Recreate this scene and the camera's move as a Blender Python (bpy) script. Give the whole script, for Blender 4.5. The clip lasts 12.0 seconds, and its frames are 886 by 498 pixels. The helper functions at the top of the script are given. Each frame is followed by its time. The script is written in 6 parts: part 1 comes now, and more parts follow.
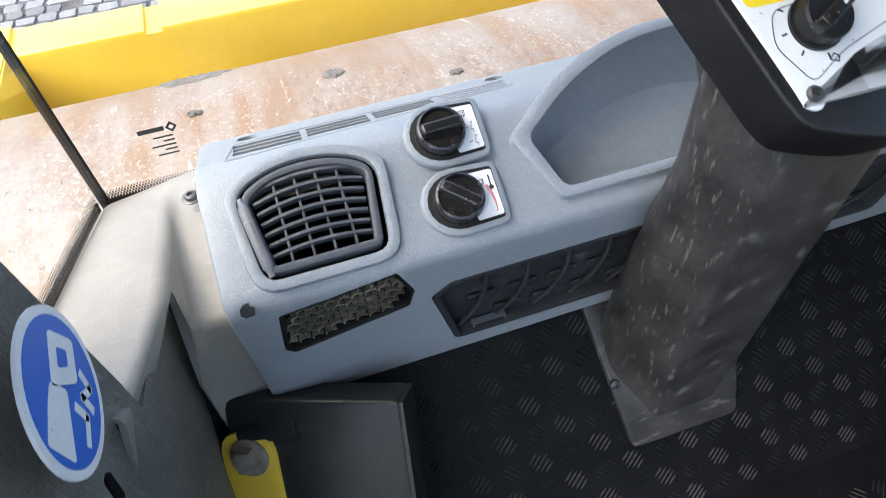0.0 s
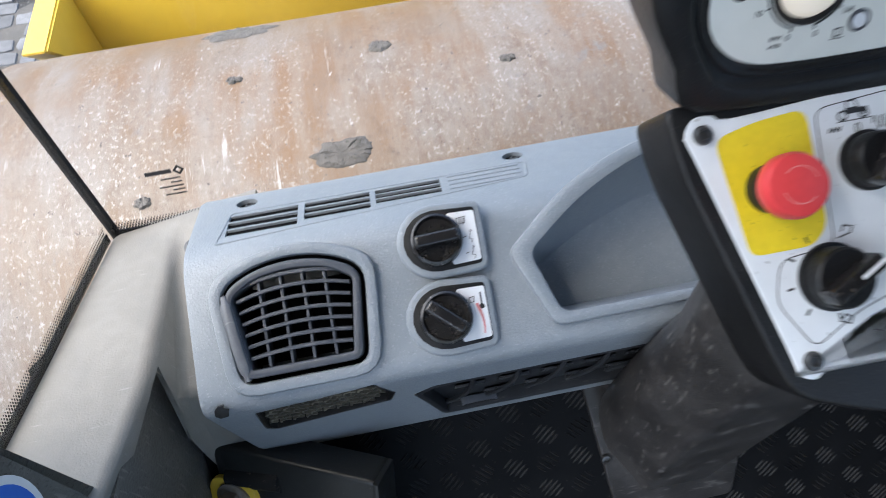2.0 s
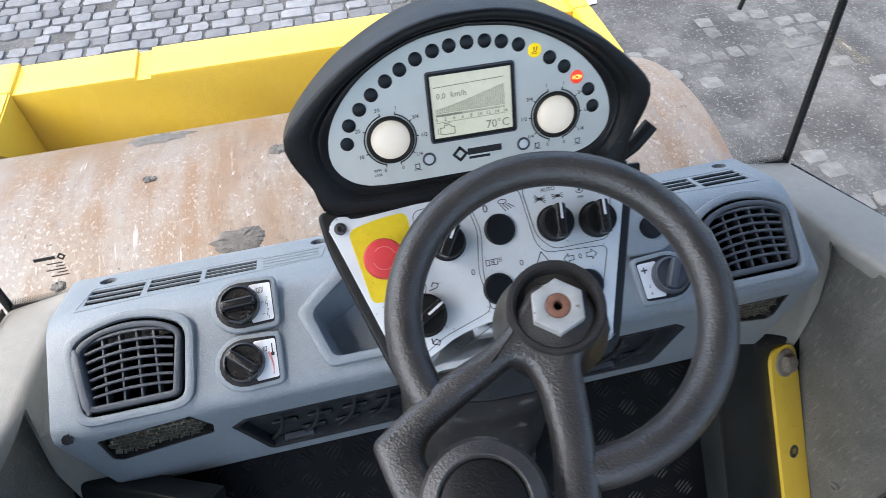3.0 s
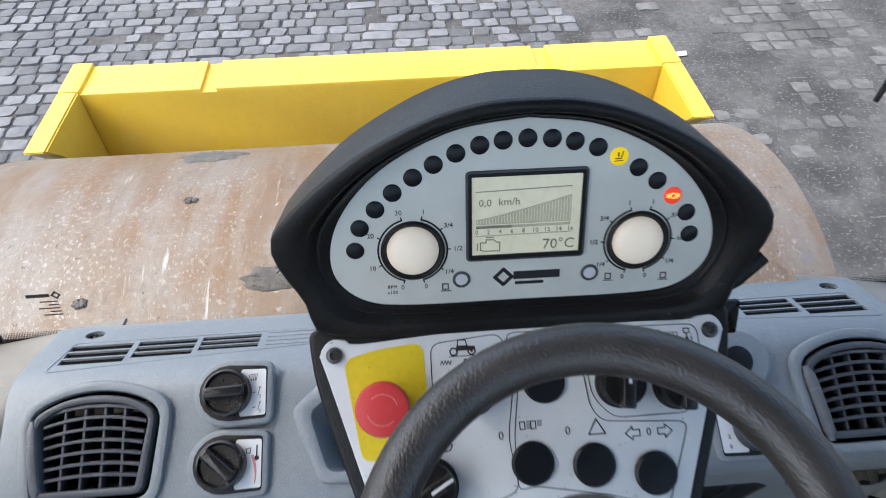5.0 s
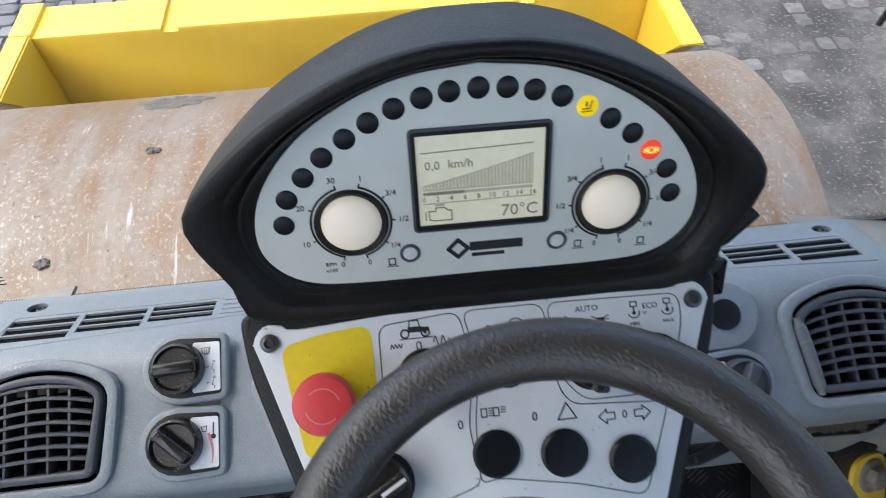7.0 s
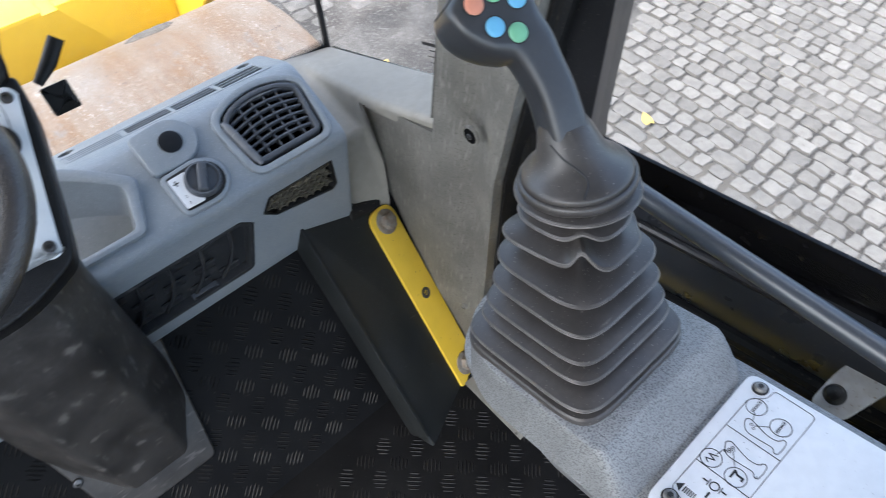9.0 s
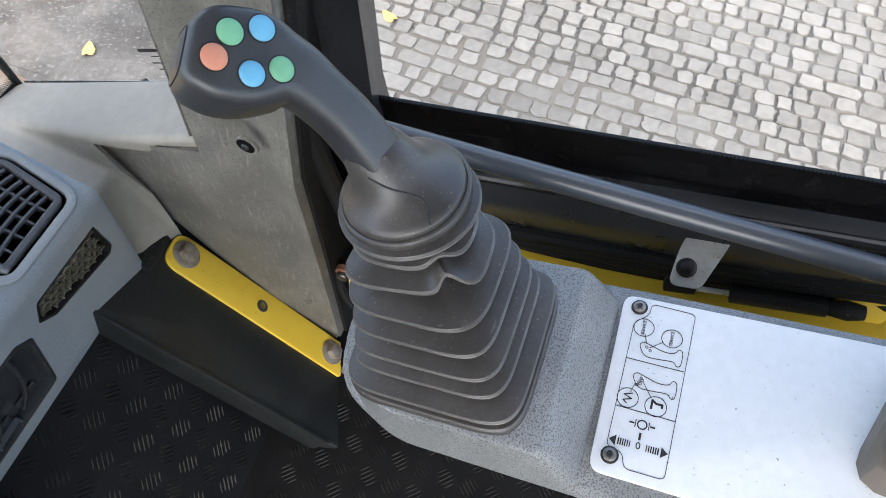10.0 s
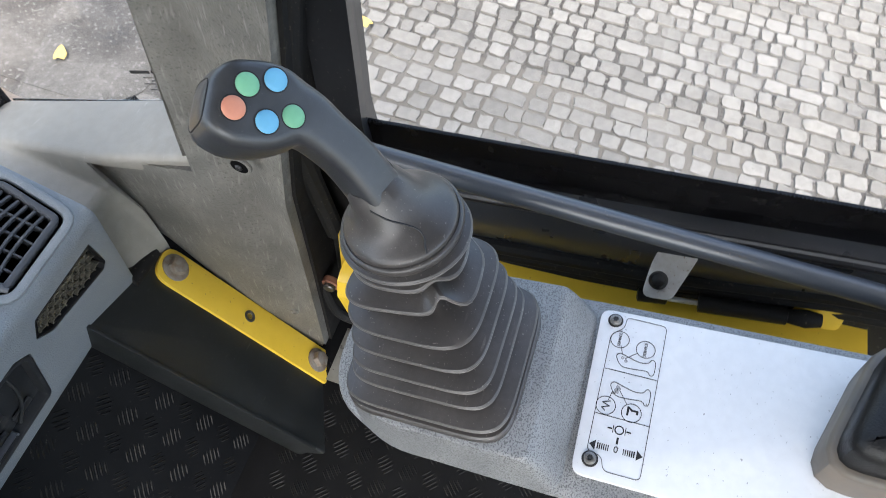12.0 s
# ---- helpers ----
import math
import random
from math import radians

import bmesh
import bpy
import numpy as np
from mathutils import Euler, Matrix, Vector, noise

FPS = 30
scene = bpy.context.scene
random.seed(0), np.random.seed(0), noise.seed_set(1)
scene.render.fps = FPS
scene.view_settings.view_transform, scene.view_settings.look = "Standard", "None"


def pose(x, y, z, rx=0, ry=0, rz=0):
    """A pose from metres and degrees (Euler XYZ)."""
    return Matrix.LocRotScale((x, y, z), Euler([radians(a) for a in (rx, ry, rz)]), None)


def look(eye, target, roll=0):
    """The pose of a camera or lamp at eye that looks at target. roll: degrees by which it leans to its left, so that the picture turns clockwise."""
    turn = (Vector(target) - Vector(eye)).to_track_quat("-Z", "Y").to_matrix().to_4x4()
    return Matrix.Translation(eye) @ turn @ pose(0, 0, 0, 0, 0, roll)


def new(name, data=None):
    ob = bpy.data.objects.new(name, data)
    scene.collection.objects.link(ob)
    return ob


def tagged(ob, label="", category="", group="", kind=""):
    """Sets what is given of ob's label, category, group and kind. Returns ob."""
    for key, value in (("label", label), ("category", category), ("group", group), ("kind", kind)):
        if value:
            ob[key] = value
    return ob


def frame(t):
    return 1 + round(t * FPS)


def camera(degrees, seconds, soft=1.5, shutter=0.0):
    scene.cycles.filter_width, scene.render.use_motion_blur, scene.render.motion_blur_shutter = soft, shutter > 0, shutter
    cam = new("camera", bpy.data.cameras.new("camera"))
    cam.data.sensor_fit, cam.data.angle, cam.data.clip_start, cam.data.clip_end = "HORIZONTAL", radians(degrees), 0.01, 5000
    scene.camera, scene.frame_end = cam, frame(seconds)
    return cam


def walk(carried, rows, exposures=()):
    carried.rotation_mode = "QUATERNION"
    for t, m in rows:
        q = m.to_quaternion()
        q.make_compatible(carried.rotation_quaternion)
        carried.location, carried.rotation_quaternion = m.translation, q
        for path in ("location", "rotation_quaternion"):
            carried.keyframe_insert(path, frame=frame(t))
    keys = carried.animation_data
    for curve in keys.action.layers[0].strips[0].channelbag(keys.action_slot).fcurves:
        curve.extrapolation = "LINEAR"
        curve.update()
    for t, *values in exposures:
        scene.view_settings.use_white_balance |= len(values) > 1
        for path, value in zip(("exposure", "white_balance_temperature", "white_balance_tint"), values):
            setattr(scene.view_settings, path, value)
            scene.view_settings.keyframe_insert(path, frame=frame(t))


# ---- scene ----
cam = camera(68.9, 12.0, soft=0.65, shutter=0.25)
PATH = [
    (0, (-0.4455, 0.3321, 1.0603), (-0.0916, 1.5795, -0.4625), -3.82),
    (0.5, (-0.4275, 0.4436, 1.0946), (-0.1326, 1.603, -0.5081), -3.06),
    (1, (-0.396, 0.5439, 1.0353), (-0.253, 1.6467, -0.627), -3.49),
    (1.5, (-0.3852, 0.5546, 1.0336), (-0.2972, 1.5921, -0.674), -4.35),
    (2, (-0.3285, 0.4903, 1.1591), (-0.2085, 1.5624, -0.525), -5.18),
    (2.5, (-0.225, 0.3811, 1.2753), (0.0109, 1.6187, -0.2779), -2.74),
    (3, (-0.1269, 0.2957, 1.3272), (0.128, 1.551, -0.2088), -2.17),
    (3.2, (-0.1107, 0.2752, 1.3528), (0.1412, 1.5223, -0.1903), -1.87),
    (4.8, (-0.0774, 0.3946, 1.3035), (0.0406, 1.7375, -0.1739), -0.84),
    (5, (-0.0774, 0.4564, 1.2686), (0.0146, 1.797, -0.2127), -0.66),
    (5.5, (-0.0585, 0.5512, 1.2135), (0.0145, 1.8264, -0.3255), -1.72),
    (6, (-0.063, 0.5804, 1.2006), (-0.001, 1.7849, -0.3949), -1.98),
    (6.5, (-0.0594, 0.575, 1.2122), (0.0016, 1.7572, -0.3998), -2.17),
    (6.7, (-0.0558, 0.5547, 1.2237), (0.0042, 1.7369, -0.3883), -2.09),
    (8.3, (0.0657, 0.2338, 1.2685), (0.7246, 1.3202, -0.276), -0.12),
    (8.5, (0.0846, 0.1729, 1.2809), (0.7696, 1.1875, -0.3006), -0.1),
    (9, (0.1305, 0.0674, 1.2933), (0.9214, 0.9367, -0.325), 0.33),
    (9.5, (0.171, 0.1198, 1.2839), (1.1499, 0.6338, -0.3827), 2.68),
    (10, (0.2214, 0.1663, 1.2844), (1.1514, 0.4381, -0.4653), 3.88),
    (10.5, (0.2583, 0.1975, 1.2905), (1.1346, 0.3699, -0.499), 4.85),
    (11, (0.2619, 0.2028, 1.2892), (1.1033, 0.3415, -0.5199), 5.68),
    (11.5, (0.2574, 0.1986, 1.3023), (1.0814, 0.3234, -0.5158), 6.58),
    (12, (0.2133, 0.1826, 1.3313), (1.1671, 0.3787, -0.4156), 7.51),
]
walk(cam, [(t, look(eye, target, roll)) for t, eye, target, roll in PATH],
     [(t, stops, kelvin, 10) for t, stops, kelvin in ((0.0, 1.62, 6650), (0.9, 1.35, 6450), (1.5, 1.1, 6350), (2.5, 1.3, 6350), (3.0, 1.3, 6400), (5.0, 0.95, 6500), (6.5, 0.95, 6600), (8.5, 1.44, 6500), (9.0, 1.70, 6700), (9.7, 1.74, 7050), (12.0, 1.78, 7100))])

# ---- world and sun: an overcast yard in daylight ----
world = bpy.data.worlds.new("overcast_sky")
scene.world = world
world.use_nodes = True
wn = world.node_tree.nodes
sky = wn.new("ShaderNodeTexSky")
sky.sky_type, sky.sun_disc = "NISHITA", False
sky.sun_elevation, sky.sun_rotation = radians(62), radians(268)
sky.air_density, sky.dust_density, sky.ozone_density = 1.0, 4.0, 1.0
world.node_tree.links.new(sky.outputs["Color"], wn["Background"].inputs["Color"])
wn["Background"].inputs["Strength"].default_value = 0.27
sun_data = bpy.data.lights.new("sun", "SUN")
sun_data.energy, sun_data.angle, sun_data.color = 1.6, radians(100), (1.0, 0.98, 0.96)
sun = new("sun", sun_data)
sun.matrix_world = look((-1.6, 0.4, 3.1), (0, 0.5, 0))

# ---- materials ----
def material(name, base, rough=0.5, metal=0.0, second=None, spots=0.0, spot_colour=(0.5, 0.5, 0.5), grain=0.0, grain_size=0.001,
             patch=0.05, contrast=0.5, spread=0.12, spot_size=0.01, emit=0.0, coat=0.0, shine=0.5, relief=0.0, relief_size=0.02, scuff=0.0, scuff_colour=(0.5, 0.5, 0.5)):
    """A surface with patches of two colours, small spots, long scuffs, a fine grain and a coarse relief, in metres."""
    m = bpy.data.materials.new(name)
    m.use_nodes = True
    nt = m.node_tree
    n, link = nt.nodes, nt.links.new
    b = n["Principled BSDF"]
    b.inputs["Metallic"].default_value = metal
    b.inputs["Coat Weight"].default_value = coat
    b.inputs["Specular IOR Level"].default_value = shine
    co = n.new("ShaderNodeTexCoord").outputs["Object"]

    def noisy(size, detail=4.0, stretch=None):
        t = n.new("ShaderNodeTexNoise")
        t.inputs["Scale"].default_value, t.inputs["Detail"].default_value = 1.0 / size, detail
        v = co
        if stretch:
            mp = n.new("ShaderNodeMapping")
            mp.inputs["Scale"].default_value, mp.inputs["Rotation"].default_value = stretch, (0.5, 0.3, 0.6)
            link(co, mp.inputs["Vector"])
            v = mp.outputs["Vector"]
        link(v, t.inputs["Vector"])
        return t.outputs["Fac"]

    def ramp(fac, lo, hi):
        r = n.new("ShaderNodeMapRange")
        r.inputs["From Min"].default_value, r.inputs["From Max"].default_value = lo, hi
        r.interpolation_type = "SMOOTHSTEP"
        link(fac, r.inputs["Value"])
        return r.outputs["Result"]

    def mixed(fac, a, c, amount=1.0):
        x = n.new("ShaderNodeMix")
        x.data_type = "RGBA"
        if amount < 1.0:
            k = n.new("ShaderNodeMath")
            k.operation = "MULTIPLY"
            k.inputs[1].default_value = amount
            link(fac, k.inputs[0])
            fac = k.outputs[0]
        link(fac, x.inputs["Factor"])
        for socket, v in ((x.inputs["A"], a), (x.inputs["B"], c)):
            if isinstance(v, tuple):
                socket.default_value = (*v, 1)
            else:
                link(v, socket)
        return x.outputs["Result"]

    second = second or tuple(min(1, v * (1 + spread)) for v in base)
    colour = mixed(ramp(noisy(patch), 0.5 - contrast / 2, 0.5 + contrast / 2), base, second)
    colour = mixed(ramp(noisy(patch / 9), 0.3, 0.7), colour, tuple(v * (1 - spread) for v in base), 0.35)
    if spots:
        colour = mixed(ramp(noisy(spot_size, 2.0), 0.72 - spots * 0.25, 0.76 - spots * 0.22), colour, spot_colour, 0.8)
    if scuff:
        colour = mixed(ramp(noisy(0.03, 6.0, (1.0, 7.0, 1.0)), 0.74 - scuff * 0.25, 0.85 - scuff * 0.2), colour, scuff_colour, 0.6)
    link(colour, b.inputs["Base Color"])
    rr = n.new("ShaderNodeMapRange")
    rr.inputs["To Min"].default_value, rr.inputs["To Max"].default_value = max(0.02, rough - 0.1), min(1.0, rough + 0.1)
    link(noisy(patch / 2), rr.inputs["Value"])
    link(rr.outputs["Result"], b.inputs["Roughness"])
    last = None
    for strength, size, far in ((grain, grain_size, grain_size * 0.45), (relief, relief_size, 0.003)):
        if strength:
            bump = n.new("ShaderNodeBump")
            bump.inputs["Strength"].default_value, bump.inputs["Distance"].default_value = strength, far
            link(noisy(size, 3.0), bump.inputs["Height"])
            if last:
                link(last, bump.inputs["Normal"])
            last = bump.outputs["Normal"]
    if last:
        link(last, b.inputs["Normal"])
    if emit:
        link(colour, b.inputs["Emission Color"])
        b.inputs["Emission Strength"].default_value = emit
    return m


def varied(m, amount=0.25):
    """Let each object's own random number brighten or darken its colour."""
    nt = m.node_tree
    b = nt.nodes["Principled BSDF"]
    source = b.inputs["Base Color"].links[0].from_socket
    hsv = nt.nodes.new("ShaderNodeHueSaturation")
    info = nt.nodes.new("ShaderNodeObjectInfo")
    geo = nt.nodes.new("ShaderNodeNewGeometry")
    add = nt.nodes.new("ShaderNodeMath")
    add.operation = "ADD"
    wrap = nt.nodes.new("ShaderNodeMath")
    wrap.operation = "FRACT"
    r = nt.nodes.new("ShaderNodeMapRange")
    r.inputs["To Min"].default_value, r.inputs["To Max"].default_value = 1 - amount, 1 + amount
    nt.links.new(info.outputs["Random"], add.inputs[0])
    nt.links.new(geo.outputs["Random Per Island"], add.inputs[1])
    nt.links.new(add.outputs[0], wrap.inputs[0])
    nt.links.new(wrap.outputs[0], r.inputs["Value"])
    nt.links.new(r.outputs["Result"], hsv.inputs["Value"])
    nt.links.new(source, hsv.inputs["Color"])
    nt.links.new(hsv.outputs["Color"], b.inputs["Base Color"])
    return m


def clear_glass(name, tint=(0.93, 0.95, 0.95)):
    m = bpy.data.materials.new(name)
    m.use_nodes = True
    nt = m.node_tree
    nt.nodes.remove(nt.nodes["Principled BSDF"])
    out = nt.nodes["Material Output"]
    t, g, x, f, k = (nt.nodes.new("ShaderNode" + kind) for kind in ("BsdfTransparent", "BsdfGlossy", "MixShader", "LayerWeight", "MapRange"))
    t.inputs["Color"].default_value = (*tint, 1)
    g.inputs["Roughness"].default_value = 0.02
    f.inputs["Blend"].default_value = 0.12
    k.inputs["To Min"].default_value, k.inputs["To Max"].default_value = 0.015, 0.3
    nt.links.new(f.outputs["Facing"], k.inputs["Value"])
    nt.links.new(k.outputs["Result"], x.inputs[0])
    nt.links.new(t.outputs[0], x.inputs[1])
    nt.links.new(g.outputs[0], x.inputs[2])
    nt.links.new(x.outputs[0], out.inputs["Surface"])
    return m


DASH = material("blue_grey_moulded_plastic", (0.205, 0.235, 0.262), 0.42, shine=0.6, second=(0.235, 0.262, 0.285), grain=0.8, grain_size=0.0022, spots=0.36, spot_colour=(0.29, 0.318, 0.342), spot_size=0.0022, patch=0.10, scuff=0.25, scuff_colour=(0.31, 0.33, 0.345))
VENT = material("dark_grey_vent_plastic", (0.058, 0.065, 0.077), 0.5, grain=0.2, grain_size=0.001, scuff=0.5, scuff_colour=(0.2, 0.2, 0.2))
BLACK = material("black_grained_plastic", (0.0062, 0.0064, 0.0068), 0.42, shine=0.32, second=(0.011, 0.0112, 0.0118), grain=0.6, grain_size=0.0016, patch=0.06, spots=0.1, spot_colour=(0.05, 0.049, 0.046), spot_size=0.0016, scuff=0.25, scuff_colour=(0.06, 0.059, 0.057))
HOODLIT = material("dusty_charcoal_shell", (0.020, 0.0192, 0.0186), 0.46, shine=0.7, second=(0.040, 0.0375, 0.0355), grain=0.7, grain_size=0.0022, patch=0.07, spots=0.2, spot_colour=(0.07, 0.066, 0.062), spot_size=0.002, scuff=0.4, scuff_colour=(0.08, 0.076, 0.072))
COLUMN = material("scuffed_black_column_plastic", (0.018, 0.0176, 0.0176), 0.40, shine=0.5, second=(0.055, 0.052, 0.05), grain=0.4, grain_size=0.0015, patch=0.07, spots=0.08, spot_colour=(0.14, 0.13, 0.12), spot_size=0.002, scuff=0.66, scuff_colour=(0.16, 0.152, 0.142))
RUBBER = material("black_wheel_rubber", (0.031, 0.0278, 0.0265), 0.34, shine=0.9, second=(0.050, 0.0445, 0.0415), grain=0.9, grain_size=0.0018, patch=0.05, spots=0.06, spot_colour=(0.13, 0.125, 0.118), spot_size=0.0025, scuff=0.3, scuff_colour=(0.10, 0.092, 0.086))
HUB = material("dark_oily_hub_rubber", (0.018, 0.016, 0.015), 0.68, second=(0.03, 0.027, 0.025), patch=0.02, grain=0.5, grain_size=0.003, scuff=0.3, scuff_colour=(0.08, 0.07, 0.06))
BOOT = material("dusty_black_boot_rubber", (0.038, 0.035, 0.034), 0.36, shine=0.6, second=(0.066, 0.060, 0.057), patch=0.05, spots=0.14, spot_colour=(0.2, 0.187, 0.168), spot_size=0.0022, scuff=0.35, scuff_colour=(0.12, 0.11, 0.101), grain=0.2, grain_size=0.0015)
BOOTEDGE = material("worn_grey_rib_edge", (0.16, 0.149, 0.142), 0.36, second=(0.075, 0.069, 0.065), patch=0.025, contrast=0.3, spread=0.25)
GRIP = material("charcoal_handle_plastic", (0.028, 0.030, 0.034), 0.36, shine=0.7, second=(0.04, 0.0425, 0.047), grain=0.25, grain_size=0.001, spots=0.05, spot_colour=(0.09, 0.088, 0.084), spot_size=0.0016)
GLOSS = material("glossy_black_knob_plastic", (0.010, 0.010, 0.011), 0.24, second=(0.018, 0.017, 0.016), patch=0.02, spots=0.16, spot_colour=(0.09, 0.08, 0.07), spot_size=0.004)
VENTCHEEK = material("worn_grey_vent_cheek", (0.10, 0.108, 0.122), 0.45, second=(0.15, 0.157, 0.168), patch=0.02, scuff=0.5, scuff_colour=(0.24, 0.24, 0.24))
CREAMFOAM = material("pale_foam", (0.6, 0.56, 0.48), 0.9, grain=0.5, grain_size=0.002)
# near-black that stands in for the shade inside openings
SHADEBLACK = material("black_duct_inside", (0.003, 0.003, 0.0034), 0.8, shine=0.1)
TRIM = material("beige_grey_cab_trim", (0.212, 0.199, 0.175), 0.55, second=(0.272, 0.256, 0.226), grain=0.45, grain_size=0.0022, patch=0.15, scuff=0.35, scuff_colour=(0.39, 0.375, 0.34))
PILLAR = material("olive_grey_pillar_trim", (0.118, 0.114, 0.102), 0.55, second=(0.19, 0.183, 0.163), grain=0.9, grain_size=0.0034, patch=0.07, spots=0.42, spot_colour=(0.085, 0.082, 0.073), spot_size=0.0034, scuff=0.7, scuff_colour=(0.27, 0.26, 0.235))
PLATE = material("satin_silver_instrument_film", (0.70, 0.725, 0.675), 0.38, second=(0.74, 0.76, 0.71), patch=0.2)
SWITCH = material("pale_grey_switch_film", (0.68, 0.72, 0.745), 0.45, second=(0.72, 0.75, 0.77), patch=0.15, spots=0.08, spot_colour=(0.35, 0.36, 0.36), spot_size=0.004)
WHITE = material("white_label_film", (0.7, 0.72, 0.745), 0.5, second=(0.75, 0.76, 0.775), patch=0.1, spots=0.02, spot_colour=(0.2, 0.2, 0.2), spot_size=0.003)
PRINT = material("black_print", (0.015, 0.015, 0.016), 0.6)
REDPRINT = material("red_print", (0.60, 0.22, 0.22), 0.6)
YELLOWFILM = material("yellow_film", (0.80, 0.62, 0.02), 0.5, spots=0.1, spot_colour=(0.2, 0.17, 0.03), spot_size=0.003)
YELLOW = material("yellow_machine_paint", (0.7, 0.46, 0.04), 0.38, second=(0.74, 0.5, 0.055), patch=0.3, spots=0.02, spot_colour=(0.25, 0.17, 0.06), spot_size=0.006, coat=0.2, scuff=0.1, scuff_colour=(0.5, 0.34, 0.05))
RED = material("red_mushroom_plastic", (0.72, 0.055, 0.06), 0.4, grain=0.1, second=(0.76, 0.07, 0.07))
REDPALE = material("pale_red_print", (0.75, 0.25, 0.24), 0.5)
CREAM = material("cream_gauge_lens", (0.80, 0.73, 0.62), 0.35, spread=0.01, second=(0.81, 0.74, 0.63), patch=0.03, emit=0.16)
LCD = material("olive_display_film", (0.55, 0.55, 0.43), 0.35, second=(0.6, 0.6, 0.48), patch=0.05, emit=0.22)
LCDINK = material("display_segments", (0.22, 0.22, 0.16), 0.5)
LCDFAINT = material("faint_display_segments", (0.36, 0.36, 0.28), 0.5)
LAMPOFF = material("dark_warning_lens", (0.007, 0.009, 0.012), 0.35, shine=0.35)
LAMPY = material("lit_yellow_lens", (0.9, 0.62, 0.0), 0.4, emit=0.25)
LAMPR = material("lit_red_lens", (0.85, 0.06, 0.025), 0.4, emit=0.28)
LAMPGLOW = material("glowing_amber_symbol", (1.0, 0.62, 0.12), 0.4, emit=0.7)
STEEL = material("zinc_plated_steel", (0.60, 0.61, 0.60), 0.34, metal=0.3, second=(0.50, 0.49, 0.46), patch=0.01, spots=0.2, spot_colour=(0.26, 0.2, 0.13), spot_size=0.004)
SCREWSTEEL = material("grey_screw_steel", (0.22, 0.215, 0.205), 0.38, metal=0.6, spots=0.2, spot_colour=(0.12, 0.1, 0.08), spot_size=0.002)
DARKSTEEL = material("dark_screw_steel", (0.10, 0.10, 0.10), 0.4, metal=0.8, spots=0.2, spot_colour=(0.2, 0.17, 0.13), spot_size=0.002)
RUSTBOLT = material("rusty_dirty_bolt", (0.30, 0.28, 0.25), 0.6, metal=0.5, second=(0.22, 0.16, 0.11), patch=0.012)
BRONZE = material("rusty_shaft_end", (0.30, 0.14, 0.09), 0.6, metal=0.3, second=(0.2, 0.09, 0.06), patch=0.006)
RAMP = material("smooth_dark_rubber_panel", (0.010, 0.0118, 0.0122), 0.38, shine=0.35, second=(0.018, 0.020, 0.0205), patch=0.07, spots=0.08, spot_colour=(0.06, 0.058, 0.052), spot_size=0.003, scuff=0.3, scuff_colour=(0.06, 0.064, 0.06), grain=0.2, grain_size=0.002)
TREAD = material("black_tread_mat", shine=0.08, base=(0.0042, 0.0045, 0.0052), rough=0.6, second=(0.008, 0.0084, 0.0092), patch=0.09, spots=0.1, spot_colour=(0.035, 0.033, 0.03), spot_size=0.005)
TREADBAR = material("worn_tread_ridges", shine=0.16, base=(0.008, 0.0084, 0.0092), rough=0.5, second=(0.02, 0.0198, 0.019), patch=0.05, contrast=0.3, spots=0.12, spot_colour=(0.07, 0.067, 0.06), spot_size=0.006)
CONSOLE = material("speckled_grey_console_plastic", (0.19, 0.196, 0.2), 0.45, shine=0.7, second=(0.255, 0.262, 0.266), spots=0.8, spot_colour=(0.07, 0.073, 0.076), spot_size=0.0016, grain=1.0, grain_size=0.0022, patch=0.05, scuff=0.4, scuff_colour=(0.3, 0.32, 0.34))
DOORBLACK = material("black_door_paint", (0.013, 0.0138, 0.016), 0.36, shine=0.45, second=(0.022, 0.023, 0.026), patch=0.08, spots=0.14, spot_colour=(0.1, 0.095, 0.085), spot_size=0.004, coat=0.15)
RAIL = material("satin_blue_black_rail_paint", (0.026, 0.030, 0.037), 0.3, shine=0.8, second=(0.036, 0.040, 0.048), patch=0.12, spots=0.08, spot_colour=(0.11, 0.105, 0.095), spot_size=0.003)
SEAL = material("dusty_rubber_seal", (0.011, 0.011, 0.0112), 0.65, shine=0.25, spots=0.25, spot_colour=(0.07, 0.062, 0.05), spot_size=0.005)
TUBE = material("blue_grey_painted_tube", (0.040, 0.048, 0.060), 0.36, shine=0.7, spread=0.03, second=(0.05, 0.058, 0.07), patch=0.5, spots=0.04, spot_colour=(0.16, 0.16, 0.155), spot_size=0.003, coat=0.1)
FRIT = material("black_glass_border", (0.004, 0.004, 0.0045), 0.25, shine=0.3)
BLUE = material("blue_sign_film", (0.03, 0.13, 0.55), 0.45, second=(0.04, 0.15, 0.58))
BTN_G = material("green_rubber_button", (0.17, 0.46, 0.28), 0.5)
BTN_B = material("blue_rubber_button", (0.13, 0.43, 0.66), 0.5)
BTN_R = material("orange_red_rubber_button", (0.64, 0.25, 0.16), 0.5)


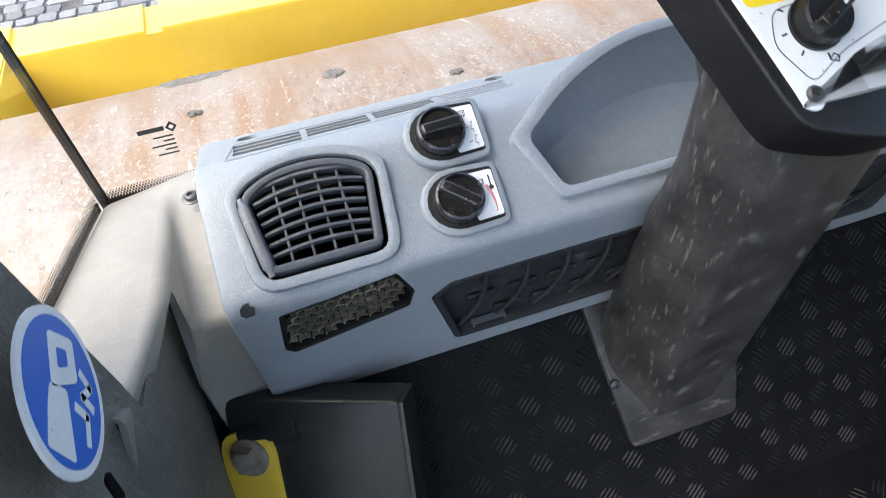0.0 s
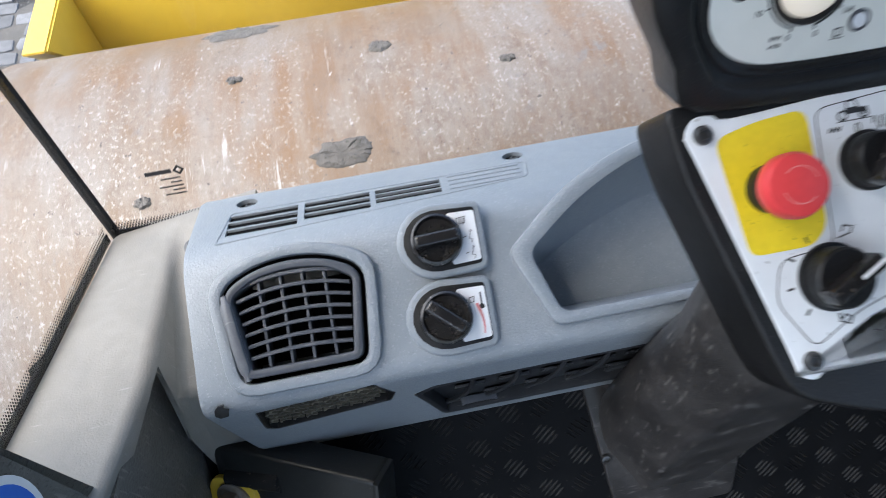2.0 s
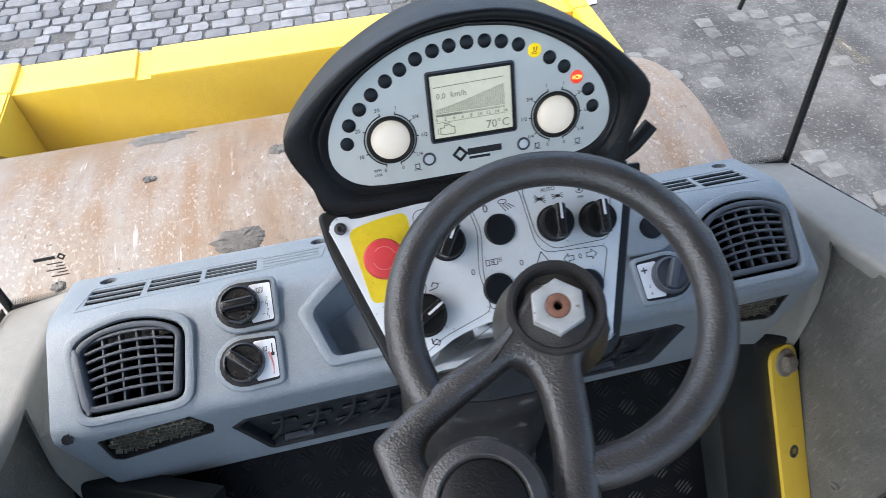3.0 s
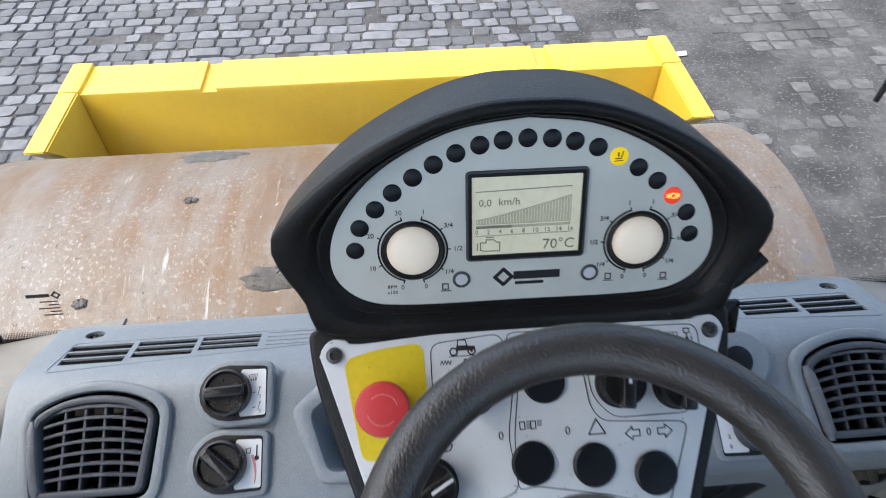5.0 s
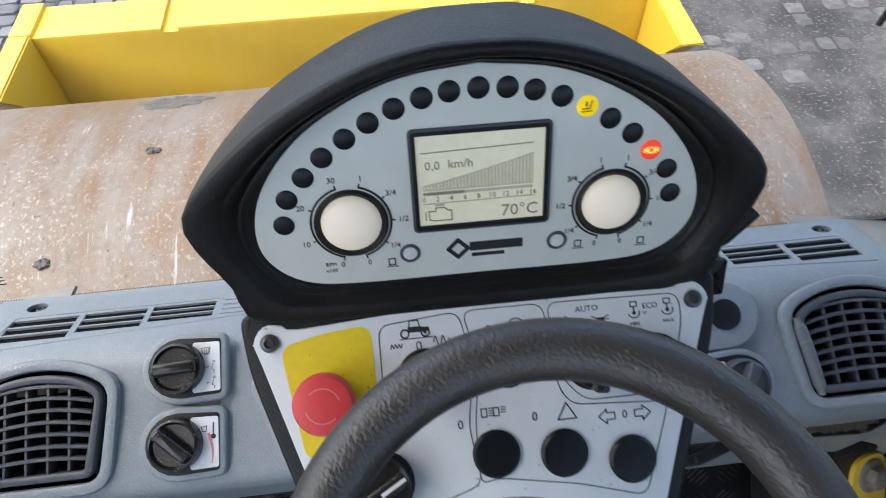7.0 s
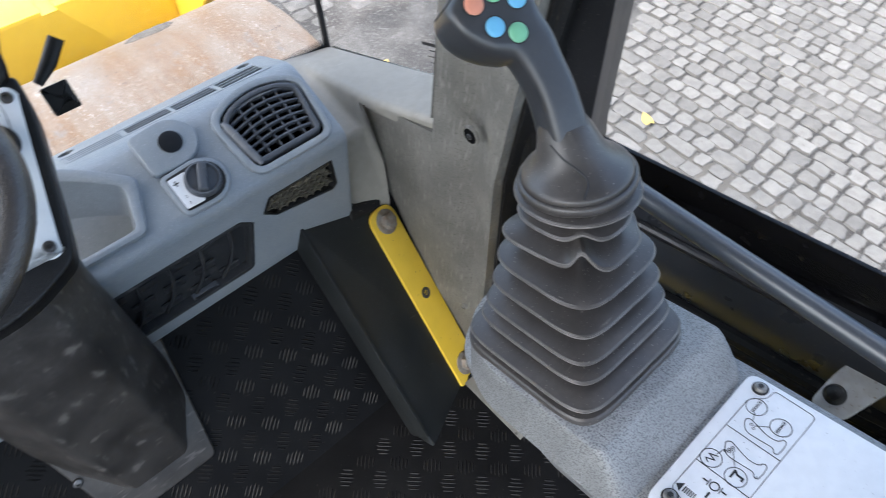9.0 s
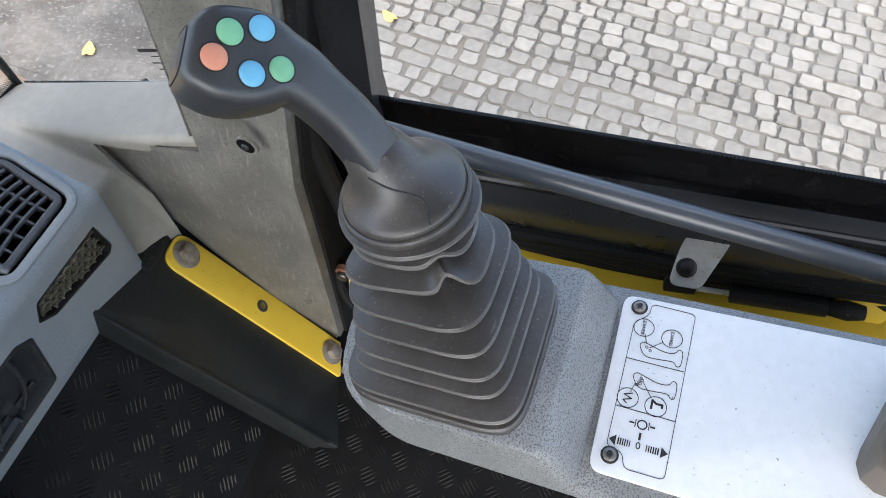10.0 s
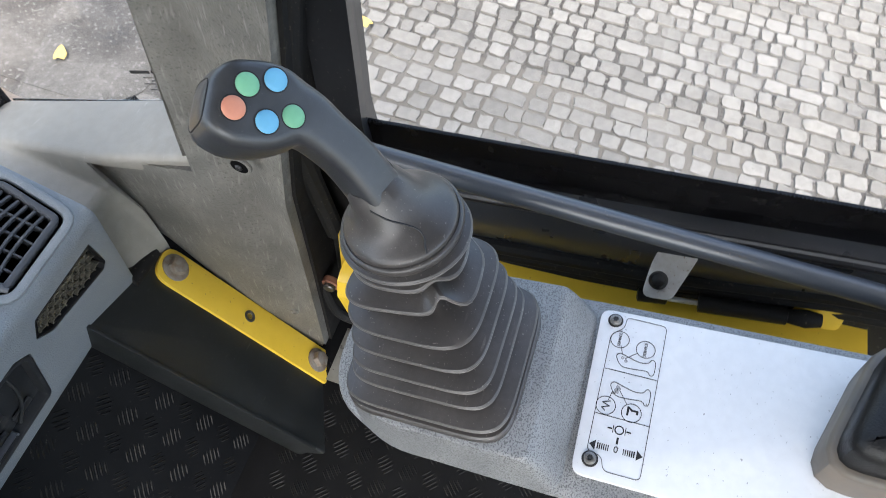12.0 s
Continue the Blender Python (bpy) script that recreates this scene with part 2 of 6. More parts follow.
def streaked_drum(name):
    """Bare drum steel: ochre rust, pale lime streaks that run round the drum, fine white specks."""
    m = bpy.data.materials.new(name)
    m.use_nodes = True
    nt = m.node_tree
    n, link = nt.nodes, nt.links.new
    b = n["Principled BSDF"]
    co = n.new("ShaderNodeTexCoord").outputs["Object"]

    def field(scale, stretch, detail, lo, hi):
        mp = n.new("ShaderNodeMapping")
        mp.inputs["Scale"].default_value = stretch
        t = n.new("ShaderNodeTexNoise")
        t.inputs["Scale"].default_value, t.inputs["Detail"].default_value, t.inputs["Roughness"].default_value = scale, detail, 0.65
        r = n.new("ShaderNodeMapRange")
        r.inputs["From Min"].default_value, r.inputs["From Max"].default_value = lo, hi
        link(co, mp.inputs["Vector"])
        link(mp.outputs["Vector"], t.inputs["Vector"])
        link(t.outputs["Fac"], r.inputs["Value"])
        return r.outputs["Result"], t.outputs["Fac"]

    def laid(fac, other, under, over, k):
        """Lay one colour over another where both fields are high."""
        if other:
            both_high = n.new("ShaderNodeMath")
            both_high.operation, both_high.use_clamp = "MULTIPLY", True
            link(fac, both_high.inputs[0])
            link(other, both_high.inputs[1])
            fac = both_high.outputs[0]
        mul = n.new("ShaderNodeMath")
        mul.operation, mul.use_clamp = "MULTIPLY", True
        mul.inputs[1].default_value = k
        link(fac, mul.inputs[0])
        x = n.new("ShaderNodeMix")
        x.data_type = "RGBA"
        link(mul.outputs[0], x.inputs["Factor"])
        if isinstance(under, tuple):
            x.inputs["A"].default_value = under
        else:
            link(under, x.inputs["A"])
        x.inputs["B"].default_value = over
        return x.outputs["Result"]

    colour = (0.158, 0.108, 0.070, 1)
    # broad ochre, lime streaks, pale bloom, fine grain
    layers = [(field(3.5, (1, 0.8, 0.8), 6, 0.38, 0.60), (0.165, 0.092, 0.042, 1), 0.95), (field(16, (1, 0.10, 0.10), 7, 0.46, 0.68), (0.20, 0.158, 0.122, 1), 0.8), (field(4, (1, 0.4, 0.4), 8, 0.48, 0.64), (0.205, 0.182, 0.162, 1), 0.8),
              (field(90, (1, 0.8, 0.8), 5, 0.55, 0.72), (0.11, 0.078, 0.052, 1), 0.55), (field(30, (1, 0.15, 0.15), 3, 0.66, 0.8), (0.12, 0.085, 0.06, 1), 0.7)]
    for (fac, _), c, k in layers:
        colour = laid(fac, None, colour, c, k)
    # clustered white lime flecks, brown stains, grey splashes, black specks, drips
    clusters = [(field(120, (1, 0.7, 0.7), 7, 0.55, 0.63), field(4.5, (1, 0.35, 0.35), 5, 0.42, 0.60), (0.35, 0.33, 0.305, 1), 0.68), (field(45, (1, 0.6, 0.6), 8, 0.50, 0.66), field(3.0, (1, 0.5, 0.5), 4, 0.47, 0.62), (0.105, 0.068, 0.042, 1), 0.65),
                (field(38, (1, 0.75, 0.75), 5, 0.63, 0.68), field(5.5, (1, 0.5, 0.5), 3, 0.45, 0.62), (0.38, 0.365, 0.345, 1), 0.75), (field(70, (1, 0.8, 0.8), 3, 0.67, 0.70), field(2.2, (1, 1, 1), 2, 0.3, 0.5), (0.05, 0.042, 0.035, 1), 0.85),
                (field(22, (1, 0.09, 0.09), 5, 0.62, 0.67), field(7.0, (1, 0.6, 0.6), 3, 0.5, 0.62), (0.46, 0.45, 0.43, 1), 0.85), (field(14, (1, 0.7, 0.7), 7, 0.58, 0.66), field(2.6, (1, 0.7, 0.7), 3, 0.5, 0.62), (0.15, 0.142, 0.14, 1), 0.7)]
    for fine, broad, c, k in clusters:
        colour = laid(fine[0], broad[0], colour, c, k)
    link(colour, b.inputs["Base Color"])
    b.inputs["Roughness"].default_value = 0.55
    bump = n.new("ShaderNodeBump")
    bump.inputs["Strength"].default_value, bump.inputs["Distance"].default_value = 0.3, 0.004
    link(field(60, (1, 0.6, 0.6), 5, 0, 1)[1], bump.inputs["Height"])
    link(bump.outputs["Normal"], b.inputs["Normal"])
    return m


DRUM = streaked_drum("rust_brown_drum_steel")
STAIN = material("grey_caked_dirt", (0.13, 0.118, 0.105), 0.85, second=(0.075, 0.068, 0.06), patch=0.02, spots=0.4, spot_colour=(0.04, 0.036, 0.03), spot_size=0.009, relief=1.0, relief_size=0.008)
STONE = varied(material("grey_granite_sett", shine=0.15, base=(0.145, 0.141, 0.135), rough=0.9, second=(0.185, 0.179, 0.171), patch=0.05, spots=0.12, spot_colour=(0.09, 0.085, 0.078), spot_size=0.02, relief=0.6, relief_size=0.015, spread=0.25), 0.2)
STONEDARK = varied(material("dirty_blue_grey_sett", shine=0.15, base=(0.135, 0.135, 0.138), rough=0.7, second=(0.18, 0.18, 0.186), patch=0.06, relief=0.5, relief_size=0.02, spread=0.25), 0.3)
JOINT = material("dirty_grey_yard_asphalt", shine=0.15, base=(0.05, 0.0485, 0.0475), rough=0.9, second=(0.115, 0.111, 0.107), patch=0.4, contrast=0.35, spots=0.5, spot_colour=(0.15, 0.146, 0.142), spot_size=0.022, relief=1.0, relief_size=0.02, spread=0.3)
STONEWORN = varied(material("worn_sett_in_asphalt", shine=0.15, base=(0.14, 0.136, 0.132), rough=0.9, second=(0.10, 0.097, 0.094), patch=0.08, contrast=0.3, relief=0.6, relief_size=0.02, spread=0.3), 0.3)
JOINTSAND = material("sandy_grey_joint_filling", (0.118, 0.111, 0.102), 0.9, second=(0.085, 0.08, 0.074), patch=0.25, spots=0.2, spot_colour=(0.15, 0.142, 0.13), spot_size=0.03, relief=0.6, relief_size=0.01, shine=0.15)
ROOF = material("light_grey_headliner", (0.35, 0.35, 0.345), 0.8)
GLASS = clear_glass("clear_window_glass")
WORNPLATE = material("worn_grey_floor_metal", (0.20, 0.20, 0.18), 0.5, second=(0.14, 0.14, 0.125), patch=0.03, spots=0.25, spot_colour=(0.05, 0.045, 0.04), spot_size=0.012, relief=0.3)

# ---- building helpers ----
# The cab's own axes: x to its right, y ahead, z up square to the dash; it stands tilted and its model is scaled to true size.
CAB = Matrix.Translation((0, 0.5, 0)) @ Matrix.Rotation(radians(-14), 4, "X") @ Matrix.Scale(0.9, 4) @ Matrix.Translation((0, -0.55, 0))
WORLD = Matrix.Identity(4)


def plane(origin, up, right=(1, 0, 0)):
    """A frame: its x runs to the right, y along up, z out of the surface."""
    x, y = Vector(right).normalized(), Vector(up).normalized()
    z = x.cross(y).normalized()
    y = z.cross(x)
    m = Matrix((x, y, z)).transposed().to_4x4()
    m.translation = origin
    return m


FACE = CAB @ plane((0, 0.671, 0.686), (0, 0.7736, 0.6336))
TOP = CAB @ plane((0, 0.9, 0.75), (0, 0.985, -0.175))
LOWER = CAB @ plane((0, 0.705, 0.53), (0, -0.339, 0.941))
INSTR = CAB @ plane((0.003, 0.589, 1.06), (0, 0.1443, 0.9895), (1, 0, -0.012))
SW = CAB @ plane((0, 0.562, 0.9885), (0, 0.667, 0.745))
_a, _t = radians(32.2), radians(-7.6)
_n = Vector((math.sin(_t), -math.sin(_a), math.cos(_a))).normalized()
_x = (Vector((1, 0, 0)) - _n * _n.x).normalized()
WHEEL = CAB @ plane(Vector((0.004, 0.336, 1.025)) + _n * 0.0035, _n.cross(_x), _x)


def thing(name, m, label, category, group="", kind=""):
    ob = new(name)
    ob.empty_display_size = 0.05
    ob.location = m.translation
    bpy.context.view_layer.update()
    return tagged(ob, label, category, group, kind)


def finish(bm, angle=35):
    bmesh.ops.remove_doubles(bm, verts=bm.verts, dist=1e-6)
    bmesh.ops.recalc_face_normals(bm, faces=bm.faces)
    me = bpy.data.meshes.new("mesh")
    bm.to_mesh(me)
    bm.free()
    me.shade_smooth()
    me.set_sharp_from_angle(angle=radians(angle))
    return me


def part(name, bm, mat, parent=None, label="", m=WORLD, angle=35, kind=""):
    """Link a bmesh as one mesh object, under a thing or a part."""
    at = Vector()
    up = parent
    while up:
        at += up.location
        up = up.parent
    bm.transform(Matrix.Translation(-at) @ m)
    me = finish(bm, angle)
    me.name = name
    me.materials.append(mat)
    ob = new(name, me)
    ob.parent = parent
    return tagged(ob, label, kind=kind)


def whole(name, bm, mat, label, category, m=WORLD, group="", kind="", angle=35):
    """A thing that is one mesh."""
    ob = part(name, bm, mat, None, label, m, angle)
    return tagged(ob, label, category, group, kind)


def spline(points, steps=6, closed=False):
    """A Catmull-Rom curve through points of any dimension."""
    p = [Vector(q) for q in points]
    n = len(p)
    out = []
    for i in range(n if closed else n - 1):
        a, b, c, d = (p[(i - 1) % n] if closed or i else p[0] * 2 - p[1]), p[i], p[(i + 1) % n], (p[(i + 2) % n] if closed or i + 2 < n else p[n - 1] * 2 - p[n - 2])
        for k in range(steps):
            t = k / steps
            out.append(0.5 * (2 * b + (c - a) * t + (2 * a - 5 * b + 4 * c - d) * t * t + (3 * b - a - 3 * c + d) * t ** 3))
    if not closed:
        out.append(p[-1])
    return out


def rounded(points, r, k=4):
    """A polygon with rounded corners; r: one radius or one a corner."""
    p = [Vector(q[:2]) for q in points]
    out = []
    for i, c in enumerate(p):
        rad = r[i] if isinstance(r, (list, tuple)) else r
        u, v = (p[i - 1] - c), (p[(i + 1) % len(p)] - c)
        d = min(rad, 0.48 * u.length, 0.48 * v.length)
        a, b = c + u.normalized() * d, c + v.normalized() * d
        for s in range(k + 1):
            t = s / k
            out.append(a * (1 - t) ** 2 + c * 2 * t * (1 - t) + b * t * t)
    return out


def oval(cx, cy, rx, ry=None, n=28):
    ry = ry or rx
    return [Vector((cx + rx * math.cos(2 * math.pi * i / n), cy + ry * math.sin(2 * math.pi * i / n))) for i in range(n)]


def area2(o):
    return sum(o[i - 1].x * o[i].y - o[i].x * o[i - 1].y for i in range(len(o)))


def inset(o, d):
    """The outline moved inwards by d."""
    sign = 1 if area2(o) > 0 else -1
    out = []
    for i, c in enumerate(o):
        a, b = c - o[i - 1], o[(i + 1) % len(o)] - c
        a = a if a.length > 1e-9 else b
        b = b if b.length > 1e-9 else a
        na, nb = Vector((-a.y, a.x)).normalized(), Vector((-b.y, b.x)).normalized()
        v = na + nb
        v = v.normalized() if v.length > 1e-6 else na
        out.append(c + v * (sign * d / max(0.5, v.dot(na))))
    return out


def loft(bm, rings, caps=(True, True)):
    """Skin a row of closed rings of 3D points."""
    rows = [[bm.verts.new(p) for p in ring] for ring in rings]
    for a, b in zip(rows, rows[1:]):
        for i in range(len(a)):
            bm.faces.new((a[i - 1], a[i], b[i], b[i - 1]))
    for cap, row in zip(caps, (rows[0], rows[-1])):
        if cap:
            bm.faces.new(row)
    return bm


def slab(o, z0, z1, bevel=0.0, steps=3, bm=None):
    """A plate of an outline, its upper edge rounded."""
    bm = bm or bmesh.new()
    rings = [[(p.x, p.y, z0) for p in o]]
    if bevel:
        for s in range(steps + 1):
            t = s / steps * math.pi / 2
            q = inset(o, bevel * (1 - math.cos(t)))
            rings.append([(p.x, p.y, z1 - bevel + bevel * math.sin(t)) for p in q])
    else:
        rings.append([(p.x, p.y, z1) for p in o])
    return loft(bm, rings)


def hoop(outer, inner, z0, z1, bevel=0.0, bm=None):
    """A closed frame between two outlines with as many points each."""
    bm = bm or bmesh.new()
    b = bevel
    lines = [(outer, 0, z0), (outer, 0, z1 - b)]
    if b:
        lines += [(outer, b * 0.3, z1 - b * 0.3), (outer, b, z1), (inner, -b, z1), (inner, -b * 0.3, z1 - b * 0.3), (inner, 0, z1 - b)]
    else:
        lines += [(inner, 0, z1)]
    lines += [(inner, 0, z0)]
    rows = [[bm.verts.new((p.x, p.y, z)) for p in (inset(o, d) if d else o)] for o, d, z in lines]
    for a, c in zip(rows, rows[1:] + rows[:1]):
        for i in range(len(a)):
            bm.faces.new((a[i - 1], a[i], c[i], c[i - 1]))
    return bm


def lathe(profile, seg=28, bm=None, cx=0.0, cy=0.0):
    """Turn a profile of (radius, height) round the z axis."""
    bm = bm or bmesh.new()
    rings = [[(cx + r * math.cos(2 * math.pi * i / seg), cy + r * math.sin(2 * math.pi * i / seg), z) for i in range(seg)] for r, z in profile if r > 1e-6]
    return loft(bm, rings)


def tube(points, r, seg=12, bm=None, flat=1.0):
    """A round bar along points; r: one radius or one a point; flat: height over width."""
    bm = bm or bmesh.new()
    p = [Vector(q) for q in points]
    rings = []
    side = None
    for i, c in enumerate(p):
        d = (p[min(i + 1, len(p) - 1)] - p[max(i - 1, 0)]).normalized()
        if side is None:
            side = d.orthogonal().normalized()
        side = (side - d * side.dot(d)).normalized()
        up = d.cross(side)
        rad = r[i] if isinstance(r, (list, tuple)) else r
        rings.append([c + (side * math.cos(2 * math.pi * k / seg) + up * math.sin(2 * math.pi * k / seg) * flat) * rad for k in range(seg)])
    return loft(bm, rings)


def block(x0, x1, y0, y1, z0, z1, bevel=0.0, bm=None):
    bm = bm or bmesh.new()
    vs = bmesh.ops.create_cube(bm, size=1)["verts"]
    for v in vs:
        v.co = Vector(((x0 + x1) / 2 + v.co.x * (x1 - x0), (y0 + y1) / 2 + v.co.y * (y1 - y0), (z0 + z1) / 2 + v.co.z * (z1 - z0)))
    if bevel:
        es = list({e for v in vs for e in v.link_edges})
        bmesh.ops.bevel(bm, geom=es, offset=bevel, segments=2, affect="EDGES", profile=0.6)
    return bm


def quad_slab(points, thick, bm=None):
    """A flat panel of any polygon in space, thick to its back."""
    bm = bm or bmesh.new()
    p = [Vector(q) for q in points]
    nrm = sum(((p[i] - p[0]).cross(p[i + 1] - p[0]) for i in range(1, len(p) - 1)), Vector()).normalized()
    return loft(bm, [p, [q - nrm * thick for q in p]])


def stroke(points, w, z, bm, closed=False, h=0.0003):
    """A printed line: a thin raised band along 2D points."""
    p = [Vector(q[:2]) for q in points]
    n = len(p)
    for i in range(n if closed else n - 1):
        a, b = p[i], p[(i + 1) % n]
        d = b - a
        if d.length < 1e-7:
            continue
        s = Vector((-d.y, d.x)).normalized() * w / 2
        e = d.normalized() * w * 0.3
        loft(bm, [[(*(a - e + s), z), (*(b + e + s), z), (*(b + e - s), z), (*(a - e - s), z)], [(*(a - e + s), z + h), (*(b + e + s), z + h), (*(b + e - s), z + h), (*(a - e - s), z + h)]])
    return bm


def words(text, x, y, size, z, bm, turn=0.0, align="CENTER"):
    """Letters in the built-in font, standing z above the surface, into a bmesh."""
    cu = bpy.data.curves.new("text", "FONT")
    cu.body, cu.size, cu.align_x, cu.align_y, cu.extrude, cu.resolution_u = text, size, align, "CENTER", 0.00015, 2
    ob = bpy.data.objects.new("text", cu)
    scene.collection.objects.link(ob)
    bpy.context.view_layer.update()
    me = bpy.data.meshes.new_from_object(ob.evaluated_get(bpy.context.evaluated_depsgraph_get()))
    me.transform(Matrix.Translation((x, y, z + 0.00015)) @ Matrix.Rotation(radians(turn), 4, "Z"))
    bm.from_mesh(me)
    bpy.data.objects.remove(ob)
    bpy.data.curves.remove(cu)
    bpy.data.meshes.remove(me)
    return bm


def carve(ob, cutters):
    """Cut openings out of a mesh; the cutters are bmeshes in world space."""
    tool = bpy.data.meshes.new("cutter")
    for i, c in enumerate(cutters):
        bmesh.ops.recalc_face_normals(c, faces=c.faces)
        c.to_mesh(tool)
        c.free()
        t = bpy.data.objects.new("cutter", tool)
        scene.collection.objects.link(t)
        md = ob.modifiers.new("cut", "BOOLEAN")
        md.operation, md.solver, md.object = "DIFFERENCE", "EXACT", t
        bpy.context.view_layer.update()
        me = bpy.data.meshes.new_from_object(ob.evaluated_get(bpy.context.evaluated_depsgraph_get()))
        ob.modifiers.clear()
        old = ob.data
        me.name = old.name
        ob.data = me
        bpy.data.meshes.remove(old)
        bpy.data.objects.remove(t)
    ob.data.shade_smooth()
    ob.data.set_sharp_from_angle(angle=radians(35))
    bpy.data.meshes.remove(tool)


def moved(bm, m):
    bm.transform(m)
    return bm


def torx_screw(parent, m, r, mat=DARKSTEEL, name="screw"):
    """A button-head screw with its socket, its axis along the frame's z."""
    head = lathe([(r, 0), (r, r * 0.25), (r * 0.8, r * 0.55), (r * 0.5, r * 0.62), (r * 0.42, r * 0.3), (r * 0.05, r * 0.3)], 16)
    part(name, head, mat, parent, m=m)


def hex_bolt(parent, m, r, mat=RUSTBOLT):
    """A hexagon head on its washer."""
    b = part("bolt", lathe([(r, 0), (r, r * 0.12), (r * 0.92, r * 0.16), (r * 0.1, r * 0.16)], 24), mat, parent, m=m)
    part("bolt_head", slab(oval(0, 0, r * 0.66, n=6), r * 0.16, r * 0.65, r * 0.08, 2), mat, b, m=m)

# ---- the yard ----
GROUND = -1.398
bm = bmesh.new()
ring_r = [0.0, 3, 6, 10, 20, 60, 200, 900]
seg = 48
rows = []
for r in ring_r[1:]:
    rows.append([bm.verts.new((r * math.cos(2 * math.pi * i / seg), 1 + r * math.sin(2 * math.pi * i / seg), GROUND - 0.012)) for i in range(seg)])
bm.faces.new(rows[0])
for a, b in zip(rows, rows[1:]):
    for i in range(seg):
        bm.faces.new((a[i - 1], a[i], b[i], b[i - 1]))
ground = whole("ground", bm, JOINT, "dirty grey yard ground with worn joints between paving setts", "ground", kind="structure")

rng = random.Random(5)


def sett_mesh(w, l, h, r):
    """One hewn sett: uneven corners and a rounded crown."""
    b = bmesh.new()
    rim = []
    for (ax, ay), (bx, by) in zip(((-1, -1), (1, -1), (1, 1), (-1, 1)), ((1, -1), (1, 1), (-1, 1), (-1, -1))):
        for t in (0.0, 0.34, 0.67):
            k = 0.93 if t == 0.0 else 1.0
            rim.append(((ax + (bx - ax) * t) * w / 2 * k + r.uniform(-0.007, 0.007), (ay + (by - ay) * t) * l / 2 * k + r.uniform(-0.007, 0.007)))
    dip = r.uniform(-0.002, 0.002)
    rings = [[(x, y, -0.04) for x, y in rim], [(x * 0.99, y * 0.99, h - 0.006) for x, y in rim], [(x * 0.94, y * 0.95, h + r.uniform(-0.0012, 0.0012)) for x, y in rim], [(x * 0.55, y * 0.55, h + 0.002 + dip) for x, y in rim]]
    loft(b, rings, (False, True))
    return b


def courses(x0, x1, y0, y1, row, length, keep):
    """Places of setts in courses that run along y, with lengths that vary."""
    x = x0
    while x < x1:
        y = y0 + rng.uniform(-length, 0)
        while y < y1:
            l = length * rng.choice((0.75, 0.9, 1.0, 1.0, 1.15, 1.7 if rng.random() < 0.4 else 1.0))
            if keep(x, y + l / 2):
                yield x + row / 2 + rng.uniform(-0.004, 0.004), y + l / 2, row * rng.uniform(0.84, 0.93), l - rng.uniform(0.012, 0.022)
            y += l
        x += row


def pavement(name, places, mat, near, label):
    """Paving: single setts within the near stretch, the rest in one mesh."""
    rest = bmesh.new()
    base = whole(name, slab(rounded([(near[0], near[2]), (near[1], near[2]), (near[1], near[3]), (near[0], near[3])], 0.3), GROUND - 0.06, GROUND - 0.0075), JOINT if mat == STONEWORN else JOINTSAND, label, "pavement", kind="structure")
    shapes = {}
    count = 0
    for x, y, w, l in places:
        h = rng.uniform(-0.004, 0.006) - (0.0085 if mat == STONEWORN else 0.0)
        if near[0] < x < near[1] and near[2] < y < near[3] and count < 300:
            key = (round(w, 2), round(l * 25) / 25, rng.randrange(3))
            if key not in shapes:
                shapes[key] = finish(sett_mesh(w, l, 0.0, rng), 50)
                shapes[key].materials.append(mat)
            ob = new("sett", shapes[key])
            ob.location, ob.rotation_euler = (x, y, GROUND + h), (rng.uniform(-0.015, 0.015), rng.uniform(-0.015, 0.015), rng.uniform(-0.05, 0.05))
            ob.parent = base
            count += 1
        else:
            one = sett_mesh(w, l, 0.0, rng)
            one.transform(Matrix.Translation((x, y, GROUND + h)) @ Euler((rng.uniform(-0.015, 0.015), rng.uniform(-0.015, 0.015), rng.uniform(-0.05, 0.05))).to_matrix().to_4x4())
            tmp = bpy.data.meshes.new("tmp")
            one.to_mesh(tmp)
            rest.from_mesh(tmp)
            one.free()
            bpy.data.meshes.remove(tmp)
    part("setts", rest, mat, base, kind="stuff", angle=50)
    return base


def near_side(x, y):
    return y < 1.75 + 0.35 * noise.noise((x * 0.9, y * 0.9, 2.0)) + 0.25 * (x - 2) or (y < 2.1 and noise.noise((x * 1.3, y * 1.3, 7.0)) > 0.25)


def front_side(x, y):
    return x < 0.9 + 0.8 * noise.noise((x * 0.5, y * 0.7, 4.0)) and rng.random() > 0.06


def worn_patch(x, y):
    return noise.noise((x * 1.1, y * 1.1, 11.0)) > 0.0 and rng.random() > 0.15


pavement("pavement", list(courses(1.3, 6.2, -3.4, 2.9, 0.108, 0.124, near_side)), STONE, (1.75, 3.0, -0.9, 1.4), "light grey granite setts laid in courses beside the machine")
pavement("pavement_front", [(px, py, pl, pw) for py, px, pw, pl in courses(2.8, 8.2, -5.4, 1.8, 0.13, 0.155, lambda a, b: front_side(b, a))], STONEDARK, (-2.6, -1.4, 3.0, 4.6), "blue-grey dirty granite setts in front of the drum")
pavement("pavement_worn", [(px, py, pl, pw) for py, px, pw, pl in courses(2.2, 7.5, 1.5, 6.0, 0.14, 0.17, lambda a, b: worn_patch(b, a))], STONEWORN, (1.9, 3.6, 2.3, 4.8), "pale setts showing through worn grey asphalt")
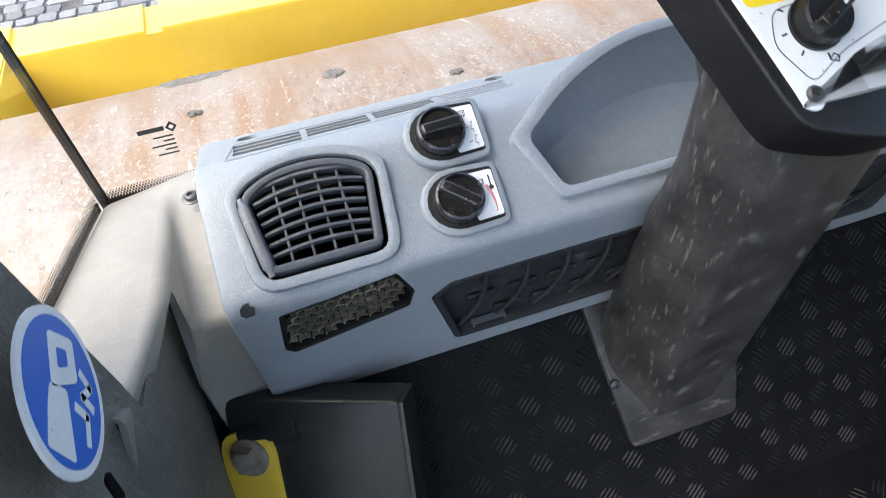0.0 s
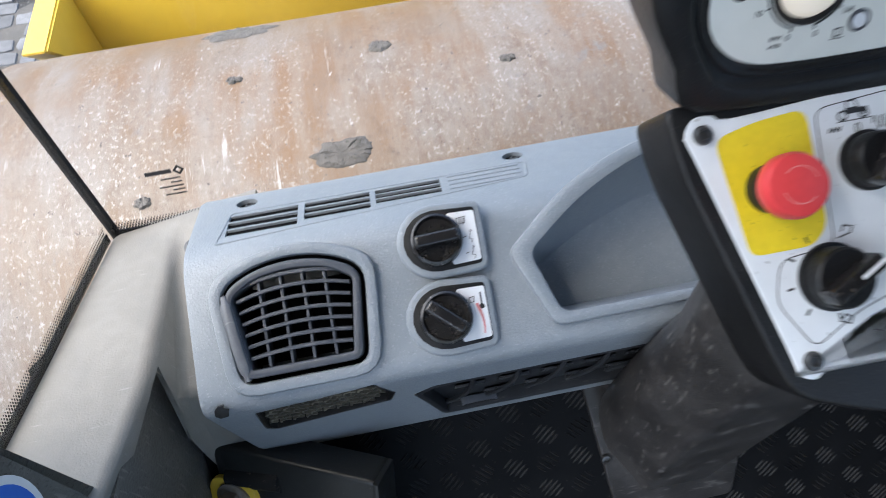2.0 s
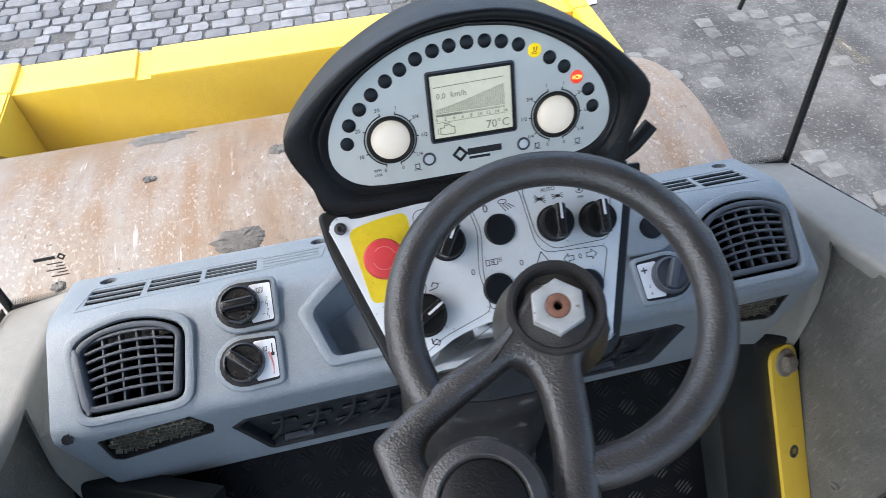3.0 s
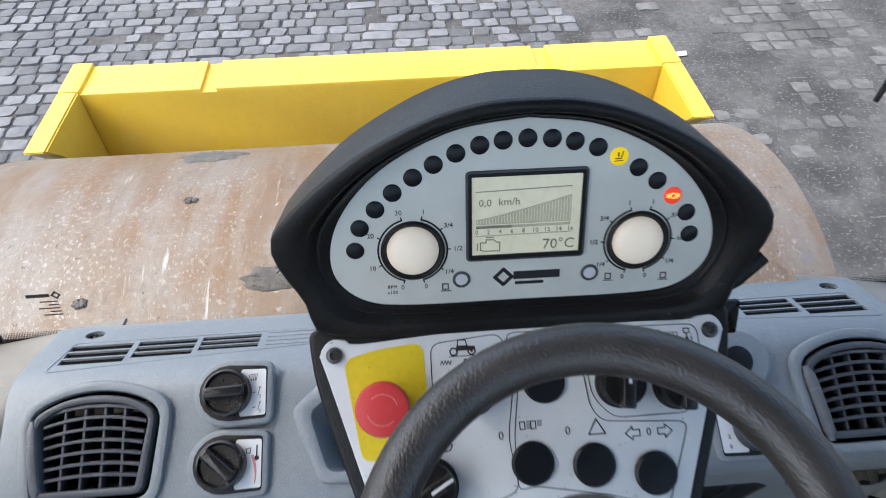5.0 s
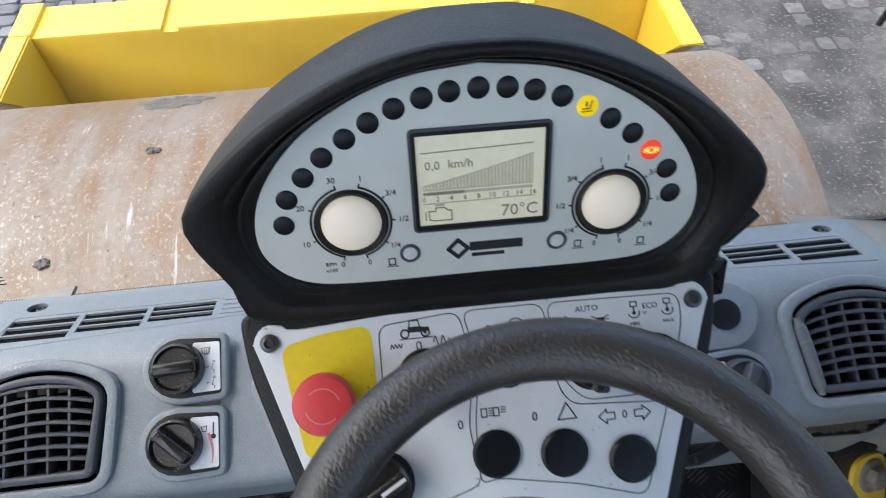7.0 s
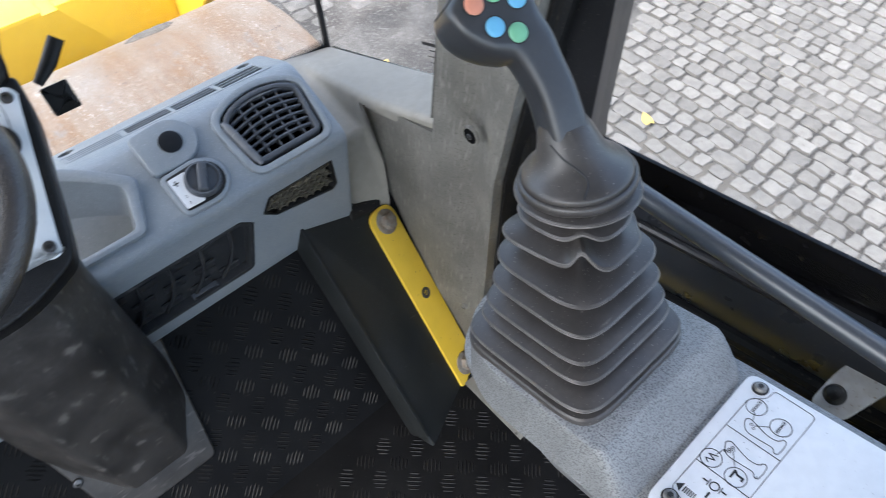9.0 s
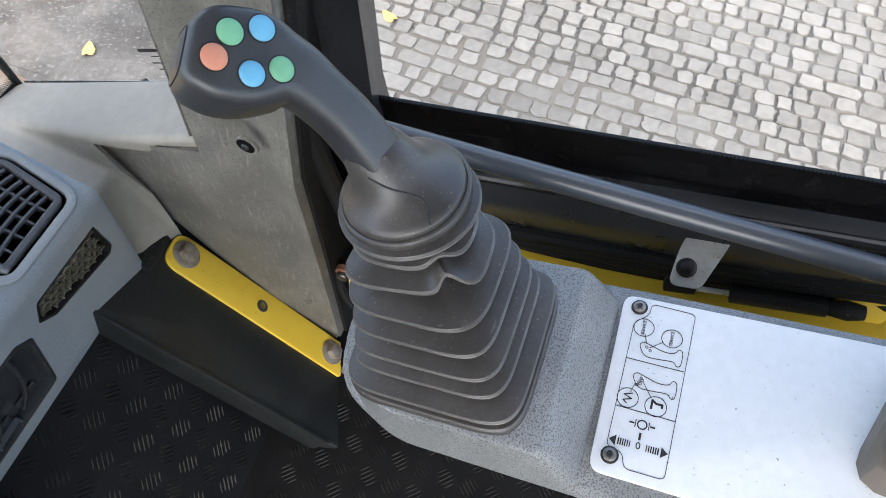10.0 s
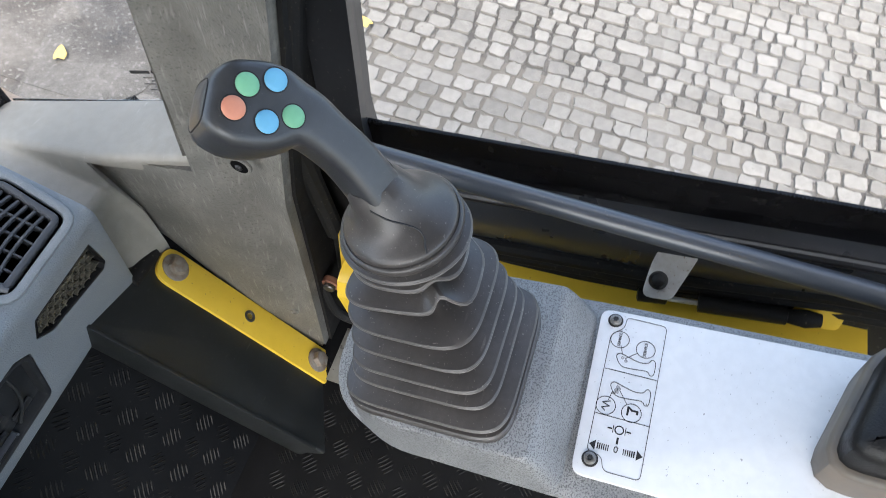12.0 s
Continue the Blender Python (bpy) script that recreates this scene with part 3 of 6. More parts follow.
for lx, ly, turn in ((2.134, 2.854, 0.4), (3.0, 1.4, 1.1)):
    leaf = bmesh.new()
    pts = [(0.05 * math.cos(a) * (1 + 0.3 * math.cos(3 * a)), 0.035 * math.sin(a), 0.006 * math.cos(2 * a)) for a in [i * math.pi / 7 for i in range(14)]]
    loft(leaf, [[(x, y, z - 0.001) for x, y, z in pts], [(x * 0.97, y * 0.97, z + 0.001) for x, y, z in pts]])
    whole("leaf", leaf, material("dry_yellow_leaf", (0.45, 0.33, 0.1), 0.7, patch=0.02), "dry yellow leaf lying on the yard ground", "leaf", Matrix.Translation((lx, ly, GROUND + 0.012)) @ Matrix.Rotation(turn, 4, "Z"), group="leaves on the ground")
paper = slab(rounded([(0, 0), (0.09, 0.01), (0.1, 0.07), (0.02, 0.06)], 0.01), 0, 0.004, 0.001)
whole("paper_scrap", paper, WHITE, "scrap of white paper on the grey yard", "litter", Matrix.Translation((2.0, 4.68, GROUND + 0.006)))

# ---- drum and front frame ----
DRUM_Y, DRUM_Z, DRUM_R = 1.676, -0.644, 0.753
XL, XR = -1.30, 0.955
drum = thing("roller_drum", Matrix.Translation(((XL + XR) / 2, DRUM_Y, GROUND)), "large smooth steel roller drum, rust-brown and streaked with lime", "roller drum")
along = Matrix.Translation((XL, DRUM_Y, DRUM_Z)) @ Matrix.Rotation(radians(90), 4, "Y")
w = XR - XL
shell = lathe([(DRUM_R - 0.03, 0.0), (DRUM_R - 0.006, 0.0), (DRUM_R, 0.006), (DRUM_R, w - 0.006), (DRUM_R - 0.006, w), (DRUM_R - 0.03, w)], 160)
part("shell", shell, DRUM, drum, m=along)
for z in (0.12, w - 0.12):
    part("end_disc", lathe([(DRUM_R - 0.02, z), (0.2, z), (0.2, z + 0.02), (DRUM_R - 0.02, z + 0.02)], 64), DRUM, drum, m=along)


def caked(x, angle, wide, high, seed, turn=0.0):
    """A cake of dirt on the drum: an uneven pad that follows the curve."""
    b = bmesh.new()
    rows, n = [], 56
    for k, (f, lift) in enumerate(((1.0, 0.0004), (0.93, 0.003), (0.75, 0.006), (0.5, 0.006), (0.22, 0.005))):
        ring = []
        for i in range(n):
            a = 2 * math.pi * i / n
            rr = f * (1 + 0.38 * noise.noise((math.cos(a) * 1.7, math.sin(a) * 1.7, seed)) + 0.16 * noise.noise((math.cos(a) * 4, math.sin(a) * 5, seed + 3)) + 0.10 * noise.noise((math.cos(a) * 9, math.sin(a) * 13, seed + 6)))
            u, v = wide * rr * math.cos(a), high * rr * math.sin(a)
            u, v = u * math.cos(turn) - v * math.sin(turn), u * math.sin(turn) + v * math.cos(turn)
            q = angle + v / DRUM_R
            R = DRUM_R + lift * (1 + 0.8 * noise.noise((u * 160, v * 160, seed + 9)))
            ring.append((x + u, DRUM_Y + R * math.sin(q), DRUM_Z + R * math.cos(q)))
        rows.append(ring)
    part("dirt_cake", loft(b, rows, (False, True)), STAIN, drum, "caked grey dirt")


# angle: from the top of the drum, ahead is positive
for x, a, wd, hg, s in ((-0.417, -0.275, 0.068, 0.034, 1.0), (-0.655, 0.445, 0.095, 0.055, 2.0), (-0.297, 0.13, 0.03, 0.022, 5.0), (-0.005, -0.03, 0.018, 0.012, 7.0), (-0.65, 0.075, 0.018, 0.013, 9.0), (-0.863, -0.32, 0.018, 0.013, 12.0), (0.62, 0.43, 0.08, 0.05, 14.0)):
    caked(x, a, wd, hg, s)

frame_y0, frame_y1, frame_top = 2.525, 2.715, -0.07
front_frame = thing("drum_frame", Matrix.Translation((-0.17, 2.6, GROUND)), "yellow painted welded steel frame round the front of the drum", "machine frame")
FXL, FXR = -1.315, 0.97
beam = block(FXL, FXR, frame_y0, frame_y1, -0.80, frame_top, 0.008)
beam = part("cross_beam", beam, YELLOW, front_frame)
carve(beam, [block(c - 0.028, c + 0.028, frame_y0 - 0.05, frame_y1 + 0.05, frame_top - 0.016, frame_top + 0.05) for c in (-0.785, 0.455)])
for x0, x1 in ((FXL, FXL + 0.075), (FXR - 0.075, FXR)):
    side = bmesh.new()
    clear = DRUM_R + 0.02
    curve = [(DRUM_Y + clear * math.sin(q), DRUM_Z + clear * math.cos(q)) for q in [0.70 + 0.16 * k for k in range(7)]]
    prof = [(frame_y0 - 0.001, -0.75), (frame_y0 - 0.001, frame_top + 0.014)] + curve
    loft(side, [[(x0, y, z) for y, z in prof], [(x1, y, z) for y, z in prof]])
    bmesh.ops.bevel(side, geom=side.edges[:], offset=0.006, segments=2, affect="EDGES")
    part("side_plate", side, YELLOW, front_frame)
    part("end_post", block(min(x0, x1), max(x0, x1), frame_y0 + 0.001, frame_y1 + 0.004, -0.80, frame_top + 0.014, 0.008), YELLOW, front_frame)

# ---- cab shell ----
def both(fn):
    for s in (-1, 1):
        fn(s)


FLOOR = 0.0
floor_ob = whole("floor", block(-0.80, 0.80, -0.95, 0.545, FLOOR - 0.05, FLOOR), TREAD, "black tread-patterned cab floor mat, dusty", "floor", kind="structure")


def tread_bars(m, x0, x1, y0, y1, parent, name="tread_bars"):
    """Groups of five short raised bars that change direction, as on tread plate."""
    b = bmesh.new()
    r = random.Random(3)
    s = 0.047
    ny, nx = int((y1 - y0) / s), int((x1 - x0) / s)
    verts, faces = [], []
    for i in range(nx):
        for j in range(ny):
            cx, cy = x0 + (i + 0.5) * s, y0 + (j + 0.5) * s
            ang = radians(45 if (i + j) % 2 else -45)
            d, q = Vector((math.cos(ang), math.sin(ang))), Vector((-math.sin(ang), math.cos(ang)))
            for k in range(5):
                c = Vector((cx, cy)) + q * (k - 2) * 0.0075 + d * 0.001 * r.uniform(-1, 1)
                hl, hw = 0.0165 - 0.003 * abs(k - 2), 0.0017
                n = len(verts)
                ends = [c + d * hl, c + q * hw, c - d * hl, c - q * hw]
                ends = [c + d * hl, c + d * hl * 0.6 + q * hw, c - d * hl * 0.6 + q * hw, c - d * hl, c - d * hl * 0.6 - q * hw, c + d * hl * 0.6 - q * hw]
                verts += [(p.x, p.y, 0.0) for p in ends] + [(c.x + d.x * hl * 0.6, c.y + d.y * hl * 0.6, 0.0016), (c.x - d.x * hl * 0.6, c.y - d.y * hl * 0.6, 0.0016)]
                faces += [(n, n + 1, n + 6), (n + 5, n, n + 6), (n + 1, n + 2, n + 7, n + 6), (n + 2, n + 3, n + 7), (n + 3, n + 4, n + 7), (n + 4, n + 5, n + 6, n + 7)]
    me = bpy.data.meshes.new(name)
    me.from_pydata(verts, [], faces)
    at = parent.location
    me.transform(Matrix.Translation(-at) @ m)
    me.materials.append(TREADBAR)
    ob = new(name, me)
    ob.parent = parent
    tagged(ob, kind="stuff")


tread_bars(Matrix.Translation((0, 0, FLOOR)), -0.62, 0.62, -0.3, 0.54, floor_ob)
# the toe board rises ahead of the floor
TOE0, TOE1 = Vector((0, 0.545, 0.0)), Vector((0, 0.86, 0.42))
toe_m = plane(TOE0, TOE1 - TOE0)
toe = whole("floor_toe_board", moved(block(-0.80, 0.80, 0, 0.56, -0.04, 0.0), toe_m), TREAD, "sloping tread-patterned toe board below the dash", "floor", kind="structure")
tread_bars(toe_m, -0.44, 0.44, 0.01, 0.5, toe)


def trim(s):
    """The moulded side trim: window ledge, recess beside the dash, lower panel."""
    P = lambda x, y, z: (s * x, y, z)
    A, B, C, D, E = P(0.775, 1.012, 0.655), P(0.83, 0.585, 0.665), P(0.68, 0.985, 0.668), P(0.682, 0.712, 0.668), P(0.706, 0.55, 0.668)
    K, S, Q = P(0.668, 0.735, 0.603), P(0.56, 0.735, 0.603), P(0.56, 0.985, 0.690)
    F, G = P(0.690, 0.755, 0.36), P(0.56, 0.765, 0.36)
    b = bmesh.new()
    for f in ((A, B, E, D, C), (C, D, F, K), (C, K, S, Q), (K, F, G, S), (D, E, P(0.72, 0.55, 0.60), P(0.71, 0.712, 0.60)), (A, C, Q, P(0.56, 1.012, 0.690))):
        b.faces.new([b.verts.new(p) for p in f])
    bmesh.ops.remove_doubles(b, verts=b.verts, dist=1e-5)
    bmesh.ops.recalc_face_normals(b, faces=b.faces)
    sharp = [e for e in b.edges if len(e.link_faces) == 2]
    bmesh.ops.bevel(b, geom=sharp, offset=0.013, segments=4, affect="EDGES", profile=0.5)
    b.normal_update()
    back = bmesh.ops.solidify(b, geom=b.faces[:], thickness=0.006)
    side = whole("trim", b, TRIM, "beige-grey moulded trim with a window ledge beside the dash", "cab trim", CAB, kind="structure", angle=60)
    if s < 0:
        seat = CAB @ plane((-0.646, 0.926, 0.6740), (0, 0.943, 0.332), (1, 0, 0))
        part("screw_washer", lathe([(0.013, 0), (0.013, 0.0012), (0.0115, 0.002), (0.001, 0.002)], 20), DARKSTEEL, side, m=seat)
        torx_screw(side, seat @ Matrix.Translation((0, 0, 0.002)), 0.0085)
    # front pillar: a broad moulded post with a flange that runs forward below the ledge
    b = bmesh.new()
    inner = [(0.560, -0.05), (0.680, -0.05), (0.800, 0.25), (0.775, 0.36), (0.722, 0.640), (0.702, 0.659), (0.562, 0.664), (0.485, 0.95), (0.37, 1.65), (0.11, 1.65), (0.290, 0.95), (0.398, 0.60), (0.460, 0.34), (0.540, 0.02)]
    if s < 0:
        inner = [(y + (0.045 if z > 0.9 else 0.028 if z > 0.6 and y < 0.6 else 0.0), z) for y, z in inner]
    lean = lambda z: 0.12 * max(0.0, z - 0.67)
    away = lambda z: 0.028 * max(0.0, min(1.0, (0.46 - z) / 0.3)) if s < 0 else 0.0
    face_x = lambda y, z: 0.694 + lean(z) + away(z) - 0.14 * max(0.0, min(y, 0.72) - inner[6][0])
    sink = {2: 0.03, 3: 0.03, 4: 0.022}
    front = [b.verts.new(P(face_x(y, z) + sink.get(i, 0.0), y + sink.get(i, 0.0) * 3.0, z)) for i, (y, z) in enumerate(inner)]
    back = [b.verts.new(P(0.86 + lean(z), y + (0.05 if 0.4 < y < 0.6 and z > 0.6 else 0.0), z - (0.05 if y > 0.55 and z > 0.6 else 0.0))) for y, z in inner]
    for i in range(len(inner)):
        b.faces.new((front[i - 1], front[i], back[i], back[i - 1]))
    b.faces.new(back)
    b.faces.new(front[:7])
    b.faces.new(front[6:] + front[:1])
    bmesh.ops.bevel(b, geom=[b.edges.get((front[i - 1], front[i])) for i in range(len(inner))], offset=0.017, segments=5, affect="EDGES")
    pil = whole("pillar", b, PILLAR, "olive-grey moulded front pillar cover, scuffed", "cab pillar", CAB, kind="structure", angle=40)
    edge = [(0.560, -0.05), (0.540, 0.02), (0.460, 0.34), (0.398, 0.60), (0.290, 0.95), (0.11, 1.65)]
    part("edging", loft(bmesh.new(), [[P(0.716 + lean(z), y - 0.008, z), P(0.716 + lean(z), y - 0.001, z), P(0.858 + lean(z), y - 0.001, z), P(0.858 + lean(z), y - 0.008, z)] for y, z in edge]), SEAL, pil, "black rubber edging", m=CAB)
    if s > 0:
        part("screw_recess", hoop(oval(0, 0, 0.019), oval(0, 0, 0.014), -0.004, 0.0012, 0.0008), PILLAR, pil, m=CAB @ plane((0.6945, 0.440, 0.686), (0, 0, 1), (0, -1, 0)))
        # black disc: shade of the recess put in as colour
        part("recess_floor", lathe([(0.0142, 0.0), (0.0142, 0.0004), (0.0005, 0.0004)]), SHADEBLACK, pil, m=CAB @ plane((0.6942, 0.440, 0.686), (0, 0, 1), (0, -1, 0)))
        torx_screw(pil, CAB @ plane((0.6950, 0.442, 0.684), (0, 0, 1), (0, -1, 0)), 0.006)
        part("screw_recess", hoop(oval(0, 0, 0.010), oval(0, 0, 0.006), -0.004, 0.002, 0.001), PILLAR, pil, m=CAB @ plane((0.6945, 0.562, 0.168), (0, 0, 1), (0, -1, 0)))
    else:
        # black slab on the surface paints the shaded opening
        part("slot", slab(rounded([(-0.006, -0.016), (0.006, -0.016), (0.006, 0.016), (-0.006, 0.016)], 0.005), -0.002, 0.0006), SHADEBLACK, pil, m=CAB @ plane((-0.6945, 0.452, 0.690), (0, 0, 1), (0, 1, 0)))
    # quarter window beside the windscreen
    up = lambda p, h: Vector(p) + Vector((s * 0.10 * h, 0, h))
    g = quad_slab([A, B, up(P(0.83, 0.38, 0.665), 1.45), up(A, 1.45)], 0.005)
    glass = whole("window", g, GLASS, "clear quarter window beside the windscreen", "window", CAB, kind="structure")
    glass.visible_shadow = False
    whole("window_joint", tube([Vector(A) + Vector((0, 0, -0.01)), up(A, 1.46)], 0.0075, 8), SEAL, "black rubber joint between two panes", "window seal", CAB, kind="structure")


both(trim)


def frit_band(p0, p1, rise, width, name, teeth=True):
    """The printed black border of a pane, breaking up into small dots."""
    p0, p1, rise = Vector(p0), Vector(p1), Vector(rise).normalized()
    b = quad_slab([p0, p1, p1 + rise * width, p0 + rise * width], 0.0015)
    ob = whole(name, b, FRIT, "black printed border along the bottom of a pane", "window border", CAB, kind="structure")
    if teeth:
        d = p1 - p0
        n = int(d.length / 0.0042)
        d.normalize()
        verts, faces = [], []
        for i in range(n):
            for row, (size, lift) in enumerate(((0.0019, 0.0018), (0.0017, 0.0056), (0.0014, 0.0094), (0.0010, 0.0130))):
                c = p0 + d * (i + 0.5 * row) * 0.0042 + rise * (width + lift)
                k = len(verts)
                verts += [c - d * size, c - rise * size * 1.6, c + d * size, c + rise * size * 1.6]
                faces.append((k, k + 1, k + 2, k + 3))
        me = bpy.data.meshes.new("dots")
        me.from_pydata(verts, [], faces)
        me.transform(Matrix.Translation(-ob.location) @ CAB)
        me.materials.append(FRIT)
        dots = new("dots", me)
        dots.parent = ob
        tagged(dots, kind="stuff")


# windscreen
g = quad_slab([(-0.775, 1.013, 0.655), (0.775, 1.013, 0.655), (0.915, 1.013, 2.115), (-0.915, 1.013, 2.115)], 0.005)
screen = whole("window_front", g, GLASS, "large clear windscreen above the dash", "windscreen", CAB, kind="structure")
screen.visible_shadow = False
frit_band((-0.775, 1.006, 0.652), (0.775, 1.006, 0.652), (0, 0, 1), 0.012, "window_border")
frit_band((-0.83, 0.60, 0.66), (-0.782, 1.0, 0.652), (0, 0, 1), 0.014, "window_border")
frit_band((0.782, 1.0, 0.652), (0.826, 0.60, 0.66), (0, 0, 1), 0.004, "window_border", False)
# maker's marks on the panes, as plain bars
for s, x in ((-1, -0.667), (1, 0.86)):
    b = bmesh.new()
    m = CAB @ plane((x, 1.0055, 0.745), (0, 0, 1)) if s < 0 else CAB @ plane((0.812, 0.66, 0.73), (0, 0, 1), (0.05, -0.4, 0))
    stroke([(0.012, 0.004), (0.018, 0.010), (0.024, 0.004), (0.018, -0.002)], 0.003, 0, b, True)
    stroke([(-0.026, 0.004), (0.006, 0.004)], 0.0065, 0, b)
    for i, l in enumerate((0.026, 0.014, 0.032, 0.016, 0.028)):
        stroke([(0.016 - l, -0.008 - i * 0.0065), (0.016, -0.008 - i * 0.0065)], 0.0022, 0, b)
    whole("glass_mark", b, PRINT, "small dark maker's mark printed on the glass", "glass print", m)
# wiper outside the windscreen
wiper = thing("wiper", CAB @ Matrix.Translation((0.65, 1.04, 1.1)), "black windscreen wiper arm and blade parked upright", "wiper")
part("blade", tube([(0.607, 1.026, 0.99), (0.66, 1.026, 1.17), (0.75, 1.026, 1.5)], [0.004, 0.008, 0.006], 8), SEAL, wiper, m=CAB)
part("arm", tube([(0.64, 1.045, 1.06), (0.68, 1.05, 1.25), (0.72, 1.045, 1.62)], [0.006, 0.008, 0.012], 8), BLACK, wiper, m=CAB)

# unseen roof, rear and left side, added to shape the light; large panes let the daylight in
whole("ceiling", block(-0.84, 0.90, -0.95, 1.42, 1.80, 1.88), ROOF, "unseen light grey roof lining that limits the daylight", "ceiling", kind="structure")
whole("door_jamb", block(0.800, 0.815, 0.30, 0.64, -0.06, 0.60), SEAL, "black rubber-lined door jamb behind the pillar", "door jamb", CAB, kind="structure")
whole("wall_rear", block(-0.85, 0.85, -1.0, -0.95, -0.05, 0.35), PILLAR, "unseen olive-grey rear wall that limits the daylight", "wall", kind="structure")
whole("wall_left", block(-0.86, -0.80, -0.95, 0.44, -0.05, 0.06), PILLAR, "unseen olive-grey lower left side, kept low for daylight", "wall", kind="structure")
for x in (-0.82, 0.82):
    whole("pillar_rear", block(x - 0.05, x + 0.05, -0.98, -0.85, 0.3, 1.81, 0.01), PILLAR, "olive-grey rear cab pillar", "cab pillar", kind="structure")
for nm, pts in (("window_rear", [(0.78, -0.97, 0.35), (-0.78, -0.97, 0.35), (-0.78, -0.97, 1.8), (0.78, -0.97, 1.8)]), ("window_left", [(-0.83, -0.85, 0.06), (-0.83, 0.42, 0.06), (-0.86, 0.42, 1.8), (-0.86, -0.85, 1.8)])):
    g = whole(nm, quad_slab(pts, 0.005), GLASS, "large clear cab window", "window", kind="structure")
    g.visible_shadow = False

# ---- dash ----
dash = thing("dashboard", CAB @ Matrix.Translation((0, 0.8, 0.6)), "blue-grey moulded dashboard with air vents and a storage tray", "dashboard")
prof = rounded([(0.925, 0.42), (0.925, 0.7465), (0.788, 0.7715), (0.650, 0.669), (0.742, 0.425)], [0.004, 0.006, 0.03, 0.022, 0.01], 6)
b = bmesh.new()
ends = [(-0.613, 0.010), (-0.6105, 0.003), (-0.603, 0.0), (0.578, 0.0), (0.5855, 0.003), (0.588, 0.010)]
loft(b, [[(x, p.x, p.y) for p in inset(prof, d)] for x, d in ends])
body = part("body", b, DASH, dash, m=CAB, angle=30)


def vent_outline(grow=0.0, skew=1):
    pts = [(-0.066 - grow, 0.002 - grow), (0.064 + grow, 0.002 - grow), (0.075 + grow, 0.100 + grow * 0.7), (0.0, 0.122 + grow), (-0.077 - grow, 0.100 + grow * 0.7)]
    pts = [(-0.064 - grow, 0.001 - grow), (0.064 + grow, 0.001 - grow), (0.076 + grow, 0.098 + grow * 0.8), (0.042, 0.1165 + grow), (0.0, 0.1225 + grow), (-0.042, 0.1165 + grow), (-0.076 - grow, 0.098 + grow * 0.8)]
    return rounded(pts, [0.012 + grow, 0.012 + grow, 0.016 + grow, 0.03, 0.03, 0.03, 0.016 + grow], 4)


def shift(o, x, y=0.0):
    return [Vector((p.x + x, p.y + y)) for p in o]


VENTS = (-0.492, 0.487)
TRAY_IN = [(-0.227, 0.080), (-0.205, 0.009), (0.205, 0.009), (0.225, 0.078), (0.16, 0.132), (0.08, 0.168), (0.0, 0.179), (-0.08, 0.168), (-0.16, 0.132)]
TRAY_OUT = [(-0.252, 0.085), (-0.216, -0.005), (0.216, -0.005), (0.250, 0.083), (0.172, 0.152), (0.085, 0.186), (0.0, 0.197), (-0.085, 0.186), (-0.172, 0.152)]
TRAY_R = [0.012, 0.012, 0.012, 0.012, 0.05, 0.05, 0.05, 0.05, 0.05]
tray_in, tray_out = rounded(TRAY_IN, TRAY_R, 4), rounded(TRAY_OUT, TRAY_R, 4)
# lower grilles: outlines on the lower face, x and height along it
MESH_L = [(-0.561, 0.120), (-0.570, 0.040), (-0.560, 0.026), (-0.412, 0.057), (-0.404, 0.090), (-0.423, 0.137)]
MESH_R = [(0.394, 0.068), (0.420, 0.042), (0.545, 0.016), (0.556, 0.028), (0.548, 0.105), (0.412, 0.105)]
GRILLE = [(-0.385, 0.062), (-0.352, -0.07), (0.35, -0.07), (0.375, 0.062), (0.35, 0.085), (-0.36, 0.085)]
cuts = [moved(slab(shift(vent_outline(0.0057), x), -0.06, 0.03), FACE) for x in VENTS]
cuts.append(moved(slab(inset(tray_out, 0.006), -0.09, 0.05), FACE))
cuts += [moved(slab(rounded(o, 0.004, 3), -0.02, 0.02), LOWER) for o in (MESH_L, MESH_R, GRILLE)]
for side in (-1, 1):
    for xa, xb in ((-0.566, -0.482), (-0.474, -0.394), (-0.387, -0.306)):
        t = (xa + 0.566) / 0.26
        y0, y1 = -0.080 + 0.022 * t, -0.030 + 0.001 * t
        for k in range(3):
            c, h = y0 + (y1 - y0) * (k + 0.5) / 3, (y1 - y0) / 3 * 0.40
            lo, hi = (xa, xb) if side < 0 else (-xb - 0.02, -xa - 0.02)
            cuts.append(moved(block(lo, hi, c - h, c + h, -0.03, 0.02), TOP))
for x in (-0.548, -0.205, 0.19, 0.536):
    cuts.append(moved(slab(oval(x, -0.002, 0.0135, 0.0105, 20), -0.014, 0.02), TOP))
carve(body, cuts)
# black linings that paint the shade inside vents, slots and screw wells
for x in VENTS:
    part("duct", hoop(shift(vent_outline(0.0055), x), shift(vent_outline(0.0036), x), -0.06, -0.003), SHADEBLACK, dash, m=FACE)
    part("duct_bottom", slab(shift(vent_outline(0.0060), x), -0.060, -0.055), SHADEBLACK, dash, m=FACE)
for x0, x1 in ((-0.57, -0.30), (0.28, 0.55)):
    # block close under the surface, so the slots look black without depth
    part("defroster_duct", block(x0, x1, -0.085, -0.024, -0.014, -0.002), SHADEBLACK, dash, m=TOP)
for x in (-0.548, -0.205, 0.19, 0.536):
    # black plug paints the well's shade below the screw
    part("screw_well", slab(oval(x, -0.002, 0.0132, 0.0102, 20), -0.0139, -0.0050), SHADEBLACK, dash, m=TOP)
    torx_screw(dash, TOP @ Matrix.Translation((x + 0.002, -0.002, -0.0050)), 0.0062)
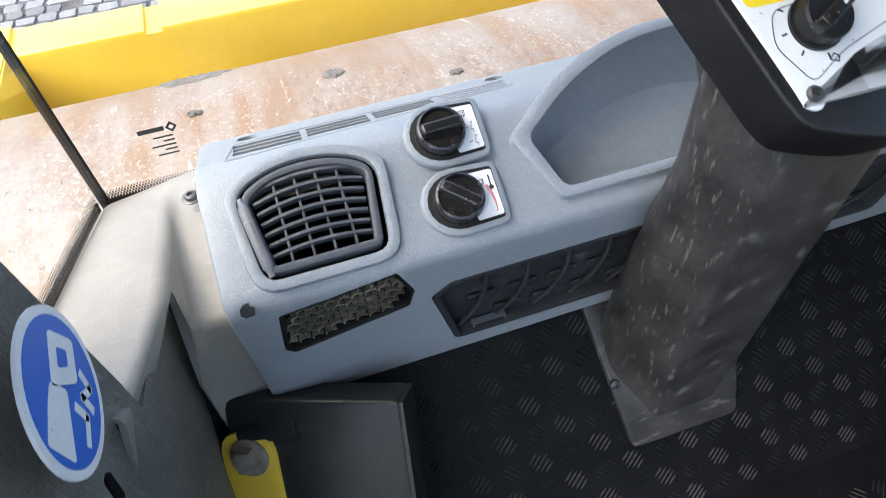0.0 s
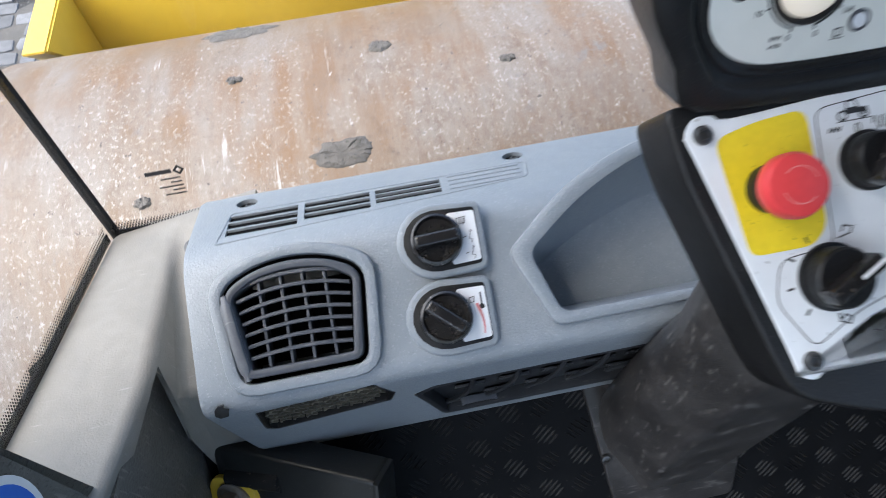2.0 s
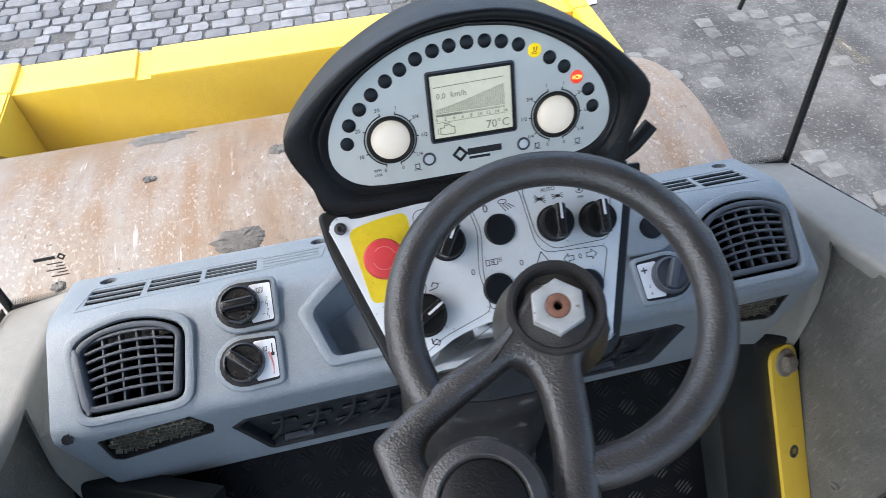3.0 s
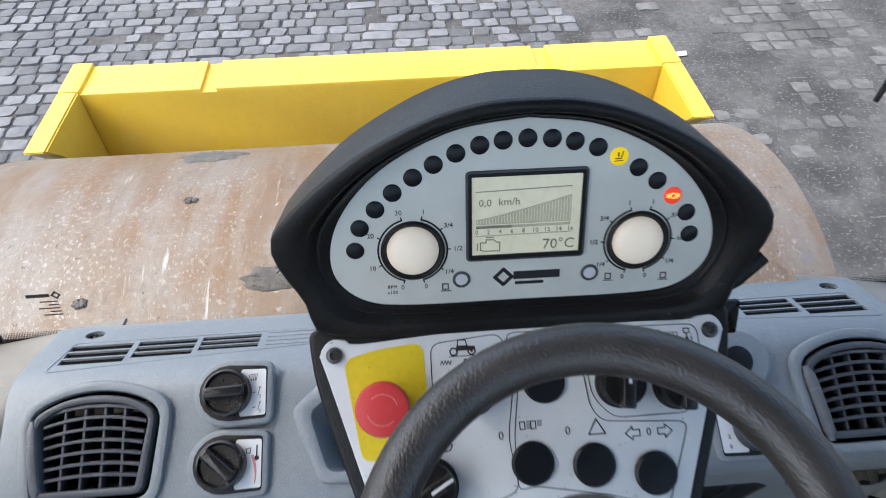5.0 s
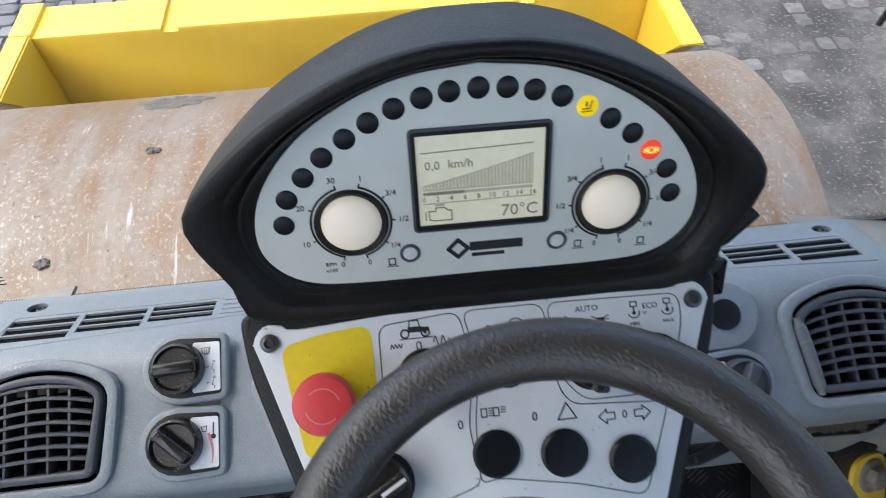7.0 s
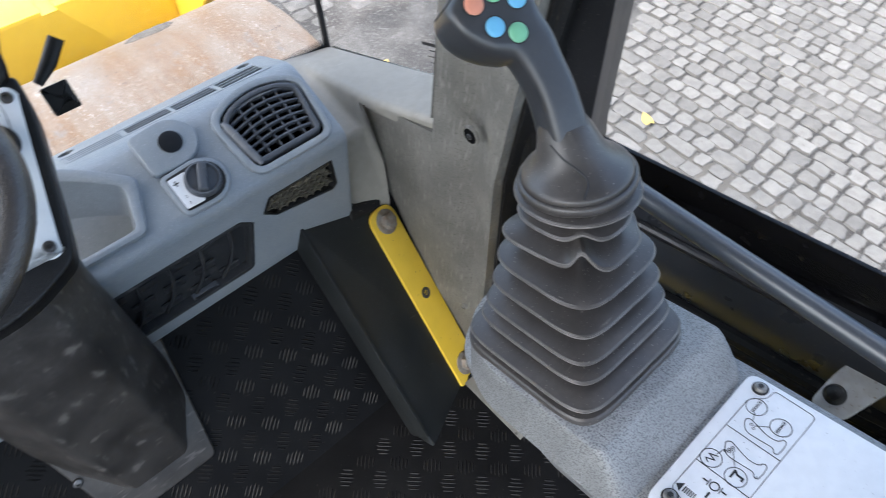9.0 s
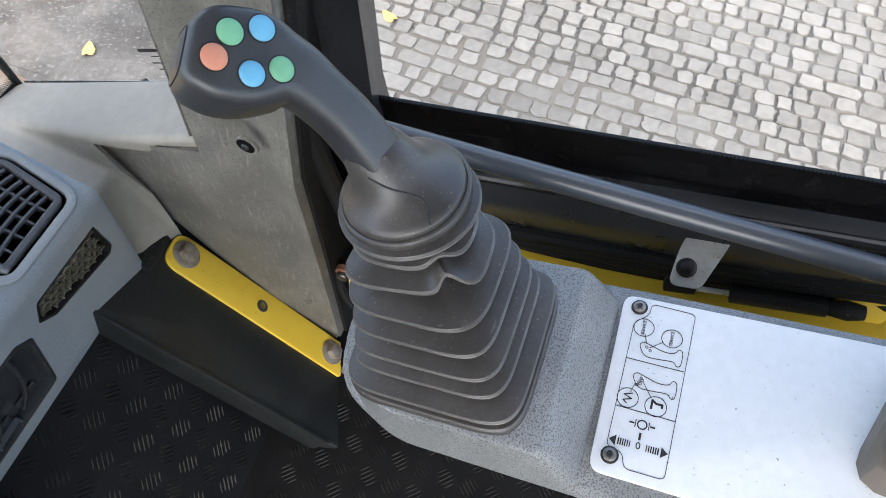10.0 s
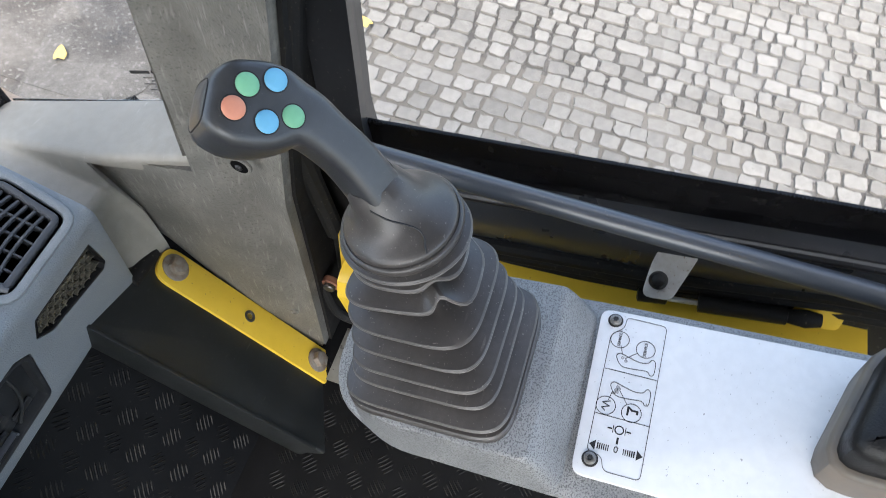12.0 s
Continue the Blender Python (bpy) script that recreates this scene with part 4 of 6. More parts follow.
# raised borders round the defroster slots, with the closed ribs towards the middle
for s in (-1, 1):
    o = rounded([(-0.578, -0.095), (-0.20, -0.064), (-0.192, -0.022), (-0.568, -0.022)], 0.008)
    i = rounded([(-0.574, -0.0915), (-0.203, -0.061), (-0.196, -0.0255), (-0.564, -0.0255)], 0.006)
    if s > 0:
        o, i = [Vector((-p.x - 0.02, p.y)) for p in o], [Vector((-p.x - 0.02, p.y)) for p in i]
    part("slot_border", hoop(o, i, -0.002, 0.0022, 0.001), DASH, dash, m=TOP)
    for k in range(4):
        y = -0.060 + 0.0105 * k
        x0, x1 = (-0.296, -0.205) if s < 0 else (0.185, 0.276)
        part("rib", block(x0, x1, y - 0.0022, y + 0.0022, -0.001, 0.0025, 0.001), DASH, dash, m=TOP)


def air_vent(x):
    """A louvre: a raised lip on the dash, a dark frame, bowed slats and thin uprights."""
    part("vent_lip", hoop(shift(vent_outline(0.0185), x), shift(vent_outline(0.0050), x), -0.004, 0.0060, 0.004), DASH, dash, m=FACE)
    v = thing("air_vent", FACE @ Matrix.Translation((x, 0.06, 0)), "dark grey adjustable louvre vent set in the dashboard", "air vent", group="vents in the dashboard")
    o, i = vent_outline(0.0), vent_outline(-0.0095)
    part("vent_frame", hoop(shift(o, x), shift(i, x), -0.022, 0.009, 0.0035), VENT, v, m=FACE)
    for k in range(7):
        y = 0.0225 + k * 0.0127
        half = 0.0555 + 0.0013 * k
        pts = [(x + half * t, y + 0.010 * (1 - t * t) * (0.4 + 0.09 * k), 0.004 - 0.004 * t * t) for t in (-1, -0.75, -0.5, -0.25, 0, 0.25, 0.5, 0.75, 1)]
        part("slat", loft(bmesh.new(), [[(a, c + 0.0022, d + 0.001), (a, c + 0.0016, d + 0.003), (a, c - 0.0016, d + 0.003), (a, c - 0.0022, d + 0.001), (a, c - 0.001, d - 0.011), (a, c + 0.003, d - 0.011)] for a, c, d in pts]), VENT, v, m=FACE)
    for k in range(4):
        a = x - 0.036 + 0.024 * k
        part("upright", block(a - 0.0015, a + 0.0015, 0.008, 0.114, -0.016, 0.0035, 0.0005), VENT, v, m=FACE)
    part("cheek", tube(spline([(x - 0.061, 0.000, 0.004), (x - 0.0655, 0.030, 0.0075), (x - 0.0705, 0.065, 0.0085), (x - 0.0745, 0.094, 0.006)], 5), [0.0045] * 2 + [0.0075] * 12 + [0.0045] * 2, 12, flat=0.8), VENTCHEEK, v, "worn lighter cheek", m=FACE)
    part("flap", block(x - 0.05, x + 0.05, 0.010, 0.014, -0.05, -0.02), VENT, v, m=FACE @ Matrix.Rotation(0.0, 4, "X"))


for x in VENTS:
    air_vent(x)
part("foam_strip", block(VENTS[0] - 0.05, VENTS[0] + 0.052, 0.100, 0.113, -0.034, -0.026, 0.002), CREAMFOAM, dash, "pale foam strip inside the vent", m=FACE)


def dial(x, y, flip, angle, marks, name, label, knob=True, mat=GLOSS):
    """A rotary switch on its raised pad with a printed white field beside it."""
    d = thing(name, FACE @ Matrix.Translation((x, y, 0)), label, "rotary switch", group="rotary switches on the dashboard")
    f = -1 if flip else 1
    arc = [(-0.044 * math.sin(t) * f + x, y + 0.042 * math.cos(t)) for t in [math.pi * k / 10 for k in range(11)]]
    pad = [Vector(p) for p in arc] + rounded([(x, y - 0.042), (x + f * 0.054, y - 0.040), (x + f * 0.056, y + 0.038), (x, y + 0.042)], [0.0, 0.012, 0.012, 0.0], 4)[5:-5]
    if flip:
        pad = pad[::-1]
    part("pad", slab(pad, -0.003, 0.007, 0.004), DASH, d, m=FACE)
    if marks:
        part("rim", slab(inset(pad, 0.0075), 0.006, 0.0078, 0.0005), BLACK, d, m=FACE)
        field = rounded([(x + f * 0.014, y - 0.030), (x + f * 0.046, y - 0.029), (x + f * 0.047, y + 0.027), (x + f * 0.016, y + 0.028)], 0.003)
        fld = part("label_field", slab(field, 0.0075, 0.0085), WHITE, d, m=FACE)
        p = bmesh.new()
        z = 0.0086
        if marks == "air":
            stroke([(x + 0.0270, y + 0.0140), (x + 0.0262, y + 0.0205), (x + 0.0360, y + 0.0212), (x + 0.0348, y + 0.0142)], 0.0006, z, p, True)
            for q in (0.0288, 0.0310, 0.0332):
                stroke([(x + q, y + 0.0125), (x + q + 0.0008, y + 0.0198)], 0.0005, z, p)
            for dy in (-0.002, -0.020):
                stroke([(x + 0.0390, y + dy + 0.0040), (x + 0.0368, y + dy - 0.0022), (x + 0.0400, y + dy - 0.0034), (x + 0.0392, y + dy - 0.0070)], 0.0006, z, p)
                stroke(oval(x + 0.0396, y + dy + 0.0062, 0.0011, n=8), 0.0005, z, p, True)
                stroke([(x + 0.0302, y + dy), (x + 0.0338, y + dy + 0.0008)], 0.0008, z, p)
        elif marks == "heat":
            stroke([(x + 0.041, y + 0.006), (x + 0.0415, y + 0.02)], 0.0016, z, p)
            slab(oval(x + 0.041, y + 0.005, 0.003, n=10), z, z + 0.0003, bm=p)
            stroke([(x + 0.028, y + 0.016), (x + 0.034, y + 0.017), (x + 0.033, y + 0.011), (x + 0.029, y + 0.011)], 0.0008, z, p, True)
            r = bmesh.new()
            pts = [(x + 0.036 + 0.004 * math.sin(q * 2.4), y + 0.008 - 0.032 * q) for q in (0, 0.2, 0.4, 0.6, 0.8, 1.0)]
            for k in range(5):
                stroke(pts[k:k + 2], 0.0034 - 0.0005 * k, z, r)
            part("scale_print", r, REDPRINT, fld, m=FACE)
        else:
            for k in range(4):
                q = math.pi / 2 * k
                stroke([(x - 0.038 + 0.001 * math.cos(q), y + 0.016 + 0.001 * math.sin(q)), (x - 0.038 + 0.0045 * math.cos(q), y + 0.016 + 0.0045 * math.sin(q))], 0.0022, z, p)
            for dy, t in ((0.004, "3"), (-0.010, "2"), (-0.022, "0")):
                words(t, x - 0.036 + 0.008 * (dy > 0), y + dy, 0.007, z, p)
        part("symbols", p, PRINT, fld, m=FACE)
    if knob:
        k = part("knob", lathe([(0.0295, 0.0), (0.0295, 0.010), (0.028, 0.016), (0.0255, 0.0175), (0.023, 0.013), (0.004, 0.0125)], 36, cx=x, cy=y), mat, d, m=FACE @ Matrix.Translation((0, 0, 0.006)))
        g = rounded([(-0.0245, -0.0080), (0.0245, -0.0080), (0.0245, 0.0080), (-0.0245, 0.0080)], 0.005)
        grip = slab(g, 0.010, 0.027, 0.004)
        for v in grip.verts:
            v.co.y *= 1 - 0.25 * math.cos(v.co.x / 0.0265 * math.pi / 2) * (v.co.z > 0.012)
        part("knob_grip", grip, mat, k, m=FACE @ Matrix.Translation((x, y, 0.006)) @ Matrix.Rotation(angle, 4, "Z"))
    else:
        part("blank_plug", lathe([(0.019, 0.006), (0.019, 0.0095), (0.016, 0.0105), (0.002, 0.009)], 28, cx=x, cy=y), LAMPOFF, d, m=FACE)


dial(-0.328, 0.112, False, radians(2), "air", "air_flow_switch", "glossy black rotary air-flow switch with a white symbol field")
dial(-0.333, 0.027, False, radians(-42), "heat", "heater_switch", "glossy black rotary heater switch with a red scale beside it")
dial(0.325, 0.107, True, 0.0, "", "blank_switch_plate", "grey switch plate with a dark round blanking plug", knob=False)
dial(0.330, 0.024, True, radians(62), "fan", "fan_switch", "grey-black rotary fan switch with a white number field", mat=VENT)

# storage tray: a raised arched rim round a deep pocket
tray = thing("storage_tray", FACE @ Matrix.Translation((0, 0.09, 0)), "blue-grey open storage tray with an arched raised rim behind the column", "storage tray")
part("tray_rim", hoop(tray_out, tray_in, -0.085, 0.009, 0.005), DASH, tray, m=FACE)
tray_low = [Vector((p.x * (0.965 - 0.10 * max(0.0, p.y - 0.05) / 0.13), p.y - 0.042 * max(0.0, p.y - 0.03) / 0.15 + (0.006 if p.y < 0.03 else 0.0))) for p in tray_in]
wall = [[(p.x, p.y, -0.004) for p in inset(tray_in, -0.001)], [(p.x, p.y, -0.010) for p in tray_in], [(*p.lerp(q, 0.82), -0.066) for p, q in zip(tray_in, tray_low)], [(*p.lerp(q, 0.94), -0.0735) for p, q in zip(tray_in, tray_low)], [(q.x, q.y, -0.076) for q in tray_low]]
part("tray_pocket", loft(bmesh.new(), wall, (False, True)), DASH, tray, m=FACE, angle=60)


def honeycomb(o, x0, x1, y0, y1, name):
    """A small foot-level grille: a rim and rows of raised, open cells."""
    o = rounded(o, 0.004, 3)
    g = thing(name, LOWER @ Matrix.Translation(((x0 + x1) / 2, (y0 + y1) / 2, 0)), "black textured foot-well grille with small worn cells", "grille", group="foot-well grilles")
    part("rim", hoop(inset(o, 0.0005), inset(o, 0.006), -0.012, 0.003, 0.0015), BLACK, g, m=LOWER)
    # black backing paints the shade behind the cells
    part("back", slab(inset(o, 0.001), -0.019, -0.011), SHADEBLACK, g, m=LOWER)
    b = bmesh.new()
    ins = inset(o, 0.006)

    def within(px, py):
        inside = False
        for p, q in zip(ins, ins[1:] + ins[:1]):
            if (p.y > py) != (q.y > py) and px < p.x + (q.x - p.x) * (py - p.y) / (q.y - p.y):
                inside = not inside
        return inside
    j = 0
    y = y0
    while y < y1:
        x = x0 + (0.008 if j % 2 else 0)
        while x < x1:
            if within(x, y):
                pts = [Vector((x + 0.0075 * math.cos(t), y + 0.006 * math.sin(t))) for t in [k * math.pi / 3 + 0.5 for k in range(4)]]
                for a, c in zip(pts, pts[1:]):
                    d = (c - a).normalized() * 0.0012
                    nn = Vector((-d.y, d.x))
                    loft(b, [[(*(a + nn), -0.011), (*(c + nn), -0.011), (*(c - nn), -0.011), (*(a - nn), -0.011)], [(*(a + nn), 0.0), (*(c + nn), 0.0), (*(c - nn), 0.0), (*(a - nn), 0.0)]])
            x += 0.016
        y += 0.0125
        j += 1
    part("honeycomb", b, VENTWORN, g, m=LOWER, kind="stuff")


GRILLEBLACK = material("dusty_black_grille_plastic", (0.020, 0.022, 0.025), 0.45, shine=0.3, second=(0.034, 0.036, 0.039), patch=0.03, scuff=0.5, scuff_colour=(0.11, 0.105, 0.095), spots=0.08, spot_colour=(0.1, 0.095, 0.085), spot_size=0.003)
VENTWORN = material("worn_black_grille_plastic", (0.065, 0.062, 0.05), 0.45, second=(0.12, 0.11, 0.085), patch=0.012, scuff=0.8, scuff_colour=(0.30, 0.27, 0.20))
honeycomb(MESH_L, -0.575, -0.39, 0.02, 0.145, "foot_grille")
honeycomb(MESH_R, 0.38, 0.56, 0.01, 0.125, "foot_grille")
# the long middle grille: rim, back plate, slanted braces and louvres
o = rounded(GRILLE, 0.012, 3)
mid = thing("centre_grille", LOWER @ Matrix.Translation((0, 0, 0)), "long black louvred grille below the dashboard, dusty and scratched", "grille")
part("rim", hoop(inset(o, 0.0005), inset(o, 0.010), -0.014, 0.004, 0.002), GRILLEBLACK, mid, m=LOWER)
part("back", slab(inset(o, 0.001), -0.0195, -0.014), GRILLEBLACK, mid, m=LOWER)
for k in range(13):
    x = -0.36 + 0.058 * k
    pts = [(x + 0.012, -0.058, -0.009), (x + 0.035, -0.015, -0.003), (x + 0.048, 0.03, -0.002), (x + 0.052, 0.072, -0.009)]
    pts = [p for p in pts if -0.355 < p[0] < 0.35]
    if len(pts) > 2:
        part("brace", tube(spline(pts, 4), 0.0035, 6), GRILLEBLACK, mid, m=LOWER)
    for j, y in enumerate((-0.045, 0.0, 0.045)):
        xx = x + 0.02 + 0.018 * j
        if -0.33 < xx < 0.30:
            part("louvre", moved(block(-0.020, 0.020, -0.014, 0.014, -0.003, 0.001, 0.0008), Matrix.Translation((xx + 0.01, y, -0.011)) @ Matrix.Rotation(0.25, 4, "X")), GRILLEBLACK, mid, m=LOWER)
for x in (-0.30, -0.02, 0.25):
    part("clip", hoop(rounded([(x - 0.025, -0.062), (x + 0.025, -0.062), (x + 0.025, -0.052), (x - 0.025, -0.052)], 0.002), rounded([(x - 0.022, -0.060), (x + 0.022, -0.060), (x + 0.022, -0.054), (x - 0.022, -0.054)], 0.001), -0.010, 0.0, 0.0005), VENT, mid, m=LOWER)
# worn corner of the dash
chip = slab(rounded([(-0.008, -0.004), (-0.003, -0.008), (0.006, -0.007), (0.008, 0.001), (0.003, 0.003), (0.004, 0.008), (-0.003, 0.007), (-0.007, 0.003)], 0.001), -0.002, 0.0006, 0.0004)
part("worn_patch", chip, BLACK, dash, "dark worn spot", m=CAB @ plane((-0.588, 0.6515, 0.668), (0, 0.35, 0.94)))

# ---- steering console ----
console = thing("steering_console", CAB @ Matrix.Translation((0, 0.66, 0.3)), "black plastic steering console with a hooded instrument cluster and switch panel", "steering console")
# instrument plate: flat below, arched above
half = [(0.0, -0.0415), (0.09, -0.0415), (0.128, -0.036), (0.150, -0.018), (0.1555, 0.006), (0.147, 0.036), (0.124, 0.066), (0.092, 0.089), (0.050, 0.106), (0.0, 0.1125)]
plate_o = [Vector(p) for p in spline(half, 5)]
plate_o = plate_o + [Vector((-p.x, p.y)) for p in plate_o[-2:0:-1]]
# hood front edge and back edge
hhalf = [(0.0, -0.066), (0.10, -0.066), (0.168, -0.060), (0.180, -0.030), (0.198, 0.006), (0.199, 0.030), (0.178, 0.058), (0.135, 0.096), (0.080, 0.126), (0.035, 0.139), (0.0, 0.141)]
hood_o = [Vector(p) for p in spline(hhalf, 5)]
hood_o = hood_o + [Vector((-p.x, p.y)) for p in hood_o[-2:0:-1]]


def matched(o, n=96):
    """The outline as n points at even angles round its middle."""
    c = Vector((0, 0.03))
    out = []
    for k in range(n):
        a = 2 * math.pi * k / n
        d = Vector((math.cos(a), math.sin(a)))
        best = 0.0
        for p, q in zip(o, o[1:] + o[:1]):
            e = q - p
            den = d.x * e.y - d.y * e.x
            if abs(den) > 1e-12:
                t = ((p.x - c.x) * e.y - (p.y - c.y) * e.x) / den
                u = ((p.x - c.x) * d.y - (p.y - c.y) * d.x) / den
                if -1e-6 <= u <= 1 + 1e-6 and t > best:
                    best = t
        out.append(c + d * best)
    return out


po, ho = matched(plate_o), matched(hood_o)


def between(t, z, grow=0.0):
    return [(*(p.lerp(q, t) + (p - Vector((0, 0.03))).normalized() * grow), z) for p, q in zip(po, ho)]


def forward(y):
    """How far the hood's lip stands ahead of the plate, most at the top."""
    return 0.012 + 0.010 * max(0.0, min(1.0, (y + 0.02) / 0.1))


hl = [Vector((q.x * 0.988, q.y - 0.011 * max(0.0, (q.y - 0.02) / 0.12))) for q in ho]


def tier(t, k, drop=0.0):
    """A ring of the hood's mouth, t of the way from plate to outer edge, at k of the lip's height."""
    return [(*(p.lerp(q, t)), forward(q.y) * k - drop) for p, q in zip(po, hl)]


mouth = [between(-0.02, 0.0), between(0.05, 0.0026), tier(0.12, 0.20), tier(0.17, 0.36), tier(0.19, 0.40), tier(0.23, 0.39), tier(0.26, 0.30), tier(0.36, 0.42), tier(0.42, 0.82), tier(0.45, 0.93), tier(0.50, 1.0), tier(0.70, 1.04), tier(0.88, 1.02), tier(0.96, 0.92)]
hood_a = [(q.x, q.y, forward(q.y) * 0.72) for q in hl]
hood_b = [(p.x + (q.x - p.x) * 0.35, p.y + (q.y - p.y) * 0.35, 0.002) for p, q in zip(hl, ho)]
back1 = [(q.x * 0.985, q.y, -0.030) for q in ho]
back2 = [(q.x * 0.90, q.y * (0.94 if q.y > 0 else 0.95), -0.058) for q in ho]
back3 = [(q.x * 0.70, q.y * 0.78, -0.068) for q in ho]
hood = part("hood", loft(bmesh.new(), mouth + [hood_a], (False, False)), BLACK, console, m=INSTR, angle=50)
# shell colour is paler than the mouth: dust plus painted sky sheen
part("hood_shell", loft(bmesh.new(), [[(x * 0.9985, y, z) for x, y, z in hood_a], hood_b, back1, back2, back3], (False, True)), HOODLIT, console, "dusty grey-black outer shell, paler for the sky's sheen", m=INSTR, angle=50)
cluster = part("instrument_plate", slab(inset(plate_o, 0.0004), -0.004, 0.0012, 0.0006), PLATE, console, "satin silver instrument plate", m=INSTR)
Z = 0.00125
# warning lamps along the arch
for k in range(19):
    a = [(-0.135, 0.011), (-0.130, 0.030), (-0.117, 0.045), (-0.103, 0.058), (-0.087, 0.0695), (-0.071, 0.079), (-0.054, 0.087), (-0.036, 0.0925), (-0.0185, 0.0955)]
    x, y = (a[k] if k < 9 else (0.0, 0.0965) if k == 9 else (-a[18 - k][0], a[18 - k][1]))
    mat = LAMPY if k == 13 else LAMPR if k == 16 else LAMPOFF
    lampo = part("warning_lamp", lathe([(0.0072, Z - 0.001), (0.0072, Z + 0.0004), (0.0066, Z + 0.0008), (0.0006, Z + 0.0009)], 22, cx=x, cy=y), mat, cluster, "lit yellow lamp" if k == 13 else "lit red lamp" if k == 16 else "", m=INSTR)
    p = bmesh.new()
    z = Z + 0.0010
    if k == 13:
        stroke([(x + 0.0025, y + 0.004), (x + 0.0012, y - 0.0012), (x - 0.0035, y - 0.0016)], 0.0007, z, p)
        stroke([(x - 0.0042, y - 0.0034), (x + 0.0028, y - 0.0030)], 0.0006, z, p)
        stroke([(x - 0.001, y + 0.003), (x - 0.001, y + 0.0005)], 0.0012, z, p)
    elif k == 16:
        stroke(oval(x, y, 0.0021, n=12), 0.0006, z, p, True)
        for s in (-1, 1):
            stroke([(x + s * 0.0028 + s * 0.0010 * math.cos(q) * 0.5, y + 0.0026 * math.sin(q)) for q in (-1, -0.5, 0, 0.5, 1)], 0.0005, z, p)
            stroke([(x + s * 0.0052, y + 0.0012), (x + s * 0.0040, y), (x + s * 0.0052, y - 0.0012)], 0.0006, z, p)
    if k in (13, 16):
        part("symbol", p, PRINT if k == 13 else LAMPGLOW, cluster, m=INSTR)
# display
do = rounded([(-0.047, -0.0035), (0.0485, -0.0035), (0.0485, 0.0725), (-0.047, 0.0725)], 0.004)
di = rounded([(-0.0435, 0.0005), (0.045, 0.0005), (0.045, 0.0690), (-0.0435, 0.0690)], 0.002)
part("display_rim", hoop(do, di, Z, Z + 0.0018, 0.0008), VENT, cluster, m=INSTR)
part("display_bezel", hoop(inset(do, 0.0018), inset(di, 0.0012), Z - 0.001, Z + 0.0022, 0.0004), BLACK, cluster, m=INSTR)
screen_part = part("display", slab(di, Z - 0.001, Z + 0.0006), LCD, cluster, "olive-grey lit display with speed and temperature", m=INSTR)
z = Z + 0.0007
p = bmesh.new()
stroke([(-0.039, 0.0555), (0.036, 0.0575)], 0.0006, z, p)
words("0,0", -0.037, 0.046, 0.0085, z, p, align="LEFT")
words("km/h", -0.0215, 0.0465, 0.0085, z, p, align="LEFT")
words("70°C", 0.0405, 0.0085, 0.0125, z, p, align="RIGHT")
e = [(-0.0355, 0.006), (-0.0355, 0.0125), (-0.031, 0.0125), (-0.031, 0.015), (-0.025, 0.015), (-0.0225, 0.0125), (-0.020, 0.0125), (-0.020, 0.005), (-0.032, 0.005)]
stroke(e, 0.0008, z, p, True)
stroke([(-0.038, 0.006), (-0.038, 0.012)], 0.0008, z, p)
stroke([(-0.031, 0.017), (-0.025, 0.017)], 0.0008, z, p)
for k in range(9):
    words(str(2 * k), -0.0385 + 0.00935 * k, 0.0215, 0.0052, z, p)
part("display_print", p, LCDINK, screen_part, m=INSTR)
p = bmesh.new()
for k in range(32):
    x = -0.0385 + 0.00235 * k
    h = 0.0035 + 0.018 * (k / 31) ** 1.15
    stroke([(x, 0.0285), (x, 0.0285 + h), (x + 0.0015, 0.0285 + h), (x + 0.0015, 0.0285)], 0.00035, z, p, True)
    stroke([(x, 0.0252), (x, 0.0266), (x + 0.0014, 0.0266), (x + 0.0014, 0.0252)], 0.0004 if k > 11 else 0.0010, z, p, True)
stroke([(-0.0395, 0.0183), (0.037, 0.0190)], 0.0005, z, p)
part("bar_graph", p, LCDFAINT, screen_part, m=INSTR)


def gauge(cx, cy, left, right):
    """A round lens in a black ring with a split printed scale on each side."""
    g = part("gauge", lathe([(0.0255, Z - 0.001), (0.0255, Z + 0.0016), (0.0240, Z + 0.0026), (0.0218, Z + 0.0016), (0.0205, Z - 0.0005)], 40, cx=cx, cy=cy), BLACK, cluster, "round gauge with a cream lens and printed scale", m=INSTR)
    part("lens", lathe([(0.0208, Z), (0.0204, Z + 0.0022), (0.0185, Z + 0.0052), (0.0145, Z + 0.0082), (0.008, Z + 0.0102), (0.0008, Z + 0.0108)], 40, cx=cx, cy=cy), CREAM, g, "cream glowing lens", m=INSTR)
    p = bmesh.new()
    for s, texts in ((-1, left), (1, right)):
        arc = [(cx + s * 0.0275 * math.sin(q), cy + 0.0275 * math.cos(q)) for q in [radians(16 + 148 * k / 24) for k in range(25)]]
        stroke(arc, 0.0014, Z, p)
        for k, t in enumerate(texts):
            q = radians(16 + 148 * k / (len(texts) - 1))
            stroke([(cx + s * 0.0275 * math.sin(q), cy + 0.0275 * math.cos(q)), (cx + s * 0.0300 * math.sin(q), cy + 0.0300 * math.cos(q))], 0.0010, Z, p)
            words(t, cx + s * (0.0345 + 0.0015 * (len(t) > 1)) * math.sin(q), cy + 0.0340 * math.cos(q), 0.0058, Z, p)
    part("scale", p, PRINT, g, m=INSTR)


